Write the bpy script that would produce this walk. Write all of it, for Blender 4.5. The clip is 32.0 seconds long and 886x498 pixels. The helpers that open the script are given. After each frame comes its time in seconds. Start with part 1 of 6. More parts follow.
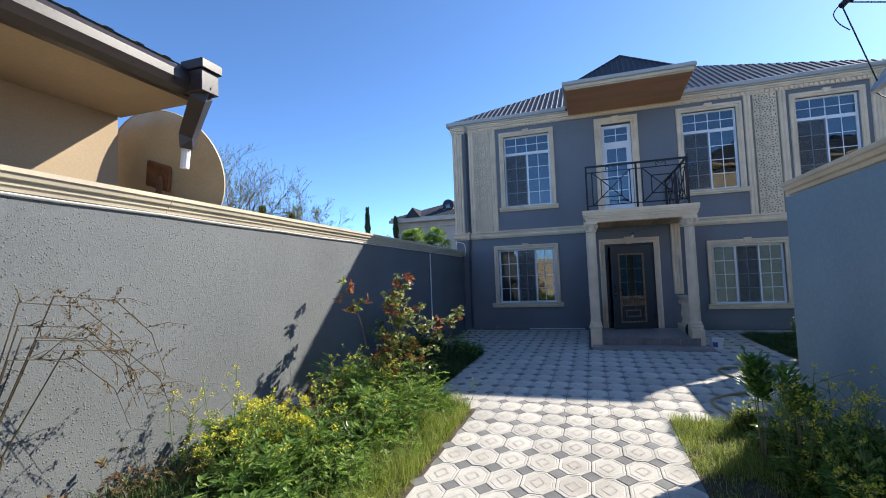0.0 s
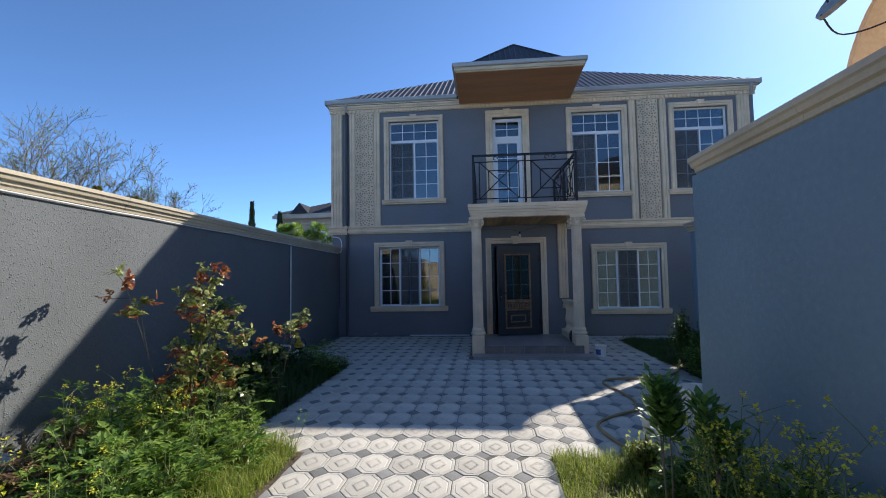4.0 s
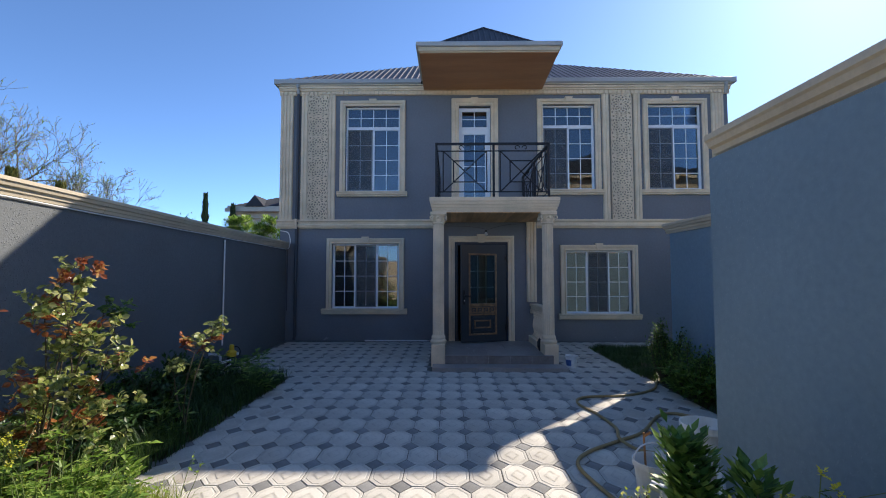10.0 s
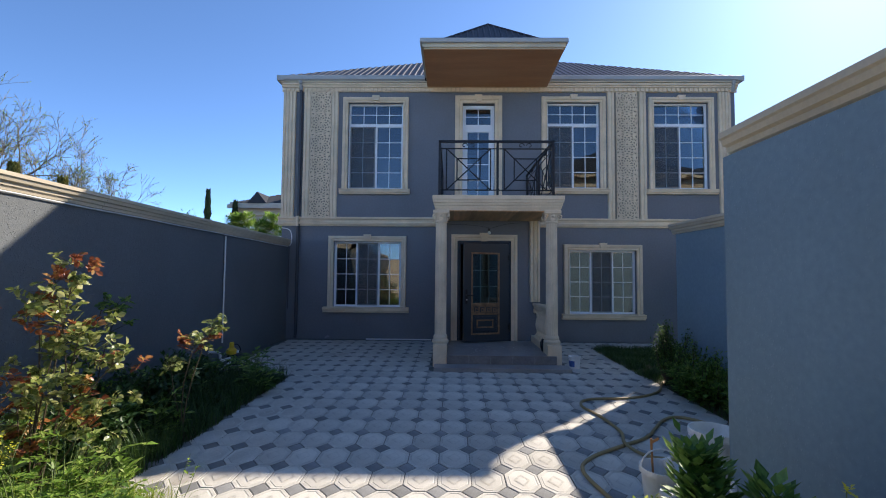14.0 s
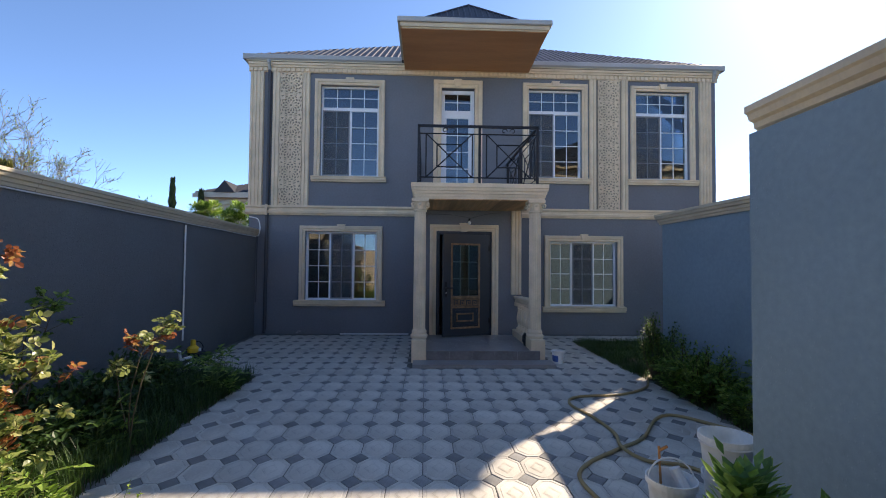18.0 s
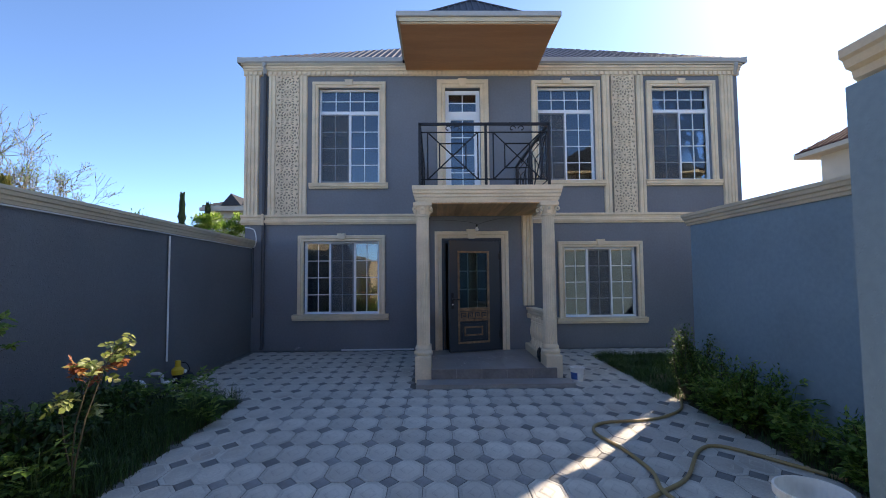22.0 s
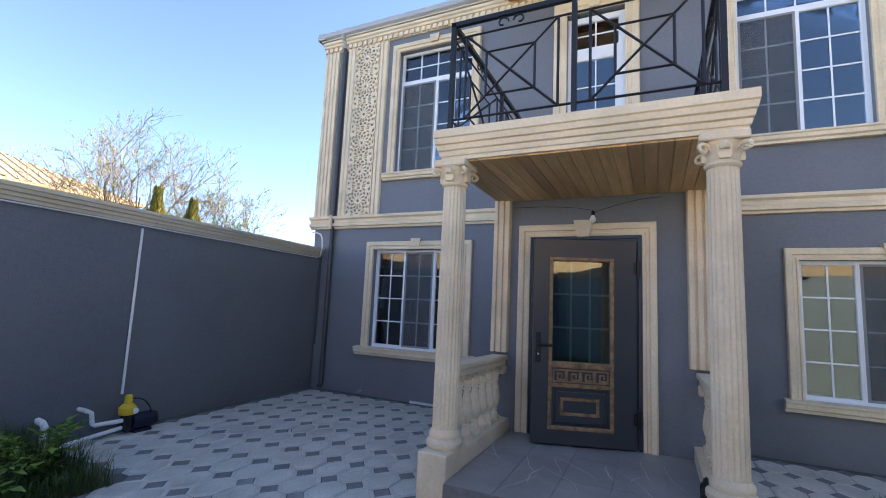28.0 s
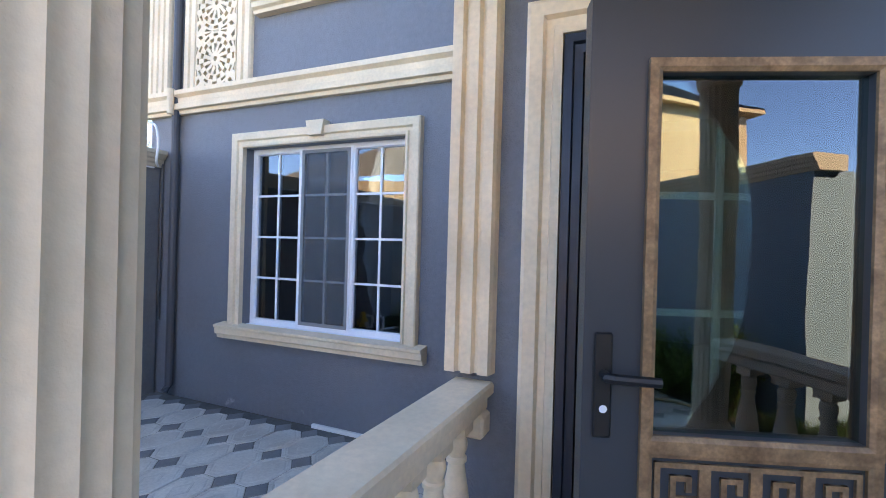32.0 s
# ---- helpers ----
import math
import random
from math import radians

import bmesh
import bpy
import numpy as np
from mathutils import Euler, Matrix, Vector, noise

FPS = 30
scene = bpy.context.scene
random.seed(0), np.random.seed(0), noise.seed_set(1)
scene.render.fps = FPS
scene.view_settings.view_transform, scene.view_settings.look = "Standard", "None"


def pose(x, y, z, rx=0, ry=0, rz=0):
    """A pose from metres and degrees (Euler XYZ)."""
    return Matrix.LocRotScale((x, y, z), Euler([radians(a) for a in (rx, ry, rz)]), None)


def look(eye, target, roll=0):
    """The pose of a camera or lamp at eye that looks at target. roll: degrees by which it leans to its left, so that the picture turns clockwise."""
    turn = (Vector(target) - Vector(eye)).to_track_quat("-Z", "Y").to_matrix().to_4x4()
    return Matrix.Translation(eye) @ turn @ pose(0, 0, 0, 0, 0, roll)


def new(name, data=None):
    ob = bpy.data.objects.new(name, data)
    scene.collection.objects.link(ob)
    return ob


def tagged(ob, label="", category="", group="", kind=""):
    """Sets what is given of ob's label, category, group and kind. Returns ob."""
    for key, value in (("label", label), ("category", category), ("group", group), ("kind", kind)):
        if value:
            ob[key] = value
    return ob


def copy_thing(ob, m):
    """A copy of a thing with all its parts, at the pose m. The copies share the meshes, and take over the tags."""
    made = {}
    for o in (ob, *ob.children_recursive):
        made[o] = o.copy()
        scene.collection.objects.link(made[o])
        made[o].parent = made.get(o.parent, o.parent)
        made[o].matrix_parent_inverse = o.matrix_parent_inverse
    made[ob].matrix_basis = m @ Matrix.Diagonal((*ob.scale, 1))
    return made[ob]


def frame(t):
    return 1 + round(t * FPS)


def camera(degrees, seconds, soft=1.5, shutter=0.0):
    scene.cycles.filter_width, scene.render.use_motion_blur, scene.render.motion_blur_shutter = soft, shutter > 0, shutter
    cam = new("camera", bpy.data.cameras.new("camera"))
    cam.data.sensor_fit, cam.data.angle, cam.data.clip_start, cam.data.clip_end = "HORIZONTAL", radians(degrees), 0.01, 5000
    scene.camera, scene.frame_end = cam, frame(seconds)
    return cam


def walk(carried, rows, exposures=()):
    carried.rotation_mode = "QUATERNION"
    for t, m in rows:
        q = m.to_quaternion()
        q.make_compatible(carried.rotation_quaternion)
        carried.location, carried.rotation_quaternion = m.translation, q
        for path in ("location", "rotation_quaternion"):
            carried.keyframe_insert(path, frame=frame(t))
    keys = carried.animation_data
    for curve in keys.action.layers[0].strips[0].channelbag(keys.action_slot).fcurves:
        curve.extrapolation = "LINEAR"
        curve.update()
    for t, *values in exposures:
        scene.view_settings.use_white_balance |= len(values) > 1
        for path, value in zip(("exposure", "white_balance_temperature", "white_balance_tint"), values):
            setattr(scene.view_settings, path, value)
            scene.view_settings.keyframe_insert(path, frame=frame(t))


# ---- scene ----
cam = camera(89.1, 32.0, 1.0)
PATH = [
    (0, (-0.922, -13.35, 1.716), (-1.54, -11.451, 1.825), -2.2),
    (0.5, (-0.846, -13.154, 1.636), (-1.267, -11.205, 1.788), -1.4),
    (1, (-0.95, -13.005, 1.605), (-1.216, -11.028, 1.751), -1.0),
    (1.5, (-0.958, -12.787, 1.613), (-1.124, -10.799, 1.766), -1.1),
    (2, (-0.963, -12.611, 1.597), (-1.083, -10.619, 1.734), -1.1),
    (2.5, (-0.878, -12.354, 1.56), (-1.053, -10.368, 1.717), -0.9),
    (3, (-0.84, -12.189, 1.542), (-1.024, -10.201, 1.672), -0.8),
    (3.5, (-0.782, -11.973, 1.559), (-0.962, -9.984, 1.677), -0.9),
    (5.5, (-0.618, -11.671, 1.607), (-0.833, -9.686, 1.722), -1.6),
    (6, (-0.611, -11.654, 1.606), (-0.857, -9.672, 1.719), -1.2),
    (6.5, (-0.621, -11.634, 1.615), (-0.858, -9.65, 1.705), -0.7),
    (7, (-0.647, -11.609, 1.606), (-0.878, -9.624, 1.681), -0.3),
    (7.5, (-0.717, -11.434, 1.616), (-0.923, -9.446, 1.677), 0.1),
    (8, (-0.784, -11.255, 1.628), (-0.894, -9.259, 1.692), 0.3),
    (8.5, (-0.811, -11.141, 1.617), (-0.846, -9.142, 1.676), 0.6),
    (9, (-0.754, -10.991, 1.634), (-0.764, -8.992, 1.708), 0.4),
    (9.5, (-0.692, -10.907, 1.651), (-0.714, -8.911, 1.769), 0.1),
    (10, (-0.681, -10.879, 1.619), (-0.708, -8.882, 1.728), 0.0),
    (10.5, (-0.722, -10.943, 1.626), (-0.733, -8.946, 1.719), 0.2),
    (11, (-0.793, -11.093, 1.624), (-0.78, -9.094, 1.705), 0.3),
    (11.5, (-0.826, -11.2, 1.602), (-0.799, -9.201, 1.679), 0.2),
    (12, (-0.834, -11.212, 1.615), (-0.803, -9.215, 1.704), 0.5),
    (12.5, (-0.78, -11.113, 1.626), (-0.763, -9.116, 1.733), 0.5),
    (13, (-0.738, -10.977, 1.63), (-0.728, -8.981, 1.76), 0.6),
    (13.5, (-0.686, -10.901, 1.617), (-0.7, -8.904, 1.735), 0.6),
    (14, (-0.693, -10.792, 1.631), (-0.729, -8.795, 1.732), 0.5),
    (14.5, (-0.733, -10.598, 1.651), (-0.76, -8.602, 1.768), 0.6),
    (16.5, (-0.636, -10.122, 1.647), (-0.637, -8.127, 1.794), 0.6),
    (17, (-0.655, -10.164, 1.643), (-0.644, -8.168, 1.779), 0.9),
    (17.5, (-0.737, -10.286, 1.626), (-0.687, -8.29, 1.732), 0.7),
    (18, (-0.783, -10.394, 1.626), (-0.704, -8.397, 1.692), 0.5),
    (18.5, (-0.767, -10.493, 1.642), (-0.693, -8.495, 1.703), 0.4),
    (19, (-0.683, -10.665, 1.655), (-0.635, -8.667, 1.729), 0.3),
    (19.5, (-0.651, -10.766, 1.663), (-0.65, -8.769, 1.774), 0.2),
    (20, (-0.656, -10.739, 1.655), (-0.674, -8.744, 1.795), 0.2),
    (20.5, (-0.732, -10.582, 1.655), (-0.743, -8.588, 1.808), 0.2),
    (21, (-0.764, -10.384, 1.653), (-0.752, -8.389, 1.806), 0.2),
    (21.5, (-0.706, -10.106, 1.597), (-0.665, -8.111, 1.722), -0.2),
    (22, (-0.674, -9.775, 1.613), (-0.641, -7.779, 1.725), -0.5),
    (22.5, (-0.651, -9.409, 1.585), (-0.621, -7.411, 1.678), -0.6),
    (23, (-0.614, -9.064, 1.568), (-0.55, -7.067, 1.655), -1.0),
    (23.5, (-0.488, -8.707, 1.562), (-0.367, -6.712, 1.654), -1.3),
    (24, (-0.398, -8.382, 1.539), (-0.236, -6.39, 1.634), -1.2),
    (24.5, (-0.267, -8.003, 1.571), (0.003, -6.024, 1.674), -1.4),
    (26.5, (0.485, -6.847, 1.59), (0.863, -4.902, 1.868), -0.9),
    (27, (0.613, -6.682, 1.635), (0.426, -4.724, 1.998), 0.2),
    (27.5, (0.721, -6.484, 1.582), (0.047, -4.634, 1.934), 2.6),
    (28, (0.671, -6.208, 1.525), (-0.178, -4.413, 1.762), 2.6),
    (28.5, (0.512, -5.846, 1.523), (-0.271, -4.013, 1.687), 1.3),
    (29, (0.385, -5.483, 1.483), (-0.384, -3.641, 1.611), 0.5),
    (29.5, (0.272, -5.07, 1.489), (-0.52, -3.236, 1.593), 0.2),
    (30, (0.144, -4.599, 1.53), (-0.533, -2.719, 1.615), -0.2),
    (30.5, (0.076, -4.169, 1.496), (-0.521, -2.262, 1.573), -0.5),
    (31, (-0.018, -3.769, 1.475), (-0.592, -1.854, 1.512), -0.4),
    (31.5, (-0.145, -3.398, 1.506), (-0.706, -1.478, 1.533), 0.5),
    (32, (-0.304, -3.013, 1.498), (-1.086, -1.173, 1.496), 1.6),
]
walk(cam, [(t, look(e, g, r)) for t, e, g, r in PATH],
     [(0, 1.56, 6300, 10), (2, 1.24, 6300, 10), (6, 1.28, 6400, 11), (9, 1.43, 6600, 12), (14, 1.50, 6600, 12), (17, 1.56, 6500, 13), (18, 1.73, 7400, 15), (19, 1.67, 7500, 15), (21, 1.48, 6600, 14),
      (22, 1.93, 7300, 15), (23, 2.37, 8300, 16), (24.5, 2.55, 8800, 17), (26.5, 2.65, 8600, 17), (27, 2.35, 8200, 17), (28, 2.80, 8400, 17), (29, 2.75, 8900, 18), (30, 3.10, 9400, 19), (32, 3.79, 8500, 17)])



# ---- light ----
SUN_AZ, SUN_EL = radians(43.7), radians(33.3)
world = bpy.data.worlds.new("sky")
scene.world = world
world.use_nodes = True
wn = world.node_tree.nodes
sky = wn.new("ShaderNodeTexSky")
sky.sky_type, sky.sun_disc = "NISHITA", False
sky.sun_elevation, sky.sun_rotation = SUN_EL, SUN_AZ
sky.air_density, sky.dust_density, sky.ozone_density = 0.45, 0.16, 3.0
tint = wn.new("ShaderNodeMix")
tint.data_type, tint.blend_type = "RGBA", "MULTIPLY"
tint.inputs[0].default_value, tint.inputs[7].default_value = 1.0, (0.785, 0.955, 1.04, 1)
world.node_tree.links.new(sky.outputs[0], tint.inputs[6])
world.node_tree.links.new(tint.outputs[2], wn["Background"].inputs[0])
wn["Background"].inputs[1].default_value = 0.115
sun = new("sun", bpy.data.lights.new("sun", "SUN"))
sun.data.energy, sun.data.angle, sun.data.color = 2.9, radians(0.55), (1.0, 0.92, 0.79)
sun_way = Vector((math.sin(SUN_AZ) * math.cos(SUN_EL), math.cos(SUN_AZ) * math.cos(SUN_EL), math.sin(SUN_EL)))
sun.matrix_world = look(sun_way * 60, (0, 0, 0))


# ---- materials ----
def links(m):
    return m.node_tree.nodes, m.node_tree.links


def material(name, colour, rough=0.7, metal=0.0, vary=0.12, coarse=1.5, fine=40.0, bump=0.2, bump_scale=60.0, bump_depth=0.004,
             random_vary=0.0, stain=None, stain_amount=0.0, stain_scale=0.8, stretch=(1, 1, 1), spec=0.4):
    """A surface with colour varied at two scales, fine relief, and stains in another colour."""
    m = bpy.data.materials.new(name)
    m.use_nodes = True
    n, l = links(m)
    b = n["Principled BSDF"]
    b.inputs["Metallic"].default_value = metal
    b.inputs["Specular IOR Level"].default_value = spec
    tc = n.new("ShaderNodeTexCoord")
    mp = n.new("ShaderNodeMapping")
    mp.inputs["Scale"].default_value = stretch
    l.new(tc.outputs["Object"], mp.inputs[0])

    def noise_tex(scale, detail=4.0, shift=0.0):
        t = n.new("ShaderNodeTexNoise")
        t.noise_dimensions = "4D"
        t.inputs["Scale"].default_value, t.inputs["Detail"].default_value = scale, detail
        t.inputs["W"].default_value = shift
        l.new(mp.outputs[0], t.inputs["Vector"])
        return t

    def ramp(sock, lo, hi, a=0.3, c=0.7):
        r = n.new("ShaderNodeMapRange")
        r.inputs[1].default_value, r.inputs[2].default_value, r.inputs[3].default_value, r.inputs[4].default_value = a, c, lo, hi
        l.new(sock, r.inputs[0])
        return r.outputs[0]

    def times(a, c):
        x = n.new("ShaderNodeMath")
        x.operation = "MULTIPLY"
        l.new(a, x.inputs[0])
        l.new(c, x.inputs[1])
        return x.outputs[0]

    big, small = noise_tex(coarse), noise_tex(fine, 3.0, 3.0)
    fac = times(ramp(big.outputs["Fac"], 1 - vary, 1 + vary), ramp(small.outputs["Fac"], 1 - vary * 0.7, 1 + vary * 0.7))
    if random_vary:
        oi = n.new("ShaderNodeObjectInfo")
        fac = times(fac, ramp(oi.outputs["Random"], 1 - random_vary, 1 + random_vary, 0, 1))
    mix = n.new("ShaderNodeMix")
    mix.data_type, mix.blend_type = "RGBA", "MULTIPLY"
    mix.inputs[0].default_value = 1.0
    mix.inputs[6].default_value = (*colour, 1)
    l.new(fac, mix.inputs[7])
    out = mix.outputs[2]
    if stain:
        st = noise_tex(stain_scale, 6.0, 7.0)
        sm = n.new("ShaderNodeMix")
        sm.data_type = "RGBA"
        l.new(ramp(st.outputs["Fac"], 0.0, stain_amount, 0.48, 0.72), sm.inputs[0])
        l.new(out, sm.inputs[6])
        sm.inputs[7].default_value = (*stain, 1)
        out = sm.outputs[2]
    l.new(out, b.inputs["Base Color"])
    l.new(ramp(small.outputs["Fac"], max(0.02, rough - 0.08), min(1, rough + 0.08)), b.inputs["Roughness"])
    if bump:
        bt = noise_tex(bump_scale, 5.0, 11.0)
        bp = n.new("ShaderNodeBump")
        bp.inputs["Strength"].default_value, bp.inputs["Distance"].default_value = bump, bump_depth
        l.new(bt.outputs["Fac"], bp.inputs["Height"])
        l.new(bp.outputs[0], b.inputs["Normal"])
    return m


def stucco_material(name, colour, stain, drops=55.0, amount=0.5, depth=0.006, sparse=0.0, grain=0.45):
    """Sprayed render: scattered raised drops on a sandy coat, and pale bloom near the damp foot."""
    m = material(name, colour, 0.62, vary=0.10, coarse=0.9, fine=25, bump=0.0, stain=stain, stain_amount=amount, stain_scale=0.7, spec=0.35)
    n, l = links(m)
    tc = n.new("ShaderNodeTexCoord")
    t = n.new("ShaderNodeTexNoise")
    t.inputs["Scale"].default_value, t.inputs["Detail"].default_value = drops * 0.8, 6
    wob = n.new("ShaderNodeVectorMath")
    wob.operation = "MULTIPLY_ADD"
    wob.inputs[1].default_value = (0.016, 0.016, 0.016)
    l.new(tc.outputs["Object"], t.inputs["Vector"])
    l.new(t.outputs["Color"], wob.inputs[0])
    l.new(tc.outputs["Object"], wob.inputs[2])
    # scattered raised drops: some cells of a Voronoi pattern carry one, of random height
    v = n.new("ShaderNodeTexVoronoi")
    v.feature, v.inputs["Scale"].default_value = "F1", drops
    l.new(wob.outputs[0], v.inputs["Vector"])
    dot, pick, rgb = n.new("ShaderNodeMapRange"), n.new("ShaderNodeMapRange"), n.new("ShaderNodeSeparateColor")
    dot.interpolation_type = "SMOOTHSTEP"
    dot.inputs[1].default_value, dot.inputs[2].default_value, dot.inputs[3].default_value, dot.inputs[4].default_value = 0.15, 0.42, 1.0, 0.0
    l.new(v.outputs["Distance"], dot.inputs[0])
    l.new(v.outputs["Color"], rgb.inputs[0])
    pick.inputs[1].default_value, pick.inputs[2].default_value = 0.45 + sparse, 0.75 + sparse
    l.new(rgb.outputs[0], pick.inputs[0])
    sharp = n.new("ShaderNodeMath")
    sharp.operation = "MULTIPLY"
    l.new(dot.outputs[0], sharp.inputs[0])
    l.new(pick.outputs[0], sharp.inputs[1])
    # fine sandy grain under the drops
    rid = n.new("ShaderNodeTexNoise")
    rid.inputs["Scale"].default_value, rid.inputs["Detail"].default_value, rid.inputs["Roughness"].default_value = drops * (1.5 if grain > 0.6 else 2.2), 4, 0.65
    l.new(tc.outputs["Object"], rid.inputs["Vector"])
    add = n.new("ShaderNodeMath")
    add.operation = "MULTIPLY_ADD"
    add.inputs[1].default_value = grain
    l.new(rid.outputs["Fac"], add.inputs[0])
    l.new(sharp.outputs[0], add.inputs[2])
    bp = n.new("ShaderNodeBump")
    bp.inputs["Strength"].default_value, bp.inputs["Distance"].default_value = 0.9, depth
    l.new(add.outputs[0], bp.inputs["Height"])
    b = n["Principled BSDF"]
    l.new(bp.outputs[0], b.inputs["Normal"])
    # salt bloom in patches along the damp foot of the wall
    xyz, foot, salt = n.new("ShaderNodeSeparateXYZ"), n.new("ShaderNodeMapRange"), n.new("ShaderNodeTexNoise")
    l.new(tc.outputs["Object"], xyz.inputs[0])
    foot.inputs[1].default_value, foot.inputs[2].default_value, foot.inputs[3].default_value, foot.inputs[4].default_value = 0.10, 0.42, 0.0, 0.16
    l.new(xyz.outputs["Z"], foot.inputs[0])
    salt.inputs["Scale"].default_value, salt.inputs["Detail"].default_value, salt.inputs["Roughness"].default_value = 2.6, 9, 0.68
    l.new(tc.outputs["Object"], salt.inputs["Vector"])
    less = n.new("ShaderNodeMath")
    less.operation = "SUBTRACT"
    l.new(salt.outputs["Fac"], less.inputs[0])
    l.new(foot.outputs[0], less.inputs[1])
    crust = n.new("ShaderNodeMapRange")
    crust.inputs[1].default_value, crust.inputs[2].default_value, crust.inputs[4].default_value = 0.62, 0.68, 0.6
    l.new(less.outputs[0], crust.inputs[0])
    bloom = n.new("ShaderNodeMix")
    bloom.data_type = "RGBA"
    l.new(crust.outputs[0], bloom.inputs[0])
    l.new(b.inputs["Base Color"].links[0].from_socket, bloom.inputs[6])
    bloom.inputs[7].default_value = (0.48, 0.47, 0.46, 1)
    l.new(bloom.outputs[2], b.inputs["Base Color"])
    gloss = n.new("ShaderNodeMapRange")
    gloss.inputs[3].default_value, gloss.inputs[4].default_value = (0.72, 0.30) if grain < 0.6 else (0.40, 0.40)
    l.new(sharp.outputs[0], gloss.inputs[0])
    l.new(gloss.outputs[0], b.inputs["Roughness"])
    return m


def glass_material(name, tint, ior=1.8, rough=0.0, clear=0.9):
    m = bpy.data.materials.new(name)
    m.use_nodes = True
    n, l = links(m)
    n.remove(n["Principled BSDF"])
    tr, gl, fr, mx = (n.new("ShaderNodeBsdf" + k) if k in ("Transparent", "Glossy") else n.new(k)
                      for k in ("Transparent", "Glossy", "ShaderNodeFresnel", "ShaderNodeMixShader"))
    tr.inputs[0].default_value = (*[c * clear for c in tint], 1)
    gl.inputs[0].default_value = (0.95, 0.97, 1.0, 1)
    gl.inputs["Roughness"].default_value = rough
    fr.inputs["IOR"].default_value = ior
    wave = n.new("ShaderNodeTexNoise")
    wave.inputs["Scale"].default_value = 1.3
    tc = n.new("ShaderNodeTexCoord")
    l.new(tc.outputs["Object"], wave.inputs["Vector"])
    bp = n.new("ShaderNodeBump")
    bp.inputs["Strength"].default_value, bp.inputs["Distance"].default_value = 0.25, 0.02
    l.new(wave.outputs["Fac"], bp.inputs["Height"])
    l.new(bp.outputs[0], gl.inputs["Normal"])
    l.new(fr.outputs[0], mx.inputs[0])
    l.new(tr.outputs[0], mx.inputs[1])
    l.new(gl.outputs[0], mx.inputs[2])
    l.new(mx.outputs[0], n["Material Output"].inputs[0])
    return m


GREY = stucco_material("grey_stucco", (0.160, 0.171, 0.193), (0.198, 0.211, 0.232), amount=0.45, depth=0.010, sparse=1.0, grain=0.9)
# Two tones of one garden wall stucco: shade and glare haze put into colour.
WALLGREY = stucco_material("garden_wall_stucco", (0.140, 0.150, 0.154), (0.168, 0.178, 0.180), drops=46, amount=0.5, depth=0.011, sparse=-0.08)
WALLHAZE = stucco_material("haze_toned_stucco", (0.205, 0.29, 0.34), (0.235, 0.315, 0.36), drops=62, amount=0.5, depth=0.0012, sparse=0.2)
CREAM = material("cream_stone", (0.76, 0.61, 0.43), 0.75, vary=0.10, coarse=2.5, fine=45, bump=0.5, bump_scale=55, bump_depth=0.004, stain=(0.50, 0.41, 0.28), stain_amount=0.5, stain_scale=2.3)
# Panel ground far darker than the cream: recess shade put into the colour.
CREAM_SHADE = material("recess_shade_cream", (0.25, 0.215, 0.17), 0.85, vary=0.12, bump=0.3)
COPING = material("coping_stone", (0.60, 0.51, 0.37), 0.8, vary=0.10, coarse=1.2, fine=40, bump=0.25, stain=(0.36, 0.31, 0.25), stain_amount=0.5, stain_scale=1.3)
WHITE = material("white_upvc", (0.80, 0.81, 0.83), 0.35, vary=0.03, bump=0.0, spec=0.5)
SCREEN = material("fly_screen", (0.22, 0.225, 0.23), 0.8, vary=0.05, bump=0.0)
IRON = material("black_iron", (0.018, 0.018, 0.022), 0.45, metal=0.3, vary=0.15, bump=0.15, bump_scale=120)
ROOFMETAL = material("roof_metal", (0.04, 0.04, 0.048), 0.5, metal=0.1, vary=0.12, coarse=0.8, bump=0.05, spec=0.3)
GUTTER = material("pale_gutter", (0.42, 0.42, 0.41), 0.5, vary=0.08, bump=0.05, stain=(0.28, 0.27, 0.25), stain_amount=0.4)
WOOD = material("soffit_board", (0.66, 0.40, 0.19), 0.55, vary=0.22, coarse=1.3, fine=30, bump=0.15, bump_scale=30, stretch=(6, 0.6, 6), random_vary=0.18, stain=(0.34, 0.18, 0.08), stain_amount=0.5, stain_scale=1.6)
SOFFIT = material("brown_soffit", (0.52, 0.27, 0.13), 0.6, vary=0.12, coarse=0.7, fine=12, bump=0.1, stretch=(0.5, 4, 1), stain=(0.38, 0.165, 0.07), stain_amount=0.5)
TILE_W = material("pale_paver", (0.575, 0.54, 0.475), 0.8, vary=0.10, coarse=4.0, fine=70, bump=0.3, bump_scale=110, bump_depth=0.002, random_vary=0.12, stain=(0.31, 0.265, 0.22), stain_amount=0.7, stain_scale=1.6)
TILE_D = material("dark_paver", (0.225, 0.222, 0.215), 0.8, vary=0.2, coarse=5, fine=60, bump=0.3, random_vary=0.3, stain=(0.3, 0.29, 0.27), stain_amount=0.4)
GROUT = material("joint_sand", (0.13, 0.122, 0.11), 0.95, vary=0.25, coarse=3, fine=50, bump=0.4)
SOIL = material("garden_soil", (0.085, 0.062, 0.042), 0.95, vary=0.35, coarse=3, fine=30, bump=0.8, bump_scale=25, bump_depth=0.03)
MARBLE = material("grey_porcelain", (0.30, 0.285, 0.275), 0.36, vary=0.18, coarse=2.2, fine=20, bump=0.0, stain=(0.235, 0.22, 0.21), stain_amount=0.6, stain_scale=2.5, random_vary=0.05)
TILE_JOINT = material("pale_tile_joint", (0.36, 0.345, 0.33), 0.9, vary=0.1, bump=0.1)
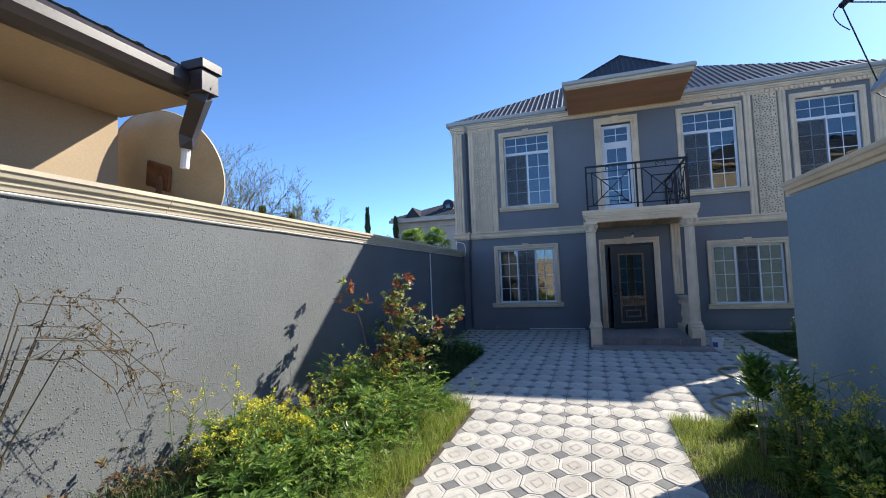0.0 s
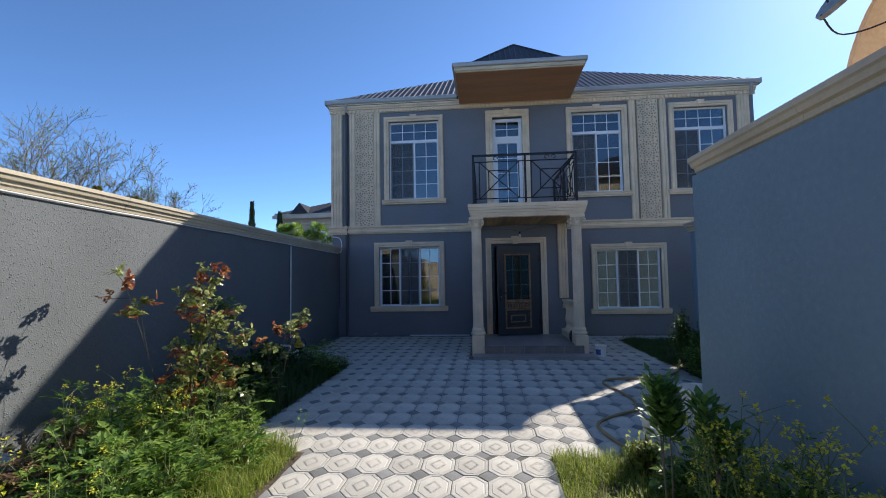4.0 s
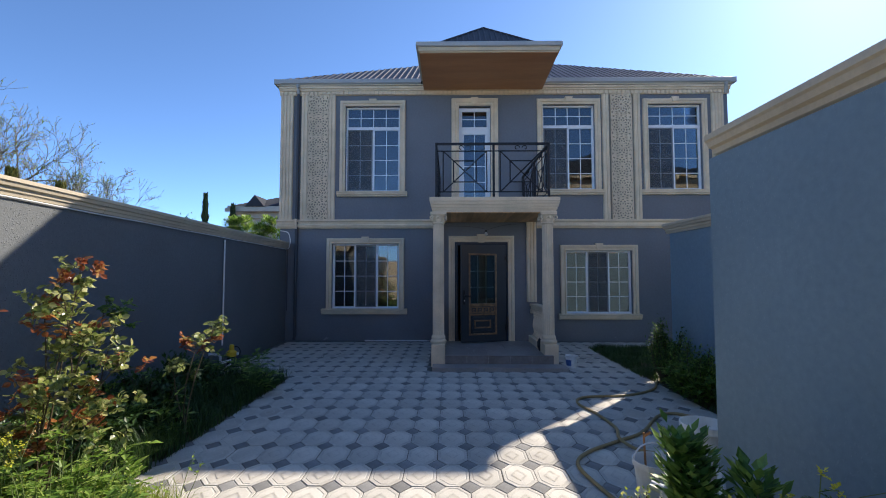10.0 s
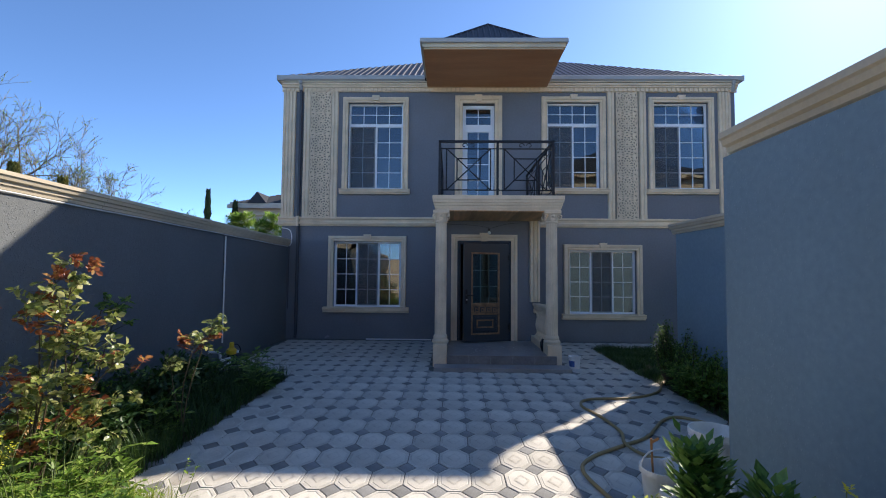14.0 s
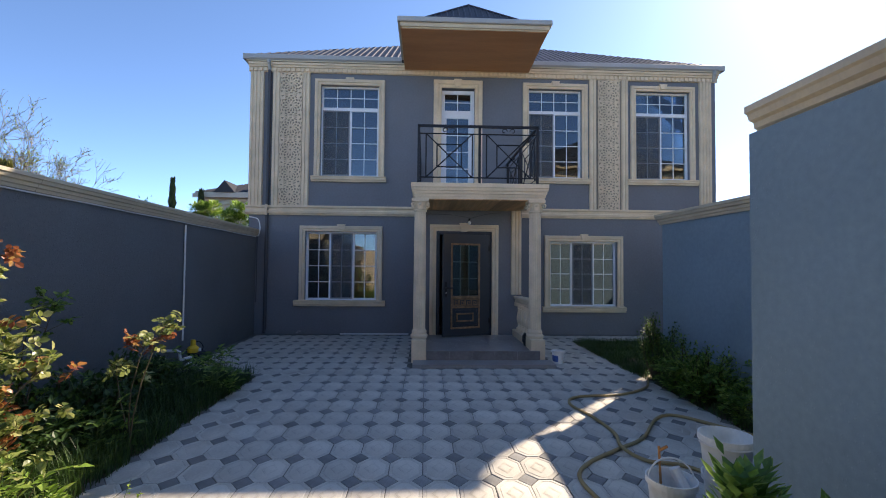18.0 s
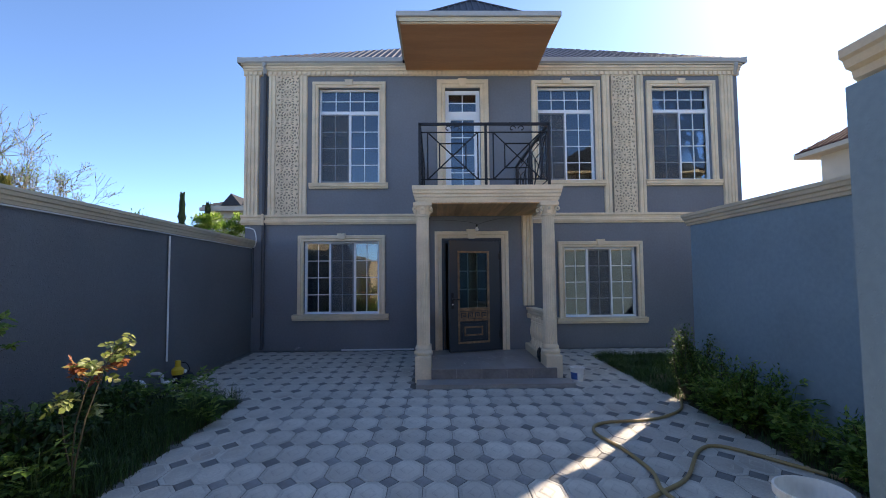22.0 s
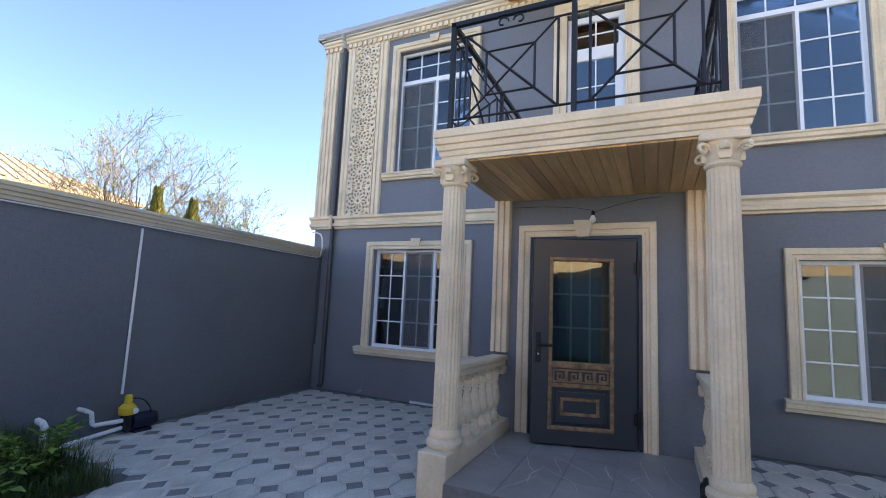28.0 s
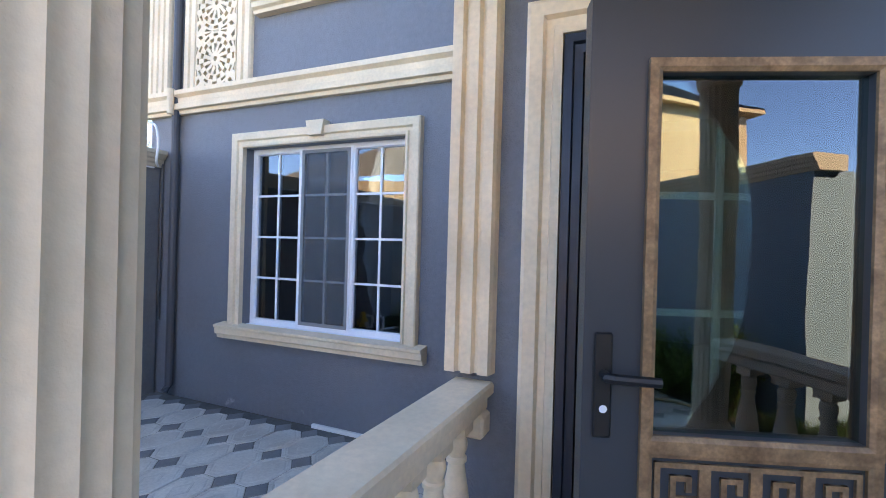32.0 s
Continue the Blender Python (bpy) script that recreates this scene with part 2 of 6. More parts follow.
# Step porcelain again, darker: the upright face's shade put into the colour.
RISER = material("riser_shade_porcelain", (0.185, 0.172, 0.165), 0.4, vary=0.2, coarse=3, fine=25, bump=0.0, stain=(0.26, 0.245, 0.235), stain_amount=0.5, stain_scale=4)
VEIN = material("pale_vein", (0.66, 0.645, 0.62), 0.4, bump=0.0)
DOORMETAL = material("dark_door_paint", (0.033, 0.041, 0.050), 0.36, metal=0.0, vary=0.05, coarse=1.0, fine=200, bump=0.0, spec=0.42)
DOORFRAME = material("navy_door_frame", (0.022, 0.028, 0.042), 0.4, metal=0.2, vary=0.1, bump=0.05)
BRONZE = material("brushed_bronze_paint", (0.25, 0.155, 0.085), 0.5, metal=0.2, vary=0.35, coarse=14, fine=90, bump=0.2, stain=(0.09, 0.05, 0.03), stain_amount=0.7, stain_scale=18)
BLACKPL = material("black_plastic", (0.012, 0.012, 0.013), 0.4, vary=0.1, bump=0.0)
PIPE = material("white_pipe", (0.74, 0.73, 0.71), 0.5, vary=0.06, bump=0.0)
GLASS = glass_material("window_glass", (0.70, 0.80, 0.84), ior=1.85)
DARKGLASS = glass_material("dark_door_glass", (0.55, 0.72, 0.68), ior=2.0)
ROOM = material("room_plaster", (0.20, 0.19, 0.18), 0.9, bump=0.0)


# ---- mesh helpers ----
def part(name, bm, mat, parent=None, label="", smooth=False, kind="", category="", group="", at=None, keep=False):
    """Links a bmesh as one mesh object, under a thing if one is given."""
    me = bpy.data.meshes.new(name)
    bmesh.ops.recalc_face_normals(bm, faces=bm.faces[:])
    bm.to_mesh(me)
    bm.free()
    for mm in (mat if isinstance(mat, (list, tuple)) else [mat]):
        me.materials.append(mm)
    if smooth:
        for p in me.polygons:
            p.use_smooth = True
        me.set_sharp_from_angle(angle=radians(40))
    ob = new(name, me)
    if parent is not None:
        ob.parent = parent
    if at is not None:
        ob.matrix_basis = at
    return tagged(ob, label, category, group, kind)


def share(name, src, parent=None, at=None, label=""):
    """Another object on the mesh of src."""
    ob = new(name, src.data)
    if parent is not None:
        ob.parent = parent
    if at is not None:
        ob.matrix_basis = at
    return tagged(ob, label)


def thing(name, label, category, x=0.0, y=0.0, z=0.0, rz=0.0, group="", kind=""):
    ob = new(name)
    ob.empty_display_size = 0.1
    ob.matrix_basis = pose(x, y, z, 0, 0, rz)
    return tagged(ob, label, category, group, kind)


def box(bm, x0, x1, y0, y1, z0, z1, bevel=0.0):
    vs = [bm.verts.new((x, y, z)) for z in (z0, z1) for y in (y0, y1) for x in (x0, x1)]
    fs = [bm.faces.new([vs[i] for i in f]) for f in ((0, 2, 3, 1), (4, 5, 7, 6), (0, 1, 5, 4), (2, 6, 7, 3), (0, 4, 6, 2), (1, 3, 7, 5))]
    if bevel:
        es = list({e for f in fs for e in f.edges})
        bmesh.ops.bevel(bm, geom=es, offset=bevel, segments=1, affect="EDGES")
    return bm


def boxes(*rows, bevel=0.0):
    bm = bmesh.new()
    for r in rows:
        box(bm, *r, bevel=bevel)
    return bm


def prism(bm, outline, axis, a, b):
    """Extrudes a closed outline of (u, v) pairs along an axis from a to b. x: (y, z), y: (x, z), z: (x, y)."""
    def at(u, v, w):
        return (w, u, v) if axis == "x" else (u, w, v) if axis == "y" else (u, v, w)
    lo, hi = [bm.verts.new(at(u, v, a)) for u, v in outline], [bm.verts.new(at(u, v, b)) for u, v in outline]
    bm.faces.new(lo[::-1])
    bm.faces.new(hi)
    k = len(outline)
    for i in range(k):
        bm.faces.new((lo[i], lo[(i + 1) % k], hi[(i + 1) % k], hi[i]))
    return bm


def lathe(bm, profile, cx=0.0, cy=0.0, segs=20, flute=0.0, flutes=0):
    """Turns (radius, z) pairs round a standing axis. flute: depth of hollows between ribs."""
    rings = []
    for r, z in profile:
        ring = []
        for i in range(segs):
            a = 2 * math.pi * i / segs
            k = r - (flute * abs(math.sin(a * flutes / 2)) if flutes else 0.0)
            ring.append(bm.verts.new((cx + k * math.cos(a), cy + k * math.sin(a), z)))
        rings.append(ring)
    for p, q in zip(rings, rings[1:]):
        for i in range(segs):
            bm.faces.new((p[i], p[(i + 1) % segs], q[(i + 1) % segs], q[i]))
    bm.faces.new(rings[0][::-1])
    bm.faces.new(rings[-1])
    return bm


def tube(bm, pts, r, segs=6, taper=None):
    """A round bar along points. taper: the radius at the far end."""
    pts = [Vector(p) for p in pts]
    rings, last = [], None
    for i, p in enumerate(pts):
        d = (pts[min(i + 1, len(pts) - 1)] - pts[max(i - 1, 0)]).normalized()
        u = d.cross(Vector((0, 0, 1)) if abs(d.z) < 0.9 else Vector((1, 0, 0))).normalized()
        if last is not None and u.dot(last) < 0:
            u = -u
        last, v = u, d.cross(u)
        k = r if taper is None else r + (taper - r) * i / (len(pts) - 1)
        rings.append([bm.verts.new(p + k * (math.cos(a) * u + math.sin(a) * v)) for a in (2 * math.pi * j / segs for j in range(segs))])
    for p, q in zip(rings, rings[1:]):
        for i in range(segs):
            bm.faces.new((p[i], p[(i + 1) % segs], q[(i + 1) % segs], q[i]))
    bm.faces.new(rings[0][::-1])
    bm.faces.new(rings[-1])
    return bm


def frame_ring(bm, x0, x1, z0, z1, profile, bottom=False):
    """A mitred moulding round an opening in a wall that faces -y. profile: (distance out from the opening, y) pairs, closed.
    bottom: whether it also runs along the foot."""
    corners = [(x0, z0, -1, -1 if bottom else 0), (x0, z1, -1, 1), (x1, z1, 1, 1), (x1, z0, 1, -1 if bottom else 0)]
    rings = [[bm.verts.new((x + sx * o, y, z + sz * o)) for o, y in profile] for x, z, sx, sz in corners]
    k = len(profile)
    runs = list(zip(rings, rings[1:])) + ([(rings[3], rings[0])] if bottom else [])
    for p, q in runs:
        for i in range(k):
            bm.faces.new((p[i], p[(i + 1) % k], q[(i + 1) % k], q[i]))
    if not bottom:
        bm.faces.new(rings[0])
        bm.faces.new(rings[3][::-1])
    return bm


def sloped_run(bm, outline_a, ya, outline_b, yb):
    lo = [bm.verts.new((u, ya, v)) for u, v in outline_a]
    hi = [bm.verts.new((u, yb, v)) for u, v in outline_b]
    bm.faces.new(lo[::-1])
    bm.faces.new(hi)
    k = len(lo)
    for i in range(k):
        bm.faces.new((lo[i], lo[(i + 1) % k], hi[(i + 1) % k], hi[i]))
    return bm


def wall_with_holes(x0, x1, z0, z1, y0, y1, holes):
    """A wall that faces y, with openings (x0, x1, z0, z1) cut through it."""
    xs = sorted({x0, x1, *[v for h in holes for v in h[:2]]})
    zs = sorted({z0, z1, *[v for h in holes for v in h[2:]]})
    bm = bmesh.new()
    grid = {}

    def vert(x, y, z):
        key = (round(x, 4), round(y, 4), round(z, 4))
        if key not in grid:
            grid[key] = bm.verts.new((x, y, z))
        return grid[key]

    def solid(i, j):
        if not (0 <= i < len(xs) - 1 and 0 <= j < len(zs) - 1):
            return False
        cx, cz = (xs[i] + xs[i + 1]) / 2, (zs[j] + zs[j + 1]) / 2
        return not any(h[0] < cx < h[1] and h[2] < cz < h[3] for h in holes)

    for i in range(len(xs) - 1):
        for j in range(len(zs) - 1):
            if not solid(i, j):
                continue
            a, b, c, d = xs[i], xs[i + 1], zs[j], zs[j + 1]
            bm.faces.new([vert(a, y0, c), vert(b, y0, c), vert(b, y0, d), vert(a, y0, d)])
            bm.faces.new([vert(a, y1, c), vert(a, y1, d), vert(b, y1, d), vert(b, y1, c)])
            for di, dj, e in ((-1, 0, (a, a, c, d)), (1, 0, (b, b, c, d)), (0, -1, (a, b, c, c)), (0, 1, (a, b, d, d))):
                if not solid(i + di, j + dj):
                    p, q, r, s = e
                    bm.faces.new([vert(p, y0, r), vert(q, y0, s), vert(q, y1, s), vert(p, y1, r)])
    return bm


# ---- ground ----
part("ground", boxes((-70, 70, -70, 140, -0.5, -0.06)), SOIL, kind="structure", label="bare brown earth beyond the yard", category="ground")
part("bed_soil", boxes((-4.63, -3.175, -7.77, -3.9, -0.055, 0.0), (-4.63, -2.385, -17.0, -7.77, -0.055, 0.0)), SOIL, kind="structure", label="dark soil of the planted bed by the wall", category="soil")
part("bed_soil", boxes((-0.185, 0.96, -17.0, -7.77, -0.055, 0.0), (2.40, 2.90, -8.05, -3.66, -0.055, 0.0), (2.40, 7.0, -3.66, -0.95, -0.055, 0.0)), SOIL, kind="structure", label="dark soil of the planted bed by the low wall", category="soil")
paving = part("paving", boxes((-4.63, 2.40, -3.9, 0.0, -0.055, -0.004), (-3.175, 2.40, -7.77, -3.9, -0.055, -0.004), (-2.385, -0.185, -17.0, -7.77, -0.055, -0.004), (2.40, 7.0, -0.95, 0.0, -0.055, -0.004)),
              GROUT, kind="structure", label="sandy bed of the patterned yard paving", category="paving")

# ---- house ----
HX0, HX1, EAVE = -4.80, 6.12, 6.22
GL, GR = (-3.52, -1.895, 0.75, 2.345), (2.125, 3.715, 0.635, 2.175)
UPPER = [(-3.225, -1.885, 3.595, 5.74), (1.61, 2.88, 3.63, 5.765), (4.17, 5.48, 3.63, 5.765)]
BALC = (-0.435, 0.34, 2.99, 5.735)
house = thing("house", "two-storey dark grey stucco house with cream mouldings", "house")
part("wall", wall_with_holes(HX0, HX1, 0.0, EAVE, 0.0, 0.25, [GL, GR, *UPPER, BALC, (-0.52, 0.52, 0.2, 2.3)]), GREY, house, "dark grey sprayed stucco front wall")
for side in ((HX0, HX0 + 0.25, 0.25, 9.0), (HX1 - 0.25, HX1, 0.25, 9.0), (HX0, HX1, 9.0, 9.25)):
    part("wall", boxes((*side, 0, EAVE)), GREY, house)
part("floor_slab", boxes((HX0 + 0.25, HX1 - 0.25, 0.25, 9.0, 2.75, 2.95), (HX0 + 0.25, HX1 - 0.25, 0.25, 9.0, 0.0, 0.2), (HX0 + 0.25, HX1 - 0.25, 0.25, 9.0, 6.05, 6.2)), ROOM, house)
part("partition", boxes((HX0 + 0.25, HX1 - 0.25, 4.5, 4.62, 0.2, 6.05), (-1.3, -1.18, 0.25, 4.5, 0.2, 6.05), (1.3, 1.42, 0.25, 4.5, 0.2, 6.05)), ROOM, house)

# string course and cornice
STRING = [(0.0, 2.712), (-0.045, 2.712), (-0.05, 2.745), (-0.085, 2.75), (-0.09, 2.80), (-0.06, 2.815), (-0.065, 2.86), (-0.10, 2.885), (-0.10, 2.925), (0.0, 2.93)]
for a, b in ((-4.87, -1.02), (1.28, 6.14)):
    part("string_course", prism(bmesh.new(), STRING, "x", a, b), CREAM, house, "cream moulded band between the storeys")
CORN = [(0.0, 6.01), (-0.03, 6.01), (-0.03, 6.10), (-0.07, 6.115), (-0.075, 6.15), (-0.10, 6.165), (-0.10, 6.21), (0.0, 6.22)]
part("cornice", prism(bmesh.new(), CORN, "x", -4.86, 6.16), CREAM, house, "cream cornice under the eaves")
part("eaves_board", boxes((-4.90, 6.20, -0.115, 0.25, 6.223, 6.25)), COPING, house, "shaded board under the gutter")
dent = boxes((-0.033, 0.033, -0.068, -0.028, 6.02, 6.095))
first_dentil = None
for i in range(103):
    x = -4.80 + i * 0.106
    if first_dentil is None:
        first_dentil = part("dentil", dent, CREAM, house, at=pose(x, 0, 0))
    else:
        share("dentil", first_dentil, house, pose(x, 0, 0))
GUT = [(-0.06, 6.252), (-0.12, 6.252), (-0.155, 6.28), (-0.155, 6.365), (-0.135, 6.378), (-0.06, 6.36)]
for a, b in ((-4.955, -1.37), (1.66, 6.265)):
    part("gutter", prism(bmesh.new(), GUT, "x", a, b), GUTTER, house, "pale metal eaves gutter")
part("gutter", prism(bmesh.new(), [(-4.96, 6.252), (-4.80, 6.252), (-4.80, 6.36), (-4.96, 6.378)], "y", -0.154, 9.3), GUTTER, house)
part("gutter", prism(bmesh.new(), [(6.12, 6.252), (6.27, 6.252), (6.27, 6.378), (6.12, 6.36)], "y", -0.154, 9.3), GUTTER, house)


def roof_plane(a, b, top, ribs, mat, parent, name="roof_sheet", rib_h=0.022):
    """A ribbed metal slope from the eave a-b up to the ridge points in top (one or two, from a's side to b's)."""
    a, b, top = Vector(a), Vector(b), [Vector(t) for t in top]
    ta, tb = top[0], top[-1]
    n = (b - a).cross(ta - a).normalized()
    if n.z < 0:
        n = -n
    bm = bmesh.new()
    along, width = (b - a).normalized(), (b - a).length
    up = n.cross(along).normalized()
    if up.z < 0:
        up = -up
    pa, pb = (ta - a).dot(along), (tb - a).dot(along)
    h = (ta - a).dot(up)

    def height(s):
        if s <= pa:
            return h * s / pa if pa > 0 else h
        if s >= pb:
            return h * (width - s) / (width - pb) if width > pb else h
        return h
    marks = []
    for i in range(ribs):
        s = width * i / ribs
        w = width / ribs
        marks += [(s, 0), (s + w * 0.62, 0), (s + w * 0.70, rib_h), (s + w * 0.90, rib_h)]
    marks.append((width, 0))
    lo = [bm.verts.new(a + along * s + n * k) for s, k in marks]
    hi = [bm.verts.new(a + along * s + up * max(height(s), 0.01) + n * k) for s, k in marks]
    for i in range(len(marks) - 1):
        bm.faces.new((lo[i], lo[i + 1], hi[i + 1], hi[i]))
    return part(name, bm, mat, parent)


PEAK = (0.67, 4.6, 9.15)
ex0, ex1, ey0, ey1, ez = -4.92, 6.23, -0.11, 9.28, 6.362
roof_plane((ex0, ey0, ez), (ex1, ey0, ez), [PEAK], 74, ROOFMETAL, house, rib_h=0.016)
roof_plane((ex1, ey0, ez), (ex1, ey1, ez), [PEAK], 60, ROOFMETAL, house, rib_h=0.016)
roof_plane((ex1, ey1, ez), (ex0, ey1, ez), [PEAK], 66, ROOFMETAL, house, rib_h=0.016)
roof_plane((ex0, ey1, ez), (ex0, ey0, ez), [PEAK], 60, ROOFMETAL, house, rib_h=0.016)

# canopy over the balcony
CX0, CX1, CY = -1.365, 1.66, -1.86
part("canopy_fascia", boxes((CX0, CX1, CY, CY + 0.12, 6.30, 6.40), (CX0, CX0 + 0.12, CY + 0.12, -0.156, 6.30, 6.40), (CX1 - 0.12, CX1, CY + 0.12, -0.156, 6.30, 6.40), bevel=0.014), GUTTER, house, "pale metal gutter round the canopy")
part("canopy_beam", boxes((CX0 + 0.05, CX1 - 0.05, CY + 0.05, CY + 0.16, 6.225, 6.30), (CX0 + 0.05, CX0 + 0.15, CY + 0.16, -0.156, 6.225, 6.30), (CX1 - 0.15, CX1 - 0.05, CY + 0.16, -0.156, 6.225, 6.30), (CX0 + 0.09, CX1 - 0.09, CY + 0.08, CY + 0.18, 6.20, 6.228)), COPING, house, "pale stone edge of the canopy")
part("canopy_soffit", prism(bmesh.new(), [(CY + 0.10, 6.19), (-0.10, 6.11), (-0.10, 6.15), (CY + 0.10, 6.222)], "x", CX0 + 0.07, CX1 - 0.07), SOFFIT, house, "warm brown wooden soffit of the canopy")
part("canopy_deck", boxes((CX0 + 0.02, CX1 - 0.02, CY + 0.02, -0.16, 6.376, 6.388)), ROOFMETAL, house)
APEX, BACK = (0.12, -0.64, 7.35), (0.12, 1.9, 7.35)
ra, rb, rc = CX0 + 0.26, CX1 - 0.28, CY + 0.22
roof_plane((ra, rc, 6.40), (rb, rc, 6.40), [APEX], 20, ROOFMETAL, house, rib_h=0.014)
roof_plane((ra, 1.9, 6.40), (ra, rc, 6.40), [BACK, APEX], 25, ROOFMETAL, house, rib_h=0.014)
roof_plane((rb, rc, 6.40), (rb, 1.9, 6.40), [APEX, BACK], 25, ROOFMETAL, house, rib_h=0.014)
for foot in ((ra, rc, 6.40), (rb, rc, 6.40), BACK):
    part("hip_cap", tube(bmesh.new(), [foot, APEX], 0.028, 8), ROOFMETAL, house)


def fluted_strip(x0, x1, y, z0, z1, n=3, depth=0.05):
    """An upright cream strip with n rounded ribs on a wall plane y, facing -y."""
    w = (x1 - x0) / n
    out = [(x0, y)]
    for i in range(n):
        a = x0 + i * w
        out += [(a + 0.005, y - depth * 0.6), (a + w * 0.2, y - depth), (a + w * 0.8, y - depth), (a + w - 0.005, y - depth * 0.6)]
    out.append((x1, y))
    return prism(bmesh.new(), out, "z", z0, z1)


part("corner_pilaster", fluted_strip(-4.83, -4.51, 0.0, 2.93, 6.01, 4), CREAM, house, "cream ribbed corner strip")
part("corner_pilaster", fluted_strip(5.71, 6.01, 0.0, 2.93, 6.01, 4), CREAM, house, "cream ribbed corner strip")


def rosette_mesh(w, h):
    """One repeat of the pierced screen, w wide and h tall, facing -y: a hub with a hollow eye, twelve petals parted by narrow slots,
    a ring of cells about them, and pierced corners out to the square."""
    bm = bmesh.new()
    n, top, foot = 48, -0.030, 0.0
    radii = [0.09, 0.17, 0.22, 0.27, 0.42, 0.58, 0.63, 0.78, 0.82, 0.85, 0.95, 1.0]
    unit = min(w, h) / 2

    def edge(t):
        return 1.0 / max(abs(math.cos(t)) / (w / 2), abs(math.sin(t)) / (h / 2))

    rings = []
    for k, q in enumerate(radii):
        rings.append([(q * unit * 0.97 * math.cos(2 * math.pi * i / n), q * unit * 0.97 * math.sin(2 * math.pi * i / n)) for i in range(n)])
    for share_ in (0.22, 0.72, 1.0):
        rings.append([])
        for i in range(n):
            t = 2 * math.pi * i / n
            q = unit * 0.97 + (edge(t) - unit * 0.97) * share_
            rings[-1].append((q * math.cos(t), q * math.sin(t)))

    def solid(k, i):
        m = i % 4
        if k == 3:
            return m != 0
        if k == 4:
            return m in (1, 2)
        if k == 6:
            return m in (0, 3)
        if k == 9:
            return m in (1, 2)
        if k == len(radii):
            return i % 12 in (1, 4, 6, 7, 10)
        return True
    lo = [[bm.verts.new((x, foot, z)) for x, z in ring] for ring in rings]
    hi = [[bm.verts.new((x, top, z)) for x, z in ring] for ring in rings]
    last = len(rings) - 1
    for k in range(last):
        for i in range(n):
            j = (i + 1) % n
            if not solid(k, i):
                continue
            bm.faces.new((hi[k][i], hi[k][j], hi[k + 1][j], hi[k + 1][i]))
            if k == 0 or not solid(k - 1, i):
                bm.faces.new((hi[k][i], lo[k][i], lo[k][j], hi[k][j]))
            if k == last - 1 or not solid(k + 1, i):
                bm.faces.new((hi[k + 1][i], hi[k + 1][j], lo[k + 1][j], lo[k + 1][i]))
            if not solid(k, (i - 1) % n):
                bm.faces.new((hi[k][i], hi[k + 1][i], lo[k + 1][i], lo[k][i]))
            if not solid(k, j):
                bm.faces.new((hi[k][j], lo[k][j], lo[k + 1][j], hi[k + 1][j]))
    return bm


rosette = None
for x0, x1 in ((-4.32, -3.47), (3.055, 3.99)):
    bd = 0.17
    part("panel_border", fluted_strip(x0, x0 + bd, 0.0, 2.93, 6.01, 2, 0.045), CREAM, house, "cream ribbed border of the pierced panel")
    part("panel_border", fluted_strip(x1 - bd, x1, 0.0, 2.93, 6.01, 2, 0.045), CREAM, house, "cream ribbed border of the pierced panel")
    part("panel_ground", boxes((x0 + bd, x1 - bd, -0.012, 0.0, 2.93, 6.01)), CREAM_SHADE, house, "ground of the pierced panel, recess shade put into its colour")
    w, h = x1 - x0 - 2 * bd, (6.01 - 2.93) / 6
    for k in range(6):
        m = pose((x0 + x1) / 2, -0.012, 2.93 + h * (k + 0.5))
        if rosette is None:
            rosette = part("rosette", rosette_mesh(w, h), CREAM, house, "cream pierced flower screen", at=m)
        else:
            share("rosette", rosette, house, m, "cream pierced flower screen")

# windows
SURROUND = [(0.0, 0.0), (0.0, -0.045), (0.03, -0.05), (0.04, -0.035), (0.075, -0.035), (0.09, -0.055), (0.165, -0.06), (0.18, -0.05), (0.185, 0.0)]


def lights(parent, x0, x1, z0, z1, y, cols, rows, screen=False, frame=0.03, mat=None, name="sash"):
    """One sash: white frame, pane, and a grid of glazing bars between the panes of glass."""
    sash = part(name, frame_ring(bmesh.new(), x0 + frame, x1 - frame, z0 + frame, z1 - frame, [(0, y), (0.008, y - 0.015), (frame, y - 0.015), (frame, y + 0.04), (0, y + 0.04)], bottom=True), mat or WHITE, parent)
    a, b, c, d = x0 + frame, x1 - frame, z0 + frame, z1 - frame
    pane = part("pane", boxes((a, b, y + 0.010, y + 0.016, c, d)), GLASS, sash)
    pane.visible_shadow = False
    bars = bmesh.new()
    for i in range(1, cols):
        x = a + (b - a) * i / cols
        box(bars, x - 0.009, x + 0.009, y + 0.001, y + 0.010, c, d)
    for j in range(1, rows):
        z = c + (d - c) * j / rows
        box(bars, a, b, y + 0.0005, y + 0.0095, z - 0.009, z + 0.009)
    part("glazing_bars", bars, WHITE, sash)
    if screen:
        sc = bmesh.new()
        frame_ring(sc, a + 0.012, b - 0.012, c + 0.012, d - 0.012, [(0, y - 0.016), (0.028, y - 0.016), (0.028, y - 0.003), (0, y - 0.003)], bottom=True)
        part("screen_frame", sc, SCREEN, sash, "grey fly screen frame")
        mesh = part("fly_mesh", boxes((a, b, y - 0.010, y - 0.007, c, d)), MESHMAT, sash, "fine grey fly screen")
        mesh.visible_shadow = False
    return sash


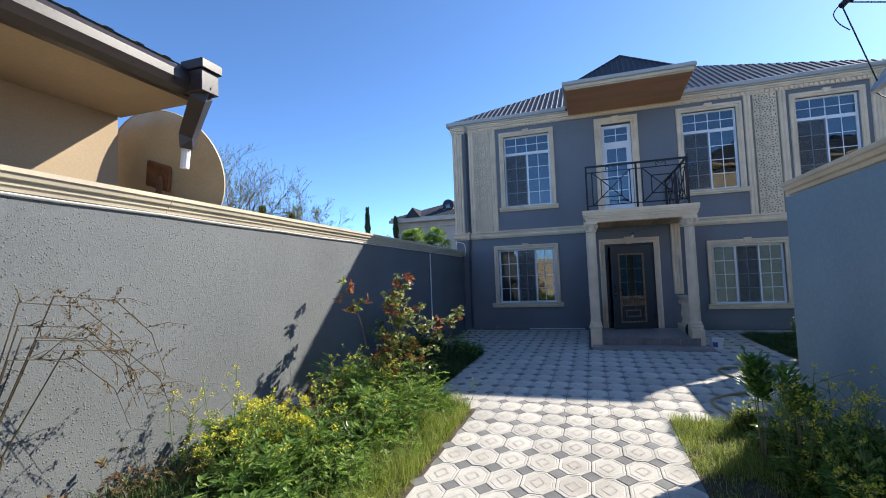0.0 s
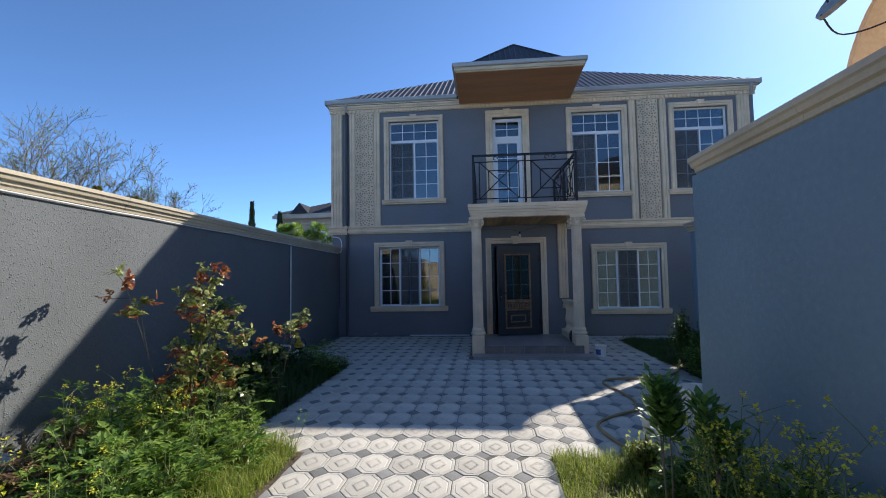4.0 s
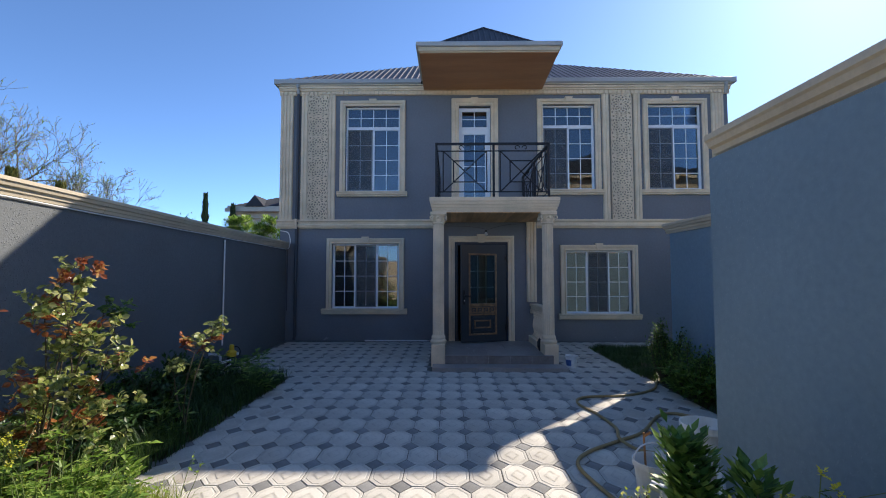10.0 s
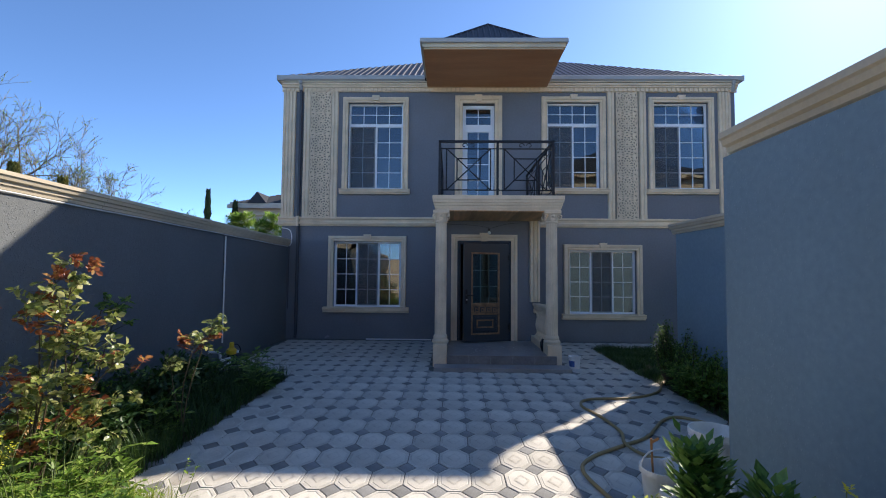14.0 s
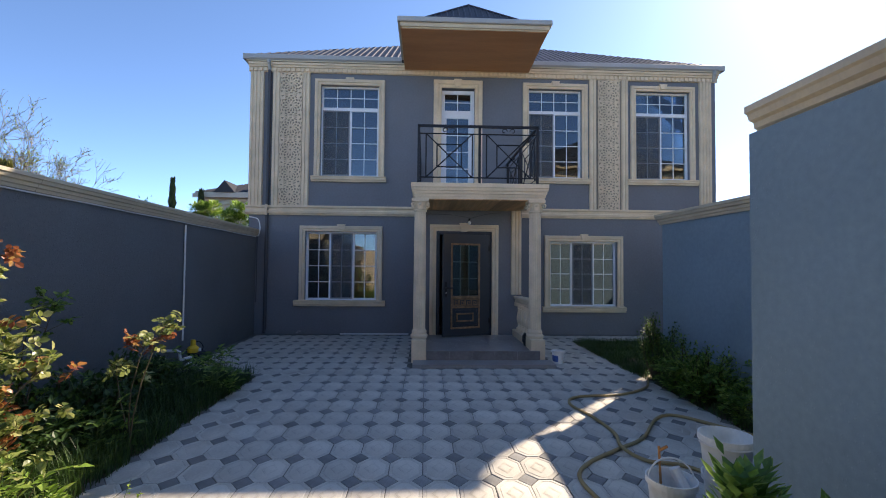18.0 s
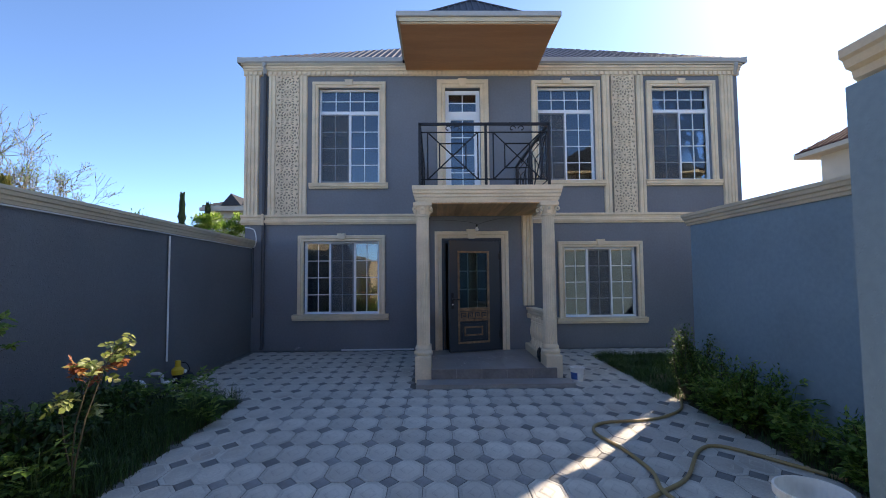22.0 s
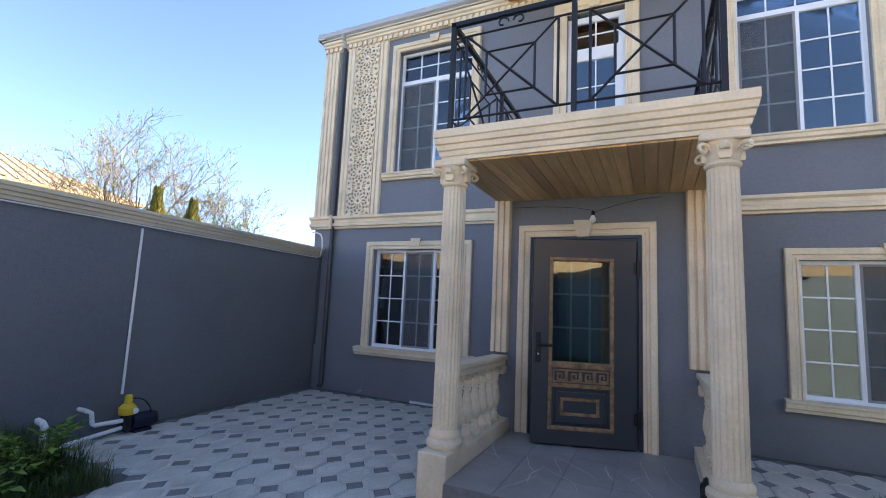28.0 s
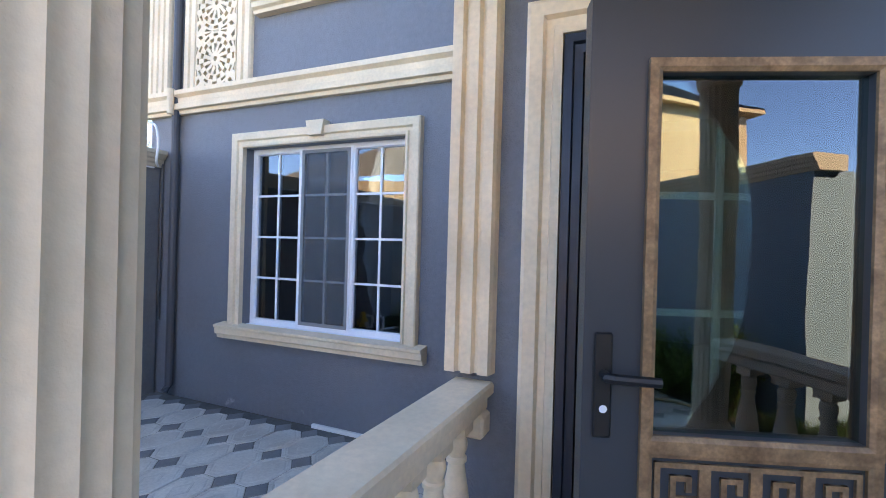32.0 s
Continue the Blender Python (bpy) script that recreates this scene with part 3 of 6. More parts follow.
def mesh_material():
    """Fine woven net: half of it is open."""
    m = bpy.data.materials.new("fly_net")
    m.use_nodes = True
    n, l = links(m)
    tr, mx = n.new("ShaderNodeBsdfTransparent"), n.new("ShaderNodeMixShader")
    b = n["Principled BSDF"]
    b.inputs["Base Color"].default_value = (0.11, 0.115, 0.12, 1)
    b.inputs["Roughness"].default_value = 0.8
    mx.inputs[0].default_value = 0.42
    l.new(tr.outputs[0], mx.inputs[1])
    l.new(b.outputs[0], mx.inputs[2])
    l.new(mx.outputs[0], n["Material Output"].inputs[0])
    return m


MESHMAT = mesh_material()


def window(k, x0, x1, z0, z1, upper, outer):
    ox0, oz1, sl, sr, sz = outer
    win = thing("window_%d" % k, "white plastic window with glazing bars in a cream moulded surround", "window", kind="structure")
    part("surround", frame_ring(bmesh.new(), x0, x1, z0, z1, [(o * (x0 - ox0) / 0.185, y) for o, y in SURROUND]), CREAM, win, "cream moulded surround with a keystone")
    kx = (x0 + x1) / 2
    part("keystone", prism(bmesh.new(), [(kx - 0.065, z1 + 0.045), (kx + 0.065, z1 + 0.045), (kx + 0.09, oz1 + 0.035), (kx - 0.09, oz1 + 0.035)], "y", -0.085, 0.0), CREAM, win)
    sill = [(0.0, sz), (-0.07, sz), (-0.075, sz + 0.03), (-0.10, sz + 0.045), (-0.10, sz + 0.09), (-0.115, sz + 0.10), (-0.115, sz + 0.12), (0.0, sz + 0.135)]
    part("window_sill", prism(bmesh.new(), sill, "x", sl, sr), CREAM, win, "cream moulded stone sill")
    part("reveal_sill", boxes((x0, x1, 0.0, 0.12, z0, z0 + 0.02)), WHITE, win)
    f = 0.022
    part("window_frame", frame_ring(bmesh.new(), x0 + f, x1 - f, z0 + 0.02 + f, z1 - f, [(0, 0.085), (f, 0.085), (f, 0.15), (0, 0.15)], bottom=True), WHITE, win, "white plastic outer frame")
    a, b, c, d = x0 + f, x1 - f, z0 + 0.02 + f, z1 - f
    if upper:
        zt = z1 - 0.53
        part("transom", boxes((a, b, 0.085, 0.15, zt - 0.02, zt + 0.02)), WHITE, win)
        lights(win, a, b, zt + 0.02, d, 0.10, 4, 2, frame=0.022)
        m = (a + b) / 2
        lights(win, a, m, c, zt - 0.02, 0.095, 2, 4, screen=True)
        lights(win, m, b, c, zt - 0.02, 0.10, 2, 4)
    else:
        w = (b - a) / 3
        lights(win, a, a + w, c, d, 0.10, 2, 4)
        lights(win, a + w, a + 2 * w, c, d, 0.09, 2, 4, screen=True)
        lights(win, a + 2 * w, b, c, d, 0.10, 2, 4)
    return win


window(1, *GL, False, (-3.65, 2.475, -3.745, -1.69, 0.645))
window(2, *GR, False, (1.99, 2.31, 1.94, 3.90, 0.53))
window(3, *UPPER[0], True, (-3.36, 5.87, -3.41, -1.70, 3.49))
window(4, *UPPER[1], True, (1.475, 5.90, 1.41, 3.08, 3.525))
window(5, *UPPER[2], True, (4.045, 5.89, 3.965, 5.655, 3.525))

bdoor = thing("door_1", "white glazed balcony door with a fanlight and cream surround", "door", kind="structure")
part("surround", frame_ring(bmesh.new(), BALC[0], BALC[1], BALC[2], BALC[3], SURROUND), CREAM, bdoor, "cream moulded surround")
part("keystone", prism(bmesh.new(), [(-0.12, 5.755), (0.01, 5.755), (0.035, 5.93), (-0.145, 5.93)], "y", -0.085, 0.0), CREAM, bdoor)
part("door_frame", frame_ring(bmesh.new(), -0.395, 0.29, 2.975, 5.665, [(0, 0.085), (0.045, 0.085), (0.045, 0.15), (0, 0.15)]), WHITE, bdoor)
part("transom", boxes((-0.395, 0.29, 0.085, 0.15, 5.13, 5.20)), WHITE, bdoor)
lights(bdoor, -0.395, 0.29, 5.20, 5.665, 0.10, 2, 2, frame=0.04, name="fanlight")
lights(bdoor, -0.395, 0.29, 3.38, 5.13, 0.10, 2, 4, frame=0.085, name="door_leaf")
part("door_panel", boxes((-0.395, 0.29, 0.085, 0.15, 2.975, 3.38), bevel=0.005), WHITE, bdoor)

# ---- entrance ----
VX0, VX1, VY = -0.985, 1.18, -1.32
part("wall_vestibule", wall_with_holes(VX0, VX1, 0.0, 2.725, VY, VY + 0.2, [(-0.555, 0.56, 0.205, 2.285)]), GREY, house, "dark grey stucco wall of the entrance")
for a, b in ((VX0, VX0 + 0.2), (VX1 - 0.2, VX1)):
    part("wall_vestibule", boxes((a, b, VY + 0.2, 0.0, 0, 2.725)), GREY, house)
for a, b in ((-0.993, -0.79), (0.955, 1.168)):
    part("entrance_pilaster", fluted_strip(a, b, VY, 1.02, 2.712, 3, 0.06), CREAM, house, "cream ribbed pilaster beside the entrance")

porch = thing("porch", "grey tiled entrance platform with cream columns and balustrades", "porch")
part("platform", boxes((-0.75, 1.12, -3.02, VY, 0.0, 0.20)), TILE_JOINT, porch, "grey veined porcelain platform")
part("step", boxes((-0.965, 1.29, -3.36, -3.02, 0.0, 0.055), bevel=0.006), MARBLE, porch, "low grey tiled step")
for i in range(5):
    x = -0.75 + i * 0.374
    for j in range(3):
        y1 = VY - j * 0.567
        part("floor_tile", boxes((x + 0.002, x + 0.372, y1 - 0.565, y1 - 0.002, 0.195, 0.207)), MARBLE, porch)
    part("riser_tile", boxes((x + 0.003, x + 0.371, -3.030, -3.02, 0.062, 0.205)), RISER, porch)
for i in range(6):
    x = -0.965 + i * 0.3758
    part("step_tile", boxes((x + 0.002, x + 0.3738, -3.365, -3.03, 0.045, 0.062)), MARBLE, porch)
random.seed(5)
for i in range(13):
    a = random.choice((1.35, 1.75, 1.95, 2.1)) + random.uniform(-0.15, 0.15)
    p = Vector((-0.62 + i * 0.125 + random.uniform(-0.05, 0.05), random.uniform(-2.95, -2.2), 0))
    reach, w = random.uniform(0.25, 0.85), random.uniform(0.002, 0.0045)
    vein = bmesh.new()
    row = []
    for k in range(9):
        q = w * math.sin(math.pi * (k + 0.4) / 9) * random.uniform(0.5, 1.2)
        side = Vector((-math.sin(a), math.cos(a), 0)) * q
        row.append((vein.verts.new((p.x + side.x, p.y + side.y, 0.2085)), vein.verts.new((p.x - side.x, p.y - side.y, 0.2085))))
        step = reach / 8
        p, a = p + Vector((math.cos(a), math.sin(a), 0)) * step, a + random.uniform(-0.32, 0.32)
        if p.y > VY - 0.08:
            break
    for (b, c), (d, e) in zip(row, row[1:]):
        vein.faces.new((b, c, e, d))
    part("vein", vein, VEIN, porch)

BAL_P = [(0.044, 0.045), (0.040, 0.062), (0.030, 0.085), (0.026, 0.105), (0.034, 0.110), (0.034, 0.122), (0.028, 0.128), (0.040, 0.155), (0.050, 0.19), (0.053, 0.225), (0.051, 0.265), (0.044, 0.315), (0.035, 0.365), (0.029, 0.405), (0.037, 0.410), (0.037, 0.424), (0.029, 0.430), (0.036, 0.450), (0.040, 0.470), (0.036, 0.488), (0.030, 0.498), (0.040, 0.512)]
baluster = None
for cx in (-0.872, 1.095):
    col = part("column", lathe(bmesh.new(), [(0.103, 0.52), (0.103, 1.2), (0.100, 2.0), (0.096, 2.52)], cx, -2.76, 160, 0.007, 20), CREAM, porch, "cream fluted round column", smooth=True)
    part("column_base", lathe(bmesh.new(), [(0.135, 0.385), (0.146, 0.40), (0.146, 0.43), (0.132, 0.445), (0.120, 0.46), (0.126, 0.475), (0.126, 0.495), (0.112, 0.515), (0.105, 0.53)], cx, -2.76, 32), CREAM, col, smooth=True)
    cap = part("capital", lathe(bmesh.new(), [(0.098, 2.50), (0.112, 2.515), (0.112, 2.53), (0.100, 2.54), (0.108, 2.58), (0.125, 2.625), (0.14, 2.668)], cx, -2.76, 32), CREAM, col, "cream scrolled capital")
    part("abacus", boxes((cx - 0.145, cx + 0.145, -2.905, -2.615, 2.665, 2.725), bevel=0.008), CREAM, cap)
    for sx in (-1, 1):
        for sy in (-1, 1):
            vol = bmesh.new()
            pts = []
            for i in range(15):
                t = i / 14 * 2.4 * math.pi
                r = 0.041 * (1 - i / 17)
                pts.append((cx + sx * (0.118 - r * math.cos(t)), -2.76 + sy * (0.118 - r * math.cos(t)), 2.612 + r * math.sin(t)))
            part("scroll", tube(vol, pts, 0.017, 7, 0.010), CREAM, cap)
        for turn in (0, 90):
            blade = bmesh.new()
            lobe = [(-0.030, 2.545), (-0.042, 2.575), (-0.034, 2.60), (-0.044, 2.625), (-0.020, 2.655), (0.0, 2.662), (0.020, 2.655), (0.044, 2.625), (0.034, 2.60), (0.042, 2.575), (0.030, 2.545)]
            prism(blade, lobe, "y", -0.126, -0.098)
            part("acanthus_leaf", blade, CREAM, cap, at=pose(cx, -2.76, 0, 0, 0, turn + (90 + 90 * sx)))
        part("rosette_boss", lathe(bmesh.new(), [(0.028, 2.60), (0.034, 2.625), (0.02, 2.65)], cx, -2.76 + sx * 0.135, 10), CREAM, cap)
    ped = part("pedestal", boxes((cx - 0.122, cx + 0.122, -2.985, -2.60, 0.0, 0.385), bevel=0.010), CREAM, porch, "chipped cream column pedestal")
    part("plinth_wall", boxes((cx - 0.11, cx + 0.11, -2.60, VY, 0.0, 0.33), bevel=0.006), CREAM, porch)
    under = [(cx - 0.05, 0.875), (cx + 0.05, 0.875), (cx + 0.058, 0.885), (cx + 0.058, 0.925), (cx + 0.066, 0.938), (cx - 0.066, 0.938), (cx - 0.058, 0.925), (cx - 0.058, 0.885)]
    over = [(cx - 0.074, 0.938), (cx + 0.074, 0.938), (cx + 0.082, 0.946), (cx + 0.082, 0.978), (cx + 0.074, 0.988), (cx - 0.074, 0.988), (cx - 0.082, 0.978), (cx - 0.082, 0.946)]
    for name, outline in (("handrail", over), ("under_rail", under)):
        part(name, sloped_run(bmesh.new(), [(x, z + 0.035) for x, z in outline], -2.68, outline, VY - 0.01), CREAM, porch, "cream moulded stone handrail")
    part("rail_block", boxes((cx - 0.07, cx + 0.07, -1.42, VY - 0.001, 0.79, 0.878), bevel=0.01), CREAM, porch)
    for i in range(6):
        m = pose(cx, -2.50 + i * 0.20, 0.33) @ Matrix.Diagonal((1, 1, 1.045 - 0.009 * i, 1))
        if baluster is None:
            turned = lathe(bmesh.new(), BAL_P, 0, 0, 24)
            box(turned, -0.05, 0.05, -0.05, 0.05, 0.0, 0.045)
            baluster = part("baluster", box(turned, -0.045, 0.045, -0.045, 0.045, 0.512, 0.555), CREAM, porch, "cream turned stone baluster", smooth=True, at=m)
        else:
            share("baluster", baluster, porch, m)

balcony = thing("balcony", "cream moulded balcony slab with black iron railing", "balcony")
SL = [(0.06, 2.725), (0.06, 2.757), (0.047, 2.763), (0.040, 2.797), (0.050, 2.803), (0.030, 2.811), (0.022, 2.848), (0.034, 2.855), (0.014, 2.863), (0.005, 2.902), (0.016, 2.909), (0.0, 2.918), (0.0, 2.985)]
bx0, bx1, by = -1.03, 1.30, -2.91
bm = bmesh.new()
rings = [[bm.verts.new((bx0 + o, 0.0, z)) for o, z in SL], [bm.verts.new((bx0 + o, by + o, z)) for o, z in SL], [bm.verts.new((bx1 - o, by + o, z)) for o, z in SL], [bm.verts.new((bx1 - o, 0.0, z)) for o, z in SL]]
for p, q in zip(rings, rings[1:]):
    for i in range(len(SL) - 1):
        bm.faces.new((p[i], q[i], q[i + 1], p[i + 1]))
bm.faces.new([r[-1] for r in rings])
bm.faces.new([r[0] for r in rings[::-1]])
part("slab", bm, CREAM, balcony, "cream moulded concrete slab edge, stained below")
for i in range(21):
    x = -0.955 + i * 0.104
    if x + 0.1 > 1.215:
        break
    part("ceiling_board", boxes((x, x + 0.1015, -2.83, VY, 2.708, 2.725), bevel=0.004), WOOD, balcony, "varnished wooden ceiling board")
RT, RB = 3.965, 3.09


def rail_panel(a, b, parent):
    """One panel of railing between posts at a and b: crossed bars inside nested rectangles with a small scroll above."""
    a, b = Vector(a), Vector(b)
    d = (b - a)

    def P(u, z):
        q = a + d * u
        return (q.x, q.y, z)
    bars = [[(0, RT - 0.13), (1, RT - 0.13)], [(0, RB), (1, RB)], [(0.12, RB), (0.12, RT - 0.13)], [(0.88, RB), (0.88, RT - 0.13)],
            [(0.12, RB), (0.88, RT - 0.13)], [(0.12, RT - 0.13), (0.88, RB)],
            [(0.30, RB + 0.18), (0.70, RB + 0.18)], [(0.30, RT - 0.31), (0.70, RT - 0.31)], [(0.30, RB + 0.18), (0.30, RT - 0.31)], [(0.70, RB + 0.18), (0.70, RT - 0.31)]]
    for (u0, z0), (u1, z1) in bars:
        part("bar", tube(bmesh.new(), [P(u0, z0), P(u1, z1)], 0.011, 4), IRON, parent)
    for s in (-1, 1):
        pts = []
        for i in range(12):
            t = i / 11 * 1.6 * math.pi
            r = 0.052 * (1 - i / 18)
            pts.append(P(0.5 + s * (0.072 - r * math.cos(t)) / d.length, RT - 0.072 + r * math.sin(t)))
        part("scroll", tube(bmesh.new(), pts, 0.009, 5), IRON, parent)


railing = part("top_rail", boxes((-0.91, 1.115, -2.85, -2.81, RT - 0.02, RT + 0.02), (-0.93, -0.89, -2.85, 0, RT - 0.02, RT + 0.02), (1.095, 1.135, -2.85, 0, RT - 0.02, RT + 0.02)), IRON, balcony, "black iron balcony railing")
for x, y in ((-0.91, -2.83), (0.125, -2.83), (1.115, -2.83), (-0.91, -1.45), (1.115, -1.45), (-0.91, -0.05), (1.115, -0.05)):
    part("post", boxes((x - 0.02, x + 0.02, y - 0.02, y + 0.02, 2.985, RT)), IRON, railing)
for a, b in (((-0.91, -2.83, 0), (0.125, -2.83, 0)), ((0.125, -2.83, 0), (1.115, -2.83, 0)), ((-0.91, -2.83, 0), (-0.91, -1.45, 0)), ((-0.91, -1.45, 0), (-0.91, -0.05, 0)), ((1.115, -2.83, 0), (1.115, -1.45, 0)), ((1.115, -1.45, 0), (1.115, -0.05, 0))):
    rail_panel(a, b, railing)

# front door, standing ajar
fd = thing("door_2", "dark metal front door standing ajar, with bronze trim and a glass panel", "door", kind="structure")
DS = [(0.0, 0.0), (0.0, -0.04), (0.03, -0.045), (0.035, -0.03), (0.06, -0.03), (0.07, -0.05), (0.115, -0.055), (0.13, -0.045), (0.13, 0.0)]
part("surround", frame_ring(bmesh.new(), -0.56, 0.565, 0.207, 2.287, [(o, VY + y) for o, y in DS]), CREAM, fd, "cream moulded door surround")
part("keystone", prism(bmesh.new(), [(-0.06, 2.275), (0.06, 2.275), (0.095, 2.45), (-0.095, 2.45)], "y", VY - 0.09, VY), CREAM, fd, "cream wedge keystone")
part("door_frame", frame_ring(bmesh.new(), -0.49, 0.495, 0.207, 2.22, [(0, VY - 0.01), (0.03, VY - 0.012), (0.035, VY - 0.03), (0.065, VY - 0.03), (0.065, VY + 0.12), (0, VY + 0.12)]), DOORFRAME, fd, "dark blue metal door frame")
part("threshold", boxes((-0.49, 0.495, VY - 0.005, VY + 0.12, 0.207, 0.225)), DOORFRAME, fd)
HINGE, SWING, LW = (0.50, VY - 0.04), 18.5, 0.99
leaf_m = pose(HINGE[0], HINGE[1], 0.0, 0, 0, SWING)


def leaf_part(name, bm, mat, parent, label="", smooth=False):
    return part(name, bm, mat, parent, label, smooth)


GX0, GX1, GZ0, GZ1 = -0.835, -0.215, 0.97, 2.032
PX0, PX1 = -0.835, -0.215
bm = wall_with_holes(-LW, 0, 0.225, 2.212, -0.035, 0.035, [(GX0 + 0.035, GX1 - 0.035, GZ0 + 0.035, GZ1 - 0.035)])
leaf = part("door_leaf", bm, DOORMETAL, fd, "dark brown metal leaf", at=leaf_m)
leaf_part("glass_trim", frame_ring(bmesh.new(), GX0 + 0.035, GX1 - 0.035, GZ0 + 0.035, GZ1 - 0.035, [(0, -0.035), (0, -0.045), (0.012, -0.052), (0.035, -0.052), (0.035, -0.035)], bottom=True), BRONZE, leaf, "worn bronze-painted trim")
leaf_part("pane", boxes((GX0 + 0.03, GX1 - 0.03, -0.012, -0.004, GZ0 + 0.03, GZ1 - 0.03)), DARKGLASS, leaf, "dark greenish glass")
grid = bmesh.new()
for i in (1, 2):
    x = GX0 + 0.035 + (GX1 - GX0 - 0.07) * i / 3
    box(grid, x - 0.010, x + 0.010, 0.006, 0.016, GZ0 + 0.035, GZ1 - 0.035)
    z = GZ0 + 0.035 + (GZ1 - GZ0 - 0.07) * i / 3
    box(grid, GX0 + 0.035, GX1 - 0.035, 0.0055, 0.0155, z - 0.010, z + 0.010)
leaf_part("inner_bars", grid, WHITE, leaf)
leaf_part("panel_trim", frame_ring(bmesh.new(), PX0 + 0.035, PX1 - 0.035, 0.40, 0.945, [(0, -0.035), (0, -0.045), (0.012, -0.050), (0.035, -0.050), (0.035, -0.035)], bottom=True), BRONZE, leaf, "worn bronze-painted trim")
leaf_part("panel_rail", boxes((PX0 + 0.035, PX1 - 0.035, -0.049, -0.035, 0.765, 0.80)), BRONZE, leaf)
key = bmesh.new()
kw = (GX1 - GX0 - 0.09) / 4
for i in range(4):
    x = PX0 + 0.045 + i * kw
    u, z0 = kw / 7.0, 0.808
    v = 0.127 / 7.0
    for ax, az, cx, cz in ((0, 0.5, 0, 6.5), (0, 6.5, 6.2, 6.5), (6.2, 6.5, 6.2, 1.5), (6.2, 1.5, 2.2, 1.5), (2.2, 1.5, 2.2, 4.6), (2.2, 4.6, 4.4, 4.6), (4.4, 4.6, 4.4, 3.0), (0, 0.5, 7.0, 0.5)):
        if ax == cx:
            z_a, z_b = sorted((az, cz))
            box(key, x + (ax - 0.35) * u + 0.004, x + (ax + 0.45) * u + 0.004, -0.045, -0.035, z0 + (z_a - 0.4) * v, z0 + (z_b + 0.4) * v)
        else:
            x_a, x_b = sorted((ax, cx))
            box(key, x + (x_a - 0.35) * u + 0.004, x + (x_b + 0.4) * u + 0.004, -0.0445, -0.035, z0 + (az - 0.4) * v, z0 + (az + 0.4) * v)
leaf_part("greek_key_band", key, BRONZE, leaf, "bronze Greek key band")
leaf_part("raised_field", boxes((PX0 + 0.07, PX1 - 0.07, -0.043, -0.035, 0.43, 0.735), bevel=0.004), DOORMETAL, leaf)
leaf_part("field_frame", frame_ring(bmesh.new(), -0.69, -0.38, 0.53, 0.64, [(0, -0.043), (0, -0.055), (0.008, -0.060), (0.024, -0.060), (0.030, -0.043)], bottom=True), BRONZE, leaf, "bronze-painted raised rectangle")
plate = leaf_part("handle_plate", boxes((-0.962, -0.912, -0.047, -0.035, 0.99, 1.28), bevel=0.005), BLACKPL, leaf, "black lever handle")
leaf_part("lever", tube(bmesh.new(), [(-0.935, -0.04, 1.165), (-0.935, -0.085, 1.165), (-0.92, -0.09, 1.165), (-0.80, -0.09, 1.160)], 0.014, 8), BLACKPL, plate)
leaf_part("key_cylinder", tube(bmesh.new(), [(-0.935, -0.035, 1.07), (-0.935, -0.048, 1.07)], 0.011, 10), WHITE, plate)
leaf_part("panel_moulding", frame_ring(bmesh.new(), PX0 + 0.085, PX1 - 0.085, 0.445, 0.72, [(0, -0.043), (0.004, -0.052), (0.010, -0.050), (0.016, -0.040), (0.022, -0.046), (0.030, -0.036)], bottom=True), DOORMETAL, leaf)
for z in (0.42, 1.86):
    leaf_part("hinge", lathe(bmesh.new(), [(0.016, z), (0.016, z + 0.17)], 0.014, -0.05, 10), BLACKPL, leaf)
    leaf_part("hinge_plate", boxes((-0.028, 0.0, -0.046, -0.035, z + 0.03, z + 0.14), bevel=0.003), BLACKPL, leaf)

# ---- yard walls ----
def coping_outline(side, x, top):
    """Moulded coping over a wall face at x; side: +1 if the yard lies towards +x."""
    p = [(-0.30, -0.16), (0.02, -0.16), (0.03, -0.13), (0.045, -0.12), (0.05, -0.09), (0.075, -0.08), (0.085, -0.05), (0.10, -0.04), (0.10, -0.005), (0.06, 0.0), (-0.30, 0.0)]
    return [(x + side * o, top + z) for o, z in p]


def ltop(y):
    return 2.375 - 0.0145 * y


wl = thing("wall_west", "dark grey stucco garden wall with a moulded cream coping", "wall", kind="structure")
bm = bmesh.new()
sloped_run(bm, [(-4.90, 0.0), (-4.63, 0.0), (-4.63, ltop(-17.5) - 0.15), (-4.90, ltop(-17.5) - 0.15)], -17.5, [(-4.90, 0.0), (-4.63, 0.0), (-4.63, ltop(-0.03) - 0.15), (-4.90, ltop(-0.03) - 0.15)], -0.03)
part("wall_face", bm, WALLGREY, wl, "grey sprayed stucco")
for i in range(12):
    a, b = -17.5 + i * 1.457, -17.5 + (i + 1) * 1.457 - 0.004
    b = min(b, -0.02)
    part("coping_stone", sloped_run(bmesh.new(), coping_outline(1, -4.63, ltop(a)), a, coping_outline(1, -4.63, ltop(b)), b), COPING, wl, "cream moulded coping")
cable = [(-4.607, y, ltop(y) - 0.172 - 0.006 * (k % 2)) for k, y in enumerate(-17.0 + i * 0.845 for i in range(21))]
part("cable", tube(bmesh.new(), cable, 0.008, 6), PIPE, wl, "thin white conduit under the coping", smooth=True)
wr = thing("wall_east", "grey stucco garden wall stepping back, with a cream coping", "wall", kind="structure")
part("wall_face", boxes((0.96, 1.2, -17.5, -8.05, 0, 2.34)), WALLHAZE, wr)
part("wall_face", boxes((1.2, 3.12, -8.29, -8.05, 0, 2.34)), WALLHAZE, wr)
part("wall_face", boxes((2.90, 3.12, -8.05, -3.55, 0, 2.275)), WALLHAZE, wr)
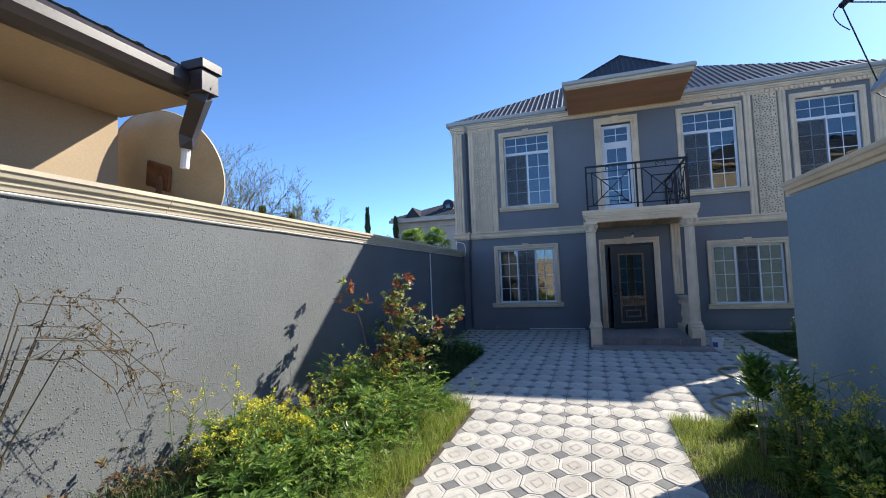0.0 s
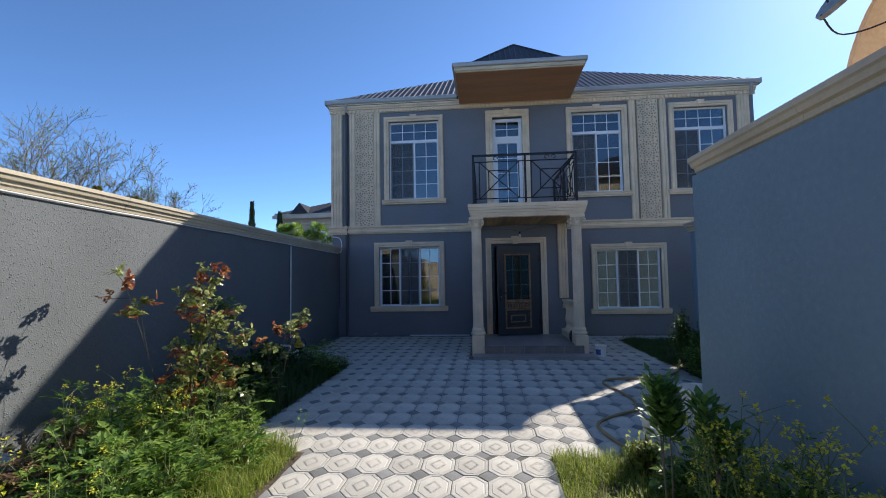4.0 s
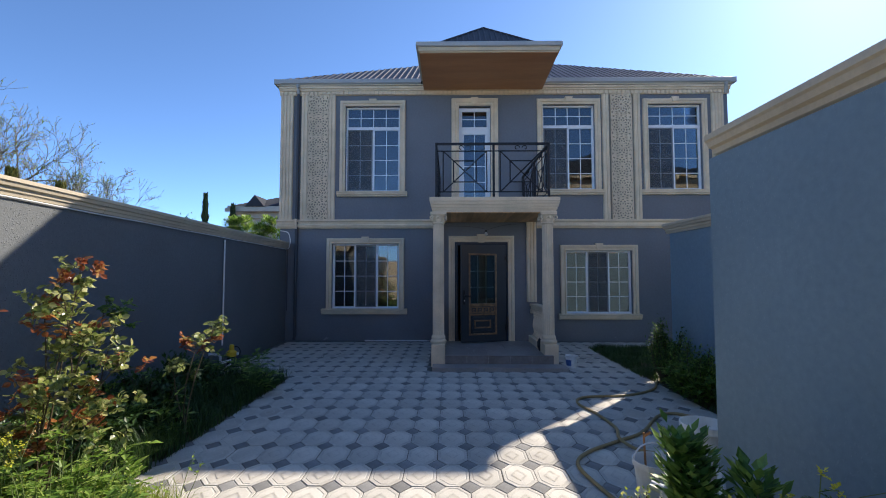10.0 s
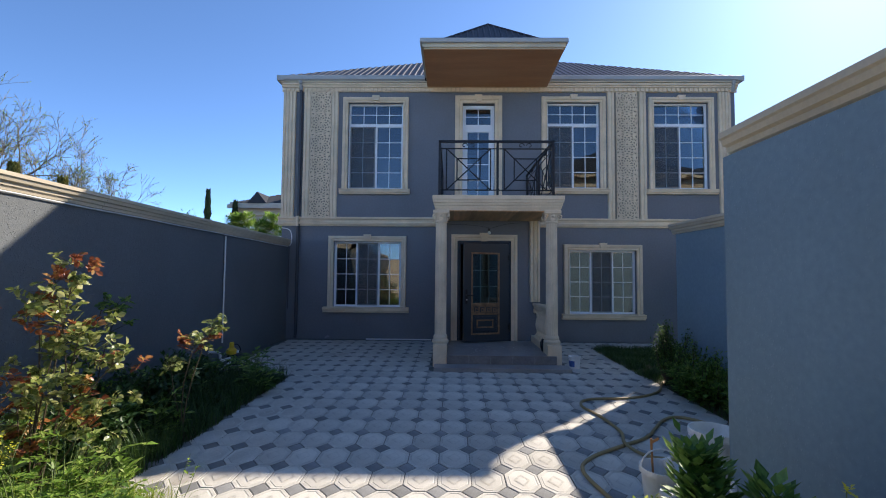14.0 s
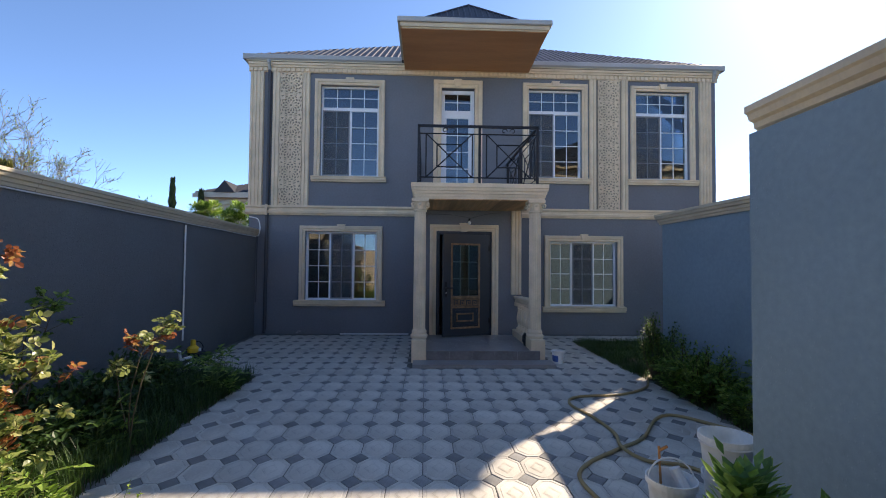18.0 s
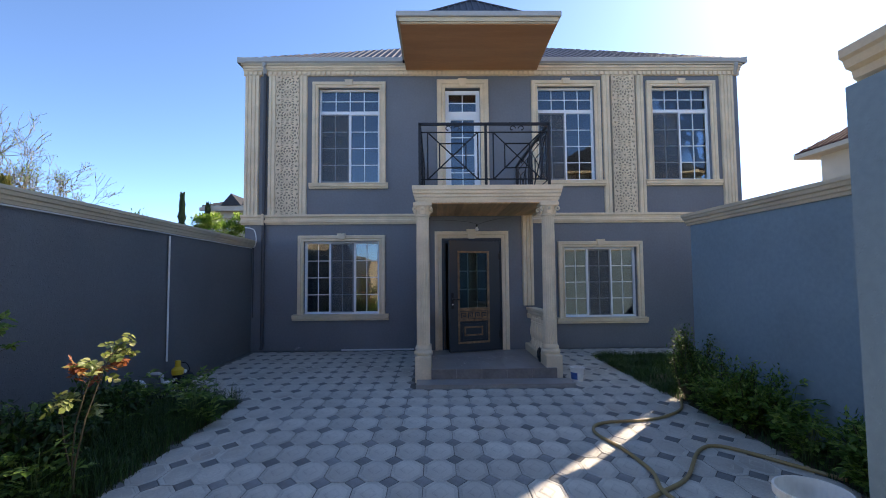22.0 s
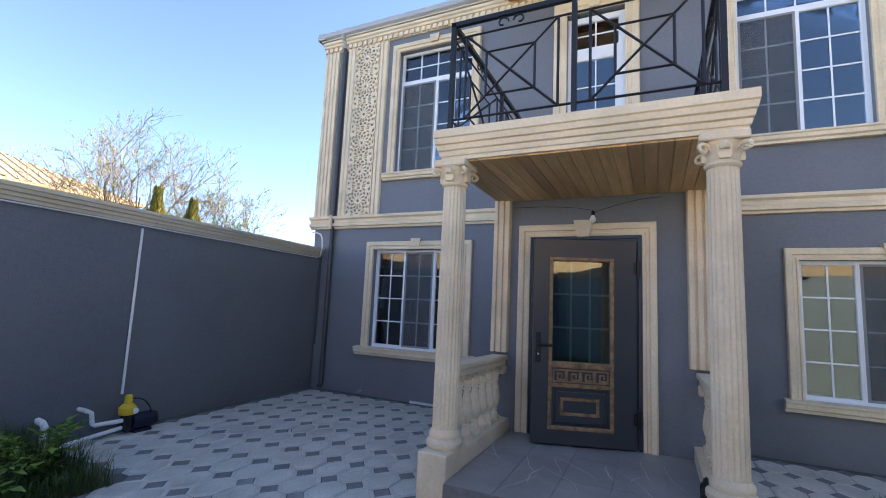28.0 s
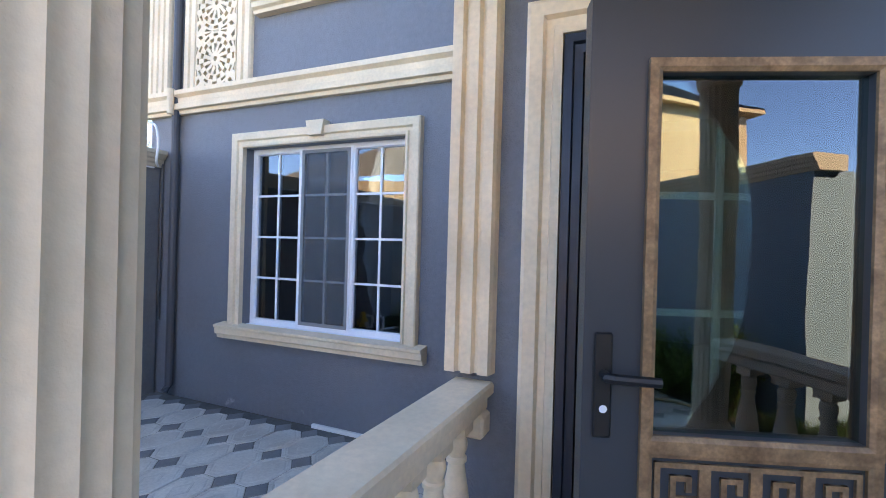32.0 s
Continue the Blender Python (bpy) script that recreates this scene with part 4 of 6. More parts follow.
part("wall_face", boxes((3.12, 7.2, -3.77, -3.55, 0, 2.275)), WALLHAZE, wr)
for i in range(7):
    a, b = -17.5 + i * 1.365, -17.5 + (i + 1) * 1.365 - 0.004
    part("coping_stone", prism(bmesh.new(), coping_outline(-1, 1.02, 2.485), "y", a, min(b, -8.07)), COPING, wr, "cream moulded coping")
for i in range(3):
    a, b = -8.3 + i * 1.605, -8.3 + (i + 1) * 1.605 - 0.004
    part("coping_stone", prism(bmesh.new(), coping_outline(-1, 2.90, 2.425), "y", a, b), COPING, wr, "cream moulded coping")
part("coping_stone", prism(bmesh.new(), [(y, z) for y, z in coping_outline(1, -8.16, 2.47)], "x", 1.06, 2.79), COPING, wr)
part("wall_north", boxes((7.0, 7.2, -3.88, 9.0, 0, 2.3)), WALLHAZE, kind="structure", label="plain grey wall closing the side passage", category="wall")
ws = thing("wall_south", "cream plastered street wall behind the yard", "wall", kind="structure")
part("wall_face", boxes((-4.9, 1.2, -17.74, -17.5, 0, 2.5)), CREAM, ws)

# ---- plants: materials ----
def leaf_material(name, lo, mid, hi, rough=0.5, through_light=0.3, at=0.55):
    """Leaves: colour runs between three greens from leaf to leaf; some light passes through."""
    m = bpy.data.materials.new(name)
    m.use_nodes = True
    n, l = links(m)
    b = n["Principled BSDF"]
    geo, ramp = n.new("ShaderNodeNewGeometry"), n.new("ShaderNodeValToRGB")
    ramp.color_ramp.elements[0].color, ramp.color_ramp.elements[1].color = (*lo, 1), (*hi, 1)
    e = ramp.color_ramp.elements.new(at)
    e.color = (*mid, 1)
    l.new(geo.outputs["Random Per Island"], ramp.inputs[0])
    tc, t = n.new("ShaderNodeTexCoord"), n.new("ShaderNodeTexNoise")
    t.inputs["Scale"].default_value = 45
    l.new(tc.outputs["Object"], t.inputs["Vector"])
    mx = n.new("ShaderNodeMix")
    mx.data_type, mx.blend_type = "RGBA", "OVERLAY"
    mx.inputs[0].default_value = 0.45
    l.new(ramp.outputs[0], mx.inputs[6])
    l.new(t.outputs["Fac"], mx.inputs[7])
    l.new(mx.outputs[2], b.inputs["Base Color"])
    b.inputs["Roughness"].default_value = rough
    b.inputs["Specular IOR Level"].default_value = 0.5
    tl, sm = n.new("ShaderNodeBsdfTranslucent"), n.new("ShaderNodeMixShader")
    l.new(mx.outputs[2], tl.inputs[0])
    sm.inputs[0].default_value = through_light
    l.new(b.outputs[0], sm.inputs[1])
    l.new(tl.outputs[0], sm.inputs[2])
    l.new(sm.outputs[0], n["Material Output"].inputs[0])
    return m


LEAF = leaf_material("weed_leaf", (0.045, 0.095, 0.018), (0.16, 0.29, 0.05), (0.38, 0.50, 0.12), 0.36, 0.52)
LIGHTLEAF = leaf_material("pale_leaf", (0.10, 0.19, 0.03), (0.25, 0.40, 0.06), (0.50, 0.58, 0.17), 0.4, 0.52)
ROSELEAF = leaf_material("rose_leaf", (0.09, 0.13, 0.035), (0.29, 0.34, 0.09), (0.60, 0.58, 0.26), 0.28, 0.45)
BRONZELEAF = leaf_material("bronze_rose_leaf", (0.18, 0.055, 0.03), (0.40, 0.13, 0.05), (0.52, 0.32, 0.10), 0.3, 0.45)
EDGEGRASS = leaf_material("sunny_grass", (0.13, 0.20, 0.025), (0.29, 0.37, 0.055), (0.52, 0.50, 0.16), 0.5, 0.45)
LAUREL = leaf_material("laurel_leaf", (0.07, 0.15, 0.03), (0.15, 0.29, 0.055), (0.30, 0.45, 0.11), 0.4, 0.42)
BOXLEAF = leaf_material("box_leaf", (0.03, 0.065, 0.012), (0.07, 0.14, 0.025), (0.20, 0.29, 0.05), 0.62, 0.25)
# Greens lowered so that the shade of the beds sits in the colour.
GRASS = leaf_material("bed_shade_grass", (0.018, 0.045, 0.010), (0.036, 0.088, 0.016), (0.08, 0.145, 0.03))
DRY = leaf_material("dry_stalk", (0.20, 0.12, 0.05), (0.34, 0.24, 0.12), (0.50, 0.40, 0.24), 0.8, 0.1)
BROWNLEAF = leaf_material("brown_leaf", (0.09, 0.05, 0.03), (0.19, 0.11, 0.05), (0.26, 0.24, 0.09), 0.5, 0.2)
PETAL = leaf_material("yellow_petal", (0.50, 0.50, 0.04), (0.72, 0.68, 0.05), (0.84, 0.80, 0.16), 0.6, 0.3)
STEM = material("green_stem", (0.14, 0.19, 0.06), 0.6, vary=0.2, bump=0.0)
BARK = material("grey_bark", (0.20, 0.165, 0.12), 0.9, vary=0.25, bump=0.3, bump_scale=40)
CANE = material("rose_cane", (0.09, 0.07, 0.04), 0.7, vary=0.2, bump=0.1)
CONIFER = leaf_material("conifer_spray", (0.022, 0.045, 0.018), (0.035, 0.065, 0.022), (0.06, 0.09, 0.03), 0.7, 0.1)
GOLDCON = leaf_material("golden_conifer", (0.09, 0.095, 0.02), (0.18, 0.175, 0.035), (0.31, 0.275, 0.06), 0.7, 0.2)


class Cloud:
    """Collects many small faces and turns them into one mesh."""

    def __init__(self):
        self.v, self.f = [], []

    def leaf(self, p, d, up, size, wide, fold=0.25):
        d = d.normalized()
        s = d.cross(up)
        if s.length < 1e-3:
            s = d.cross(Vector((1, 0.3, 0)))
        s.normalize()
        n = s.cross(d)
        k = len(self.v)
        self.v += [p, p + d * size * 0.45 + s * wide * 0.5 + n * fold * wide, p + d * size, p + d * size * 0.45 - s * wide * 0.5 + n * fold * wide, p + d * size * 0.5]
        self.f += [(k, k + 1, k + 4), (k + 1, k + 2, k + 4), (k + 2, k + 3, k + 4), (k + 3, k, k + 4)]

    def ovate(self, p, d, up, size, wide):
        """A rounded leaf, folded a little along its rib."""
        d = d.normalized()
        s = d.cross(up)
        if s.length < 1e-3:
            s = d.cross(Vector((1, 0.3, 0)))
        s = s.normalized() * wide * 0.5
        n = s.cross(d) * 0.28
        k = len(self.v)
        self.v += [p, p + d * size * 0.25 + s * 0.85 + n, p + d * size * 0.6 + s + n, p + d * size, p + d * size * 0.6 - s + n, p + d * size * 0.25 - s * 0.85 + n, p + d * size * 0.45]
        self.f += [(k + a, k + b, k + 6) for a, b in ((0, 1), (1, 2), (2, 3), (3, 4), (4, 5), (5, 0))]

    def blade(self, p, d, size, wide, bend):
        """A grass blade that leans over along d."""
        s = Vector((-d.y, d.x, 0)).normalized() * wide / 2
        mid = p + Vector((d.x * bend * 0.35, d.y * bend * 0.35, size * 0.6))
        tip = p + Vector((d.x * bend, d.y * bend, size * (1 - bend * 0.25 / max(size, 0.01))))
        k = len(self.v)
        self.v += [p - s, p + s, mid + s * 0.8, mid - s * 0.8, tip]
        self.f += [(k, k + 1, k + 2, k + 3), (k + 3, k + 2, k + 4)]

    def obj(self, name, mat, parent=None, label="", kind="", category=""):
        me = bpy.data.meshes.new(name)
        me.from_pydata([tuple(v) for v in self.v], [], self.f)
        me.materials.append(mat)
        ob = new(name, me)
        if parent is not None:
            ob.parent = parent
        return tagged(ob, label, category, "", kind)


def ball_dir(rng, flat=1.0):
    while True:
        v = Vector((rng.uniform(-1, 1), rng.uniform(-1, 1), rng.uniform(-1, 1)))
        if 0.1 < v.length < 1:
            v.z *= flat
            return v.normalized()


def bent_stem(bm, rng, p, top, r, bow=0.08, taper=0.4):
    a, b = Vector(p), Vector(top)
    side = Vector((rng.uniform(-1, 1), rng.uniform(-1, 1), 0)) * bow * (b - a).length
    pts = [a + (b - a) * t + side * math.sin(math.pi * t) for t in (0, 0.3, 0.6, 0.85, 1.0)]
    tube(bm, pts, r, 5, r * taper)
    return pts


UP = Vector((0, 0, 1))


def lobed(c, p, d, length, wide, rng, pairs=4, droop=0.25):
    """One feathery leaf: pairs of narrow lobes along a drooping midrib, with a broad end lobe."""
    d = d.normalized()
    side = d.cross(UP)
    if side.length < 1e-3:
        side = Vector((1, 0, 0))
    side.normalize()
    roll = rng.uniform(-0.5, 0.5)
    side = (side + UP * roll).normalized()
    for k in range(pairs):
        u = 0.18 + 0.62 * k / pairs
        q = p + d * length * u - UP * droop * length * u * u
        w = wide * (0.55 + 0.45 * math.sin(math.pi * (u + 0.1)))
        for s in (-1, 1):
            c.leaf(q, side * s + d * rng.uniform(0.3, 0.9) + UP * rng.uniform(-0.3, 0.3), UP, w * rng.uniform(0.75, 1.15), w * 0.42, 0.15)
    q = p + d * length * 0.62 - UP * droop * length * 0.4
    c.leaf(q, d - UP * droop, UP, length * 0.42, wide * 0.75, 0.2)
    c.leaf(p, d - UP * droop * 0.3, side, length * 0.75, length * 0.05, 0.0)


def mustard(seed, h, rich=1.0):
    """A flowering mustard weed: thin branching stems, narrow leaves, loose yellow heads."""
    rng = random.Random(seed)
    root = thing("mustard_plant", "slender green weed with small yellow flower heads", "weed", group="mustard weeds")
    stems, leaves, heads = bmesh.new(), Cloud(), Cloud()
    for k in range(rng.randint(2, 4)):
        a = rng.uniform(0, 6.3)
        top = Vector((math.cos(a) * 0.18 * h, math.sin(a) * 0.18 * h, h * rng.uniform(0.7, 1.0)))
        pts = bent_stem(stems, rng, (0, 0, -0.01), top, 0.0045)
        tips = [top]
        for j in range(rng.randint(3, 5)):
            q = pts[rng.randint(1, 3)]
            e = q + Vector((rng.uniform(-0.2, 0.2), rng.uniform(-0.2, 0.2), rng.uniform(0.12, 0.3))) * h
            bent_stem(stems, rng, q, e, 0.0025)
            tips.append(e)
        for i, t in enumerate(tips):
            if rich > 1 and i > 2:
                continue
            for j in range(int(rng.randint(5, 8) * (1.6 if rich == 1 else 3.6))):
                d = ball_dir(rng)
                d.z = abs(d.z) if rich > 1 else d.z
                heads.leaf(t + d * (0.014 if rich == 1 else 0.026) - UP * rng.random() ** 2 * 0.02, d, UP, rng.uniform(0.014, 0.022) * (1 if rich == 1 else 1.4), 0.018)
        for q in pts[:4]:
            for j in range(4):
                d = Vector((rng.uniform(-1, 1), rng.uniform(-1, 1), rng.uniform(-0.2, 0.8)))
                f = 1.2 - q.z / max(h, 0.1) * 0.8
                lobed(leaves, q + UP * rng.uniform(-0.04, 0.08), d, rng.uniform(0.07, 0.15) * f, rng.uniform(0.025, 0.04) * f, rng, 3)
    part("stem", stems, STEM, root, kind="stuff")
    leaves.obj("leaves", LEAF, root)
    heads.obj("blossom", PETAL, root, "small yellow flower heads", "stuff")
    return root


def leafy(seed, h, mat, n=30, name="leafy_weed", label="low green weed with deeply lobed leaves", size=0.19, group="leafy weeds", spread=0.2, wide=0.42):
    """A clump of feathery lobed leaves rising from the foot and along short stalks."""
    rng = random.Random(seed)
    root = thing(name, label, "weed", group=group)
    stems, leaves = bmesh.new(), Cloud()
    for k in range(n // 3):
        a = rng.uniform(0, 6.3)
        r = rng.uniform(0.03, spread)
        top = Vector((math.cos(a) * r, math.sin(a) * r, h * rng.uniform(0.35, 1.0)))
        pts = bent_stem(stems, rng, (math.cos(a) * 0.03, math.sin(a) * 0.03, -0.01), top, 0.004)
        for j in range(4):
            q = pts[rng.randint(1, 4)]
            b = a + rng.uniform(-1.6, 1.6)
            s = size * rng.uniform(0.6, 1.15)
            lobed(leaves, q, Vector((math.cos(b), math.sin(b), rng.uniform(-0.1, 1.1))), s, s * wide, rng, 3, rng.uniform(0.1, 0.6))
    part("stem", stems, STEM, root, kind="stuff")
    leaves.obj("leaves", mat, root)
    return root


def scatter(models, spots, rng, s0=0.8, s1=1.25):
    """Sets the models at the spots; the first of each stays in use, the rest are copies."""
    used = set()
    for i, (x, y, z) in enumerate(spots):
        k = i if i < len(models) else rng.randrange(len(models))
        s = rng.uniform(s0, s1)
        m = pose(x, y, z, 0, 0, rng.uniform(0, 360))
        if k not in used:
            used.add(k)
            ob = models[k]
            ob.matrix_basis = m @ Matrix.Diagonal((s, s, s, 1))
        else:
            ob = copy_thing(models[k], m)
            ob.scale = (s, s, s)


def spots_in(rng, n, x0, x1, y0, y1, z=0.0, gap=0.12):
    out = []
    for _ in range(n * 12):
        if len(out) >= n:
            break
        p = (rng.uniform(x0, x1), rng.uniform(y0, y1), z)
        if all((p[0] - q[0]) ** 2 + (p[1] - q[1]) ** 2 > gap * gap for q in out):
            out.append(p)
    return out


def clear_of(spots, x0, x1, y0, y1):
    """The spots that keep out of a rectangle."""
    return [p for p in spots if not (x0 < p[0] < x1 and y0 < p[1] < y1)]


rng = random.Random(11)
# tall sparse stems in the bed and dark ones under the near wall
mustards = [mustard(s, h) for s, h in ((1, 0.98), (2, 0.85), (3, 0.7), (4, 0.6), (5, 0.8))]
scatter(mustards, spots_in(rng, 7, -4.5, -3.6, -10.5, -9.75, gap=0.1) + spots_in(rng, 7, -3.7, -2.8, -10.6, -9.6) + spots_in(rng, 4, -4.4, -3.3, -8.6, -8.1)
        + spots_in(rng, 52, 0.42, 0.90, -12.2, -9.15, gap=0.07), rng, 0.7, 1.1)
# low rich clumps of flowers
rich = [mustard(s, h, 2.6) for s, h in ((6, 0.5), (7, 0.58), (8, 0.44))]
for ob in rich:
    tagged(ob, "low weed crowned with bright yellow flower clusters", "weed", "flowering clumps")
scatter(rich, spots_in(rng, 9, -4.3, -3.4, -9.95, -9.5, gap=0.12) + spots_in(rng, 3, -4.3, -3.1, -10.4, -9.7), rng, 0.8, 1.1)
leafies = [leafy(s, h, LEAF) for s, h in ((21, 0.36), (22, 0.30), (23, 0.46))]
scatter(leafies, clear_of(clear_of(spots_in(rng, 66, -4.45, -2.85, -11.4, -7.9, gap=0.15), -4.5, -3.55, -9.3, -8.15), -4.6, -3.8, -11.5, -10.15) + spots_in(rng, 30, 0.42, 0.88, -12.0, -8.5, gap=0.13)
        + spots_in(rng, 20, 2.42, 2.76, -7.6, -4.1, gap=0.14) + spots_in(rng, 26, -4.5, -3.3, -7.6, -4.2, gap=0.2) + spots_in(rng, 8, -4.5, -3.0, -12.8, -11.4, gap=0.3), rng, 0.7, 1.2)
pales = [leafy(s, h, LIGHTLEAF, 26, "pale_leafy_weed", "bright yellow-green weed with ferny leaves", z, "pale leafy weeds", 0.17, w) for s, h, z, w in ((31, 0.42, 0.19, 0.40), (32, 0.32, 0.17, 0.36), (33, 0.55, 0.18, 0.30))]
scatter(pales, spots_in(rng, 44, -3.55, -2.58, -10.6, -7.95, gap=0.15), rng, 0.5, 0.95)
for i, (x, y, s) in enumerate(((-3.02, -7.66, 1.05), (-2.92, -7.72, 0.85), (-3.12, -7.95, 1.1), (-3.30, -7.98, 1.0), (-3.22, -7.62, 0.9), (-3.05, -8.3, 1.0), (-3.75, -8.0, 1.15), (-4.3, -7.85, 1.3), (-4.1, -8.05, 1.1))):
    copy_thing(pales[i % 3], pose(x, y, 0, 0, 0, 47 * i)).scale = (s, s, s)
# upright thistles at the back of the bed, fresh foliage in front of them
thistles = [leafy(s, h, LEAF, 21, "thistle_weed", "upright thistle with long toothed leaves", 0.30, "thistles", 0.13, 0.24) for s, h in ((37, 0.62), (38, 0.52))]
scatter(thistles, [(-4.32, -8.08, 0), (-4.12, -7.72, 0), (-3.88, -7.66, 0), (-4.02, -8.3, 0), (-3.7, -7.9, 0)], rng, 0.85, 1.1)
for i, (x, y, s) in enumerate(((-3.95, -8.35, 1.1), (-3.7, -8.2, 1.0), (-3.5, -8.4, 1.1), (-3.75, -8.6, 1.0), (-3.4, -8.15, 0.9), (-3.25, -8.55, 1.0), (-3.55, -8.8, 1.1), (-3.2, -8.9, 0.9), (-3.85, -8.85, 0.9), (-3.35, -9.15, 1.0))):
    copy_thing(pales[(i + 1) % 3], pose(x, y, 0, 0, 0, 61 * i)).scale = (s, s, s)
# purplish low growth beside the wall
purples = [leafy(s, h, BROWNLEAF, 20, "withered_weed", "low brown-leaved weed at the wall foot", 0.14, "withered weeds", 0.22, 0.42) for s, h in ((35, 0.26), (36, 0.34))]
scatter(purples, spots_in(rng, 14, -4.5, -4.0, -9.3, -8.3, gap=0.12) + spots_in(rng, 5, -4.45, -4.0, -11.2, -10.3, gap=0.2) + spots_in(rng, 7, -4.0, -3.55, -9.3, -8.6, gap=0.15), rng, 0.8, 1.2)


def grass_patch(name, label, patches, seed, h0, h1, mat=None, wide=0.006):
    """Grass over rectangles (x0, x1, y0, y1, blades)."""
    rng = random.Random(seed)
    c = Cloud()
    for x0, x1, y0, y1, n in patches:
        for _ in range(n):
            p = Vector((rng.uniform(x0, x1), rng.uniform(y0, y1), -0.005))
            if noise.noise(p * 3.1 + Vector((7, 3, seed))) < rng.uniform(-0.75, 0.05):
                continue
            a = rng.uniform(0, 6.3)
            hgt = rng.uniform(h0, h1) * (0.9 + 0.8 * noise.noise(p * 1.7 + Vector((0, 0, seed))))
            c.blade(p, Vector((math.cos(a), math.sin(a), 0)), max(hgt, 0.03), rng.uniform(0.6, 1.4) * wide, rng.uniform(0.1, 1.1) * hgt)
    return c.obj(name, mat or GRASS, None, label, "stuff", "grass")


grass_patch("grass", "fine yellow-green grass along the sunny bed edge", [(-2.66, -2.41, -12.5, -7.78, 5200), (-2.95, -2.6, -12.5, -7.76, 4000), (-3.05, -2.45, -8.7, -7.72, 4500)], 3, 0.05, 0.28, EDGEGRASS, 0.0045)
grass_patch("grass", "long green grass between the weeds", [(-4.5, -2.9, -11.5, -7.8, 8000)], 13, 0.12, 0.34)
grass_patch("grass", "grass of the shaded bed, darkened in colour for the shade", [(-4.6, -3.14, -7.75, -3.92, 22000)], 4, 0.14, 0.42, None, 0.005)
grass_patch("grass", "short yellowing grass beside the path", [(-0.19, 0.75, -9.2, -7.78, 9000), (-0.17, 0.6, -12.5, -9.2, 5000)], 5, 0.03, 0.13, EDGEGRASS, 0.0045)
grass_patch("grass", "green grass in front of the house, darkened in colour for the shade", [(2.32, 4.9, -3.7, -1.0, 34000), (2.37, 2.78, -8.0, -3.7, 3000)], 6, 0.05, 0.17, None, 0.005)

# dry stalks lying in the bed
dry = Cloud()
for _ in range(220):
    p = Vector((rng.gauss(-3.92, 0.18), rng.gauss(-8.42, 0.17), rng.uniform(0.02, 0.30)))
    d = Vector((rng.uniform(-1, 1), rng.uniform(-0.6, 0.6), rng.uniform(-0.1, 0.75)))
    dry.leaf(p, d, UP, rng.uniform(0.12, 0.34), rng.uniform(0.010, 0.024))
for _ in range(120):
    p = Vector((rng.uniform(-4.4, -2.8), rng.uniform(-10.6, -8.2), rng.uniform(0.02, 0.2)))
    d = Vector((rng.uniform(-1, 1), rng.uniform(-1, 1), rng.uniform(-0.2, 0.9)))
    dry.leaf(p, d, UP, rng.uniform(0.1, 0.3), rng.uniform(0.006, 0.012))
dry.obj("dry_stalks", DRY, None, "heap of pale dry stalks among the weeds", "stuff", "stalks")
litter = Cloud()
for _ in range(900):
    p = Vector((rng.uniform(-4.55, -2.42), rng.uniform(-11.0, -7.8), rng.uniform(0.0, 0.02)))
    litter.leaf(p, Vector((rng.uniform(-1, 1), rng.uniform(-1, 1), rng.uniform(-0.1, 0.3))), UP, rng.uniform(0.03, 0.07), rng.uniform(0.015, 0.03))
litter.obj("leaf_litter", BROWNLEAF, None, "brown fallen leaves on the soil", "stuff", "leaf litter")
stone = bmesh.new()
bmesh.ops.create_icosphere(stone, subdivisions=3, radius=0.14)
for v in stone.verts:
    v.co = v.co * (1 + 0.25 * noise.noise(v.co * 9)) * (1 if v.co.z > 0 else 0.8)
part("stone", stone, material("grey_stone", (0.30, 0.31, 0.33), 0.9, vary=0.2, bump=0.3), None, "rounded grey stone at the wall foot", smooth=True, category="stone", at=pose(-4.42, -8.62, 0.13))


